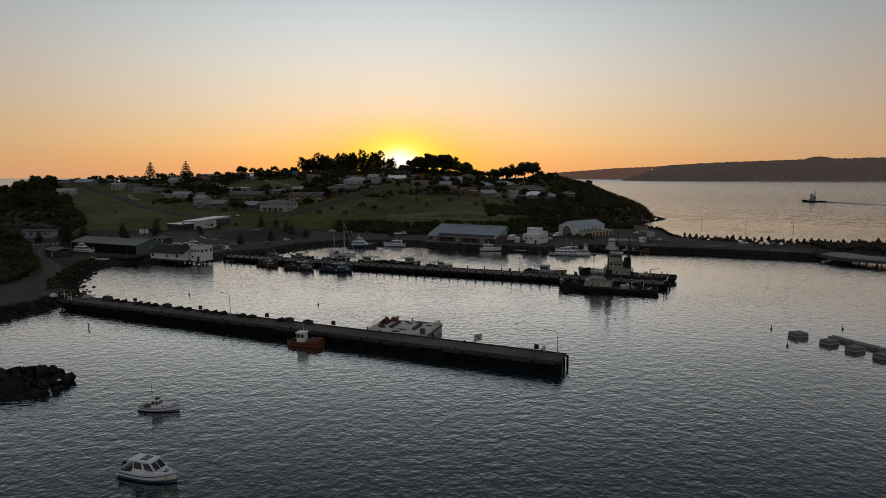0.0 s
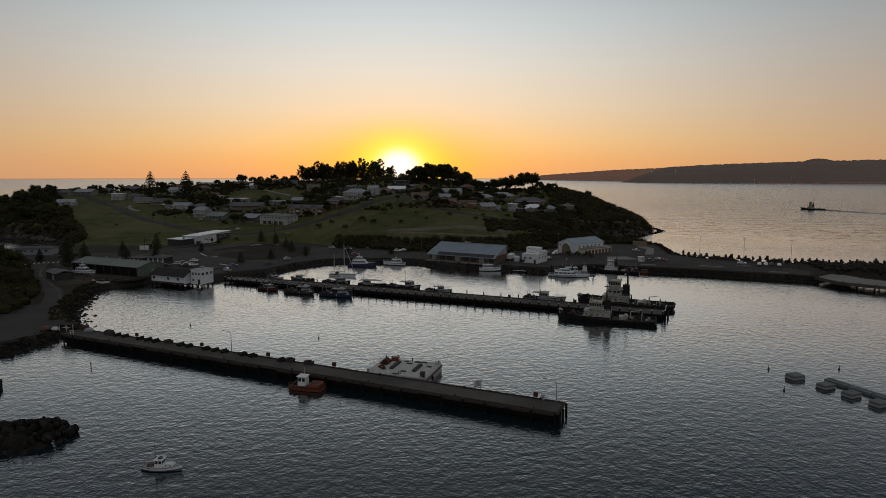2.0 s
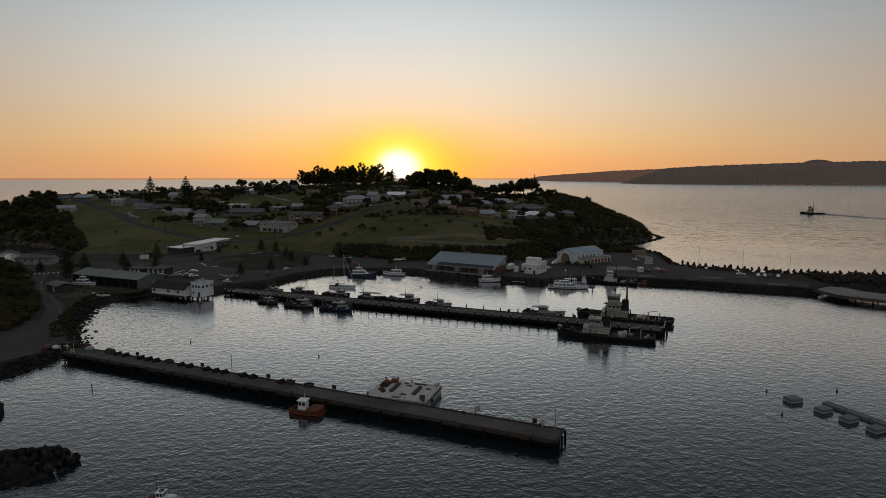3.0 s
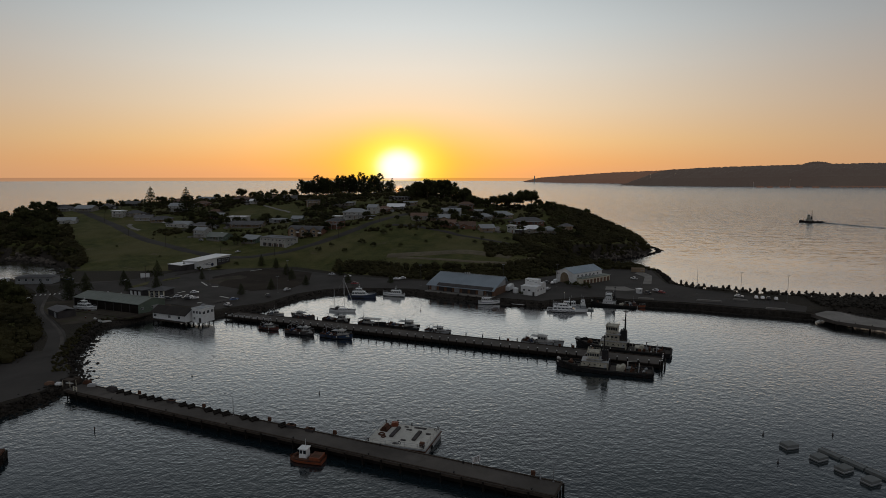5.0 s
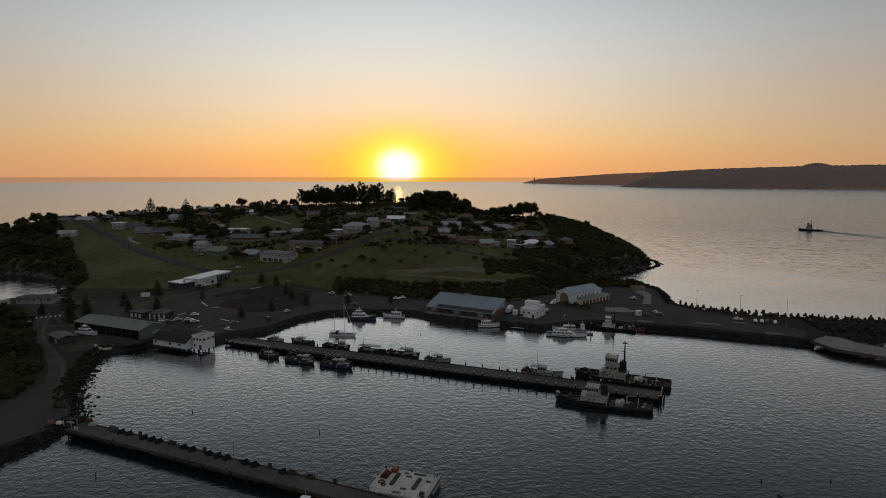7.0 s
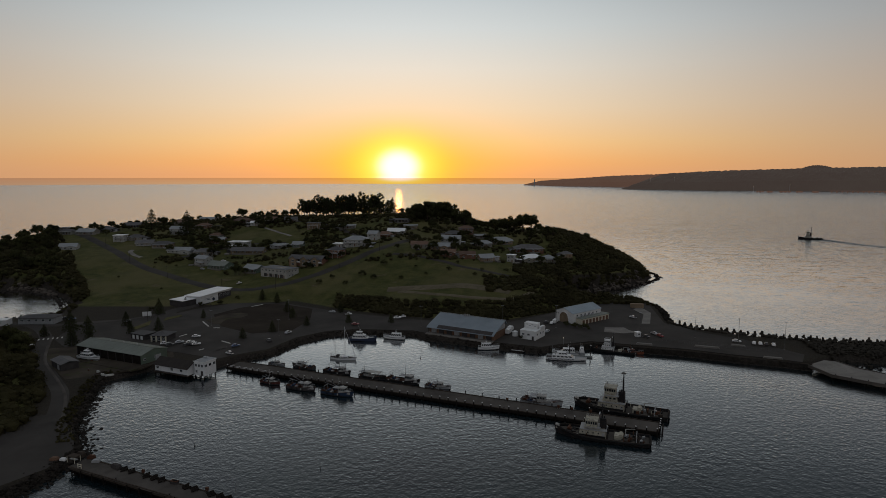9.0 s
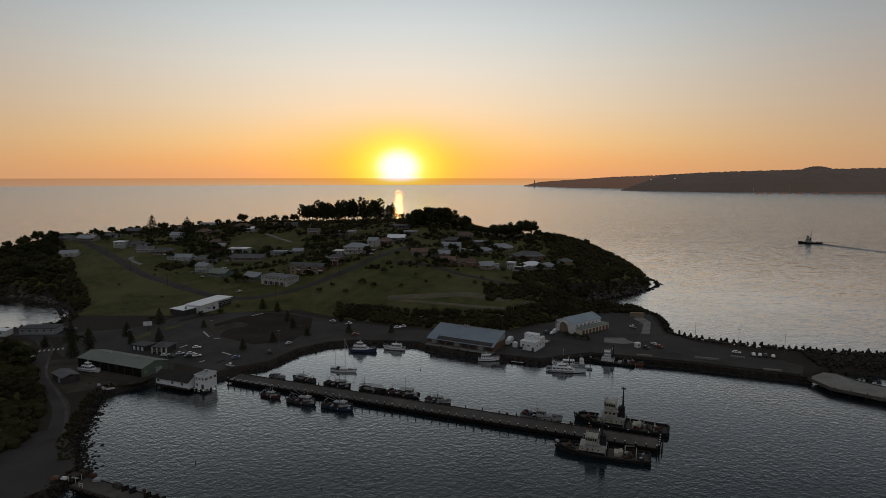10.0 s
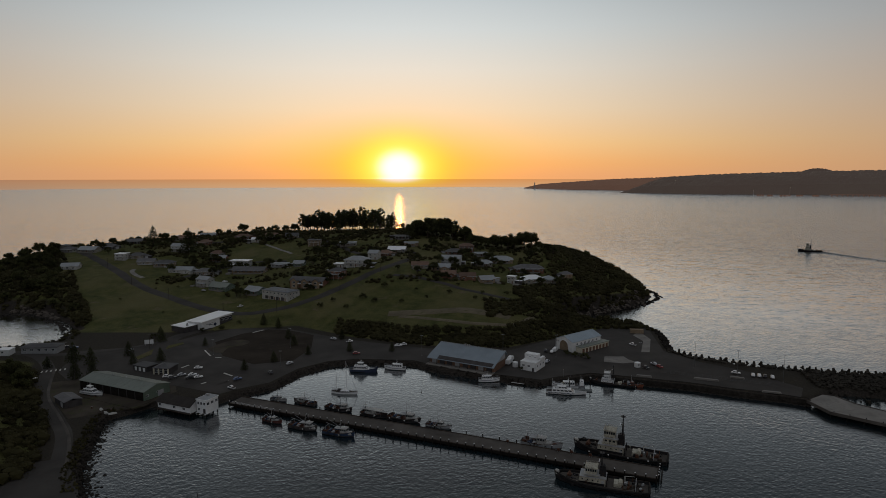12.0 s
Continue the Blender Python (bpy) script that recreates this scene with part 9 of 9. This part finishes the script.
def beacon(x, y, mat, label):
    ob = thing("buoy", x, y, 0, 0, label, "buoy", "marker buoys")
    part("float", rod(B(), (0, 0, -0.3), (0, 0, 0.45), 0.5, 0.42, 12), mat, ob)
    part("tower", rod(B(), (0, 0, 0.45), (0, 0, 1.5), 0.3, 0.08, 8), mat, ob)
    part("topmark", rod(B(), (0, 0, 1.5), (0, 0, 1.95), 0.14, 0.1, 8), BLACK, ob)
    ob.scale = (0.5, 0.5, 0.55)


for x, y in ((81.3, 147.6), (76.8, 132.5), (98.9, 147.5), (-81.5, 192.5), (-36.9, 176.8)):
    beacon(x, y, DARK_WALL, "small dark conical marker buoy")
beacon(-10.5, 290, DARK_WALL, "small dark mooring float in the basin")
for x, y in ((-89, 149.5),):
    mark = thing("mooring_post", x, y, 0, 0, "dark leaning mooring post in the water", "post", "mooring posts")
    part("post", rod(B(), (0, 0, -2), (0.1, 0, 1.3), 0.13, 0.1, 7), DARK_TIMBER, mark)
    part("collar", rod(B(), (0.08, 0, 0.8), (0.09, 0, 1.0), 0.17, 0.17, 8), RUST, mark)
float_ = thing("floating_pontoon", 63, 293.2, 0, -12, "grey floating pontoon with tall dark piles", "pontoon")
part("walkway", box(B(), 0, 0, -0.3, 22, 2.4, 0.9, 0, 1, 0.05), PONTOON, float_)
for k in (-10, 0, 10):
    part("pile", rod(B(), (k, 1.5, -3), (k, 1.5, 4.2), 0.22, 0.2, 8), DARK_TIMBER, float_)
ramp = part("gangway", box(B(), -8, 6, 1.2, 1.3, 10, 0.18), STEEL, float_)
part("gangway_rail", rails(B(), [(-8.6, 1.2, 1.38), (-8.6, 11, 1.38)], 1.0, 1.5, 0.03), STEEL, ramp)
landing_stage = thing("landing_stage", 38.5, 301.5, 0, -22, "small dark timber landing stage with posts", "landing stage")
part("deck", box(B(), 0, 0, 0.5, 7, 2.0, 0.25), OLD_TIMBER, landing_stage)
for k in (-3.2, 0, 3.2):
    for sy in (-1, 1):
        part("post", rod(B(), (k, sy, -3), (k, sy, 2.4), 0.14, 0.12, 7), DARK_TIMBER, landing_stage)
part("white_beam", box(B(), 0, -1.1, 0.8, 6.6, 0.15, 0.2), WHITE, landing_stage)
sign = thing("billboard", -179.8, 365, APRON, 20, "blank white board on posts beside the field", "sign")
part("panel", box(B(), 0, 0, 1.0, 5.0, 0.12, 2.6), WHITE, sign)
for k in (-2, 2):
    part("post", box(B(), k, 0.12, 0, 0.14, 0.12, 3.4), STEEL, sign)
# clutter at the root of the jetty
crng = random.Random(17)
gate = thing("jetty_gate", *on_jetty(3.5, -2.4), -22.6, "pale timber gate post frame at the jetty root", "gate")
for x in (0, 1.4):
    part("post", box(B(), x, 0, 0, 0.14, 0.14, 1.4), CREAM, gate)
part("bar", box(B(), 0.7, 0, 1.2, 1.5, 0.1, 0.12), CREAM, gate)
part("bar", box(B(), 0.7, 0, 0.6, 1.5, 0.1, 0.12), CREAM, gate)
for along_m, across, w, d, h, mat, what, name in ((-2, 2.5, 3.0, 1.6, 1.6, OLD_TIMBER, "old timber gear box heaped with rope", "gear_box"), (1.5, 3.4, 2.2, 1.4, 1.2, RUST, "rusty steel skip at the jetty root", "skip"),
                                                  (5, 2.3, 2.4, 1.2, 1.0, GREY_PAINT, "grey plastic fish bins stacked by the jetty", "fish_bins"), (14, 2.2, 3.6, 1.6, 1.4, DARK_WALL, "dark slatted cage on the jetty", "cage"),
                                                  (-4.5, -1.5, 2.0, 1.0, 0.9, WHITE, "upturned white dinghy by the jetty root", "dinghy"), (-7, -2.5, 2.6, 1.6, 1.1, BROWN_BOARD, "brown timber crate by the jetty root", "crate")):
    px_, py_, _ = on_jetty(along_m, across)
    item = thing(name, px_, py_, JETTY_TOP if along_m >= 0 else APRON + 0.05, -22 + crng.uniform(-25, 25), what, name.replace("_", " "))
    part("body", box(B(), 0, 0, 0, w, d, h * 0.7, 0, 0.94, 0.07), mat, item)
    part("top", box(B(), 0.1, 0, h * 0.7, w * 0.8, d * 0.8, h * 0.3, 6, 0.8, 0.06), mat, item)
canopy = thing("fish_table_shelter", -111.5, 176.5, APRON, -22, "small open timber shelter over a cleaning table", "shelter")
part("roof", box(B(), 0, 0, 1.9, 3.4, 2.2, 0.12), OLD_TIMBER, canopy)
for sx in (-1.9, 1.9):
    for sy in (-1.3, 1.3):
        part("post", box(B(), sx * 0.8, sy * 0.75, 0, 0.12, 0.12, 1.9), CREAM, canopy)
part("table", box(B(), 0, 0, 0.8, 2.6, 0.9, 0.1), STEEL, canopy)
# zebra crossing on the shore road
for k in range(6):
    bar = part("crossing_bar", box(B(), -212 + k * 1.9, 313.5 + k * 0.9, ground_at(-212 + k * 1.9, 313.5 + k * 0.9) + 0.2, 0.7, 3.2, 0.05, 25), LINE, None, "worn white zebra crossing bar")
    tagged(bar, category="road marking", kind="structure")
# parking bay lines
for k in range(14):
    line = part("bay_line", box(B(), -146 + k * 2.8, 311.5 - k * 1.0, APRON + 0.085, 0.14, 4.6, 0.012, -24), LINE, None, "worn white parking line")
    tagged(line, category="road marking", kind="structure")
# painted kerb lines, a lawn, a verge and sandy patches about the car park
for a, b in (((-142.5, 316.7), (-139.1, 325.2)), ((-141.5, 314.3), (-136.1, 315.7)), ((-141.4, 353.9), (-133.8, 342.6)), ((-129.8, 339.2), (-126.3, 339.2)), ((-115.2, 311.7), (-109.1, 306.9)), ((-125.7, 395.5), (-120.2, 402.3)), ((-120.4, 294.8), (-118.8, 296.9))):
    bm = B()
    along(a, b, 0.8, APRON + 0.05, APRON + 0.24, bm)
    tagged(part("kerb_line", bm, LINE, None, "white-painted concrete kerb in the car park"), category="kerb", kind="structure")
pad("lawn_club", [(-161.6, 408.8), (-157.3, 418.9), (-143.3, 414.3), (-145.7, 404.4), (-153.0, 400.2)], GROUND, "mown grass beside the car park road", APRON + 0.2, "lawn")
pad("verge_road", [(-175.8, 339.9), (-173.0, 356.8), (-161.8, 371.7), (-159.7, 368.1), (-168.0, 351.0), (-171.7, 335.0)], GROUND, "mown grass beside the car park road", APRON + 0.2, "lawn")
pad("sandy_patch", [(-141, 357), (-139.5, 364), (-137, 370), (-133, 376), (-127, 378), (-121.4, 375), (-120, 370), (-122.2, 364.5), (-126, 363), (-129.3, 360), (-129.6, 354), (-129, 349), (-132, 348.5), (-136, 351)], DIRT, "bare sandy patch in the gravel yard", APRON + 0.145)
# fence along the quay edge
fence = thing("quay_fence", 115.5, 312.2, APRON + 0.07, -23.3, "long low galvanised fence along the breakwater road", "fence")
for k in range(24):
    part("post", rod(B(), (k * 2.2, 0, 0), (k * 2.2, 0, 1.5), 0.04, 0.04, 5), DULL_STEEL, fence)
for z in (0.2, 0.8, 1.45):
    part("wire", rod(B(), (0, 0, z), (50.6, 0, z), 0.025, 0.025, 4), DULL_STEEL, fence)

# ---- across the bay ----
light = thing("lighthouse", 690, 4575, 30.0, 0, "small lighthouse tower on a far point", "lighthouse")
part("tower", rod(B(), (0, 0, -22), (0, 0, 26), 4.5, 3.5, 10), GREY_PAINT, light)
part("lantern", rod(B(), (0, 0, 26), (0, 0, 31), 3.2, 2, 10), GREY_PAINT, light)
# pier and platforms take the same glow that imitates haze
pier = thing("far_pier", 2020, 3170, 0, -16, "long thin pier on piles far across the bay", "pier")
part("deck", box(B(), 300, 0, 9, 620, 9, 3), FAR_HAZE_GLOW, pier)
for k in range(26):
    part("pile", box(B(), k * 24, 0, -2, 4, 7, 11), FAR_HAZE_GLOW, pier)
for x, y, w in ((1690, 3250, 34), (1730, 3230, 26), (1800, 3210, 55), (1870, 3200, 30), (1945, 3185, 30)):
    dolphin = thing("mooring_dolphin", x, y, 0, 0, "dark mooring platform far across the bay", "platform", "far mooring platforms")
    part("deck", box(B(), 0, 0, 5, w, 14, 4), FAR_HAZE_GLOW, dolphin)
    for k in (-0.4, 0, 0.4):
        part("pile", box(B(), k * w, 0, -2, 5, 10, 8.5), FAR_HAZE_GLOW, dolphin)
for x, y, z in ((1290, 3790, 70), (1510, 3700, 62), (1420, 3740, 78), (1740, 3420, 26), (1960, 3450, 40)):
    far_lamp = thing("far_light", x, y, z, 0, "tiny lit lamp on the far shore", "lamp", "lights on the far shore")
    part("bulb", box(B(), 0, 0, 0, 1.2, 1.2, 1.2), LAMP_GLOW, far_lamp)
    part("post", box(B(), 0, 0, -40, 0.8, 0.8, 40), STEEL, far_lamp)


# ---- slipway yard clutter ----
yard = random.Random(21)
for k in range(16):
    x, y = -182 + 40 * yard.random(), 0.0
    y = 277 - 0.45 * (x + 178) + yard.uniform(-7.5, -1.5)
    if -176 < x < -160 and 263 < y < 286:
        continue
    kind = k % 3
    if kind == 0:
        pile = thing("timber_pile", x, y, APRON + 0.05, yard.uniform(0, 180), "low stack of weathered timber baulks in the yard", "timber stack", "yard stacks")
        for i in range(4):
            part("baulk", box(B(), 0, -0.6 + (i % 3) * 0.55, 0.32 * (i // 3), 3.0, 0.45, 0.3, yard.uniform(-4, 4), 1, 0.03), OLD_TIMBER, pile)
    elif kind == 1:
        drum = thing("oil_drum", x, y, APRON + 0.05, 0, "rusty upright oil drum in the slipway yard", "drum", "yard drums")
        part("shell", rod(B(), (0, 0, 0), (0, 0, 0.88), 0.29, 0.29, 12), RUST, drum)
        part("rim", ring(B(), (0, 0, 0.86), (0, 0, 1), 0.28, 0.03, 12), STEEL, drum)
    else:
        dinghy = thing("upturned_dinghy", x, y, APRON + 0.5, yard.uniform(0, 180), "small upturned grey dinghy lying in the yard", "dinghy", "yard dinghies")
        bm = B()
        hull(bm, 3.4, 1.4, 0.45, 0.25, 0.15, 2.2, 0.8, 0.05)
        bmesh.ops.rotate(bm, verts=bm.verts, cent=(0, 0, 0), matrix=Matrix.Rotation(math.pi, 3, "X"))
        part("hull", bm, OFF_WHITE, dinghy)
        part("keel", box(B(), 0, 0, 0.2, 2.8, 0.06, 0.1), OLD_TIMBER, dinghy)
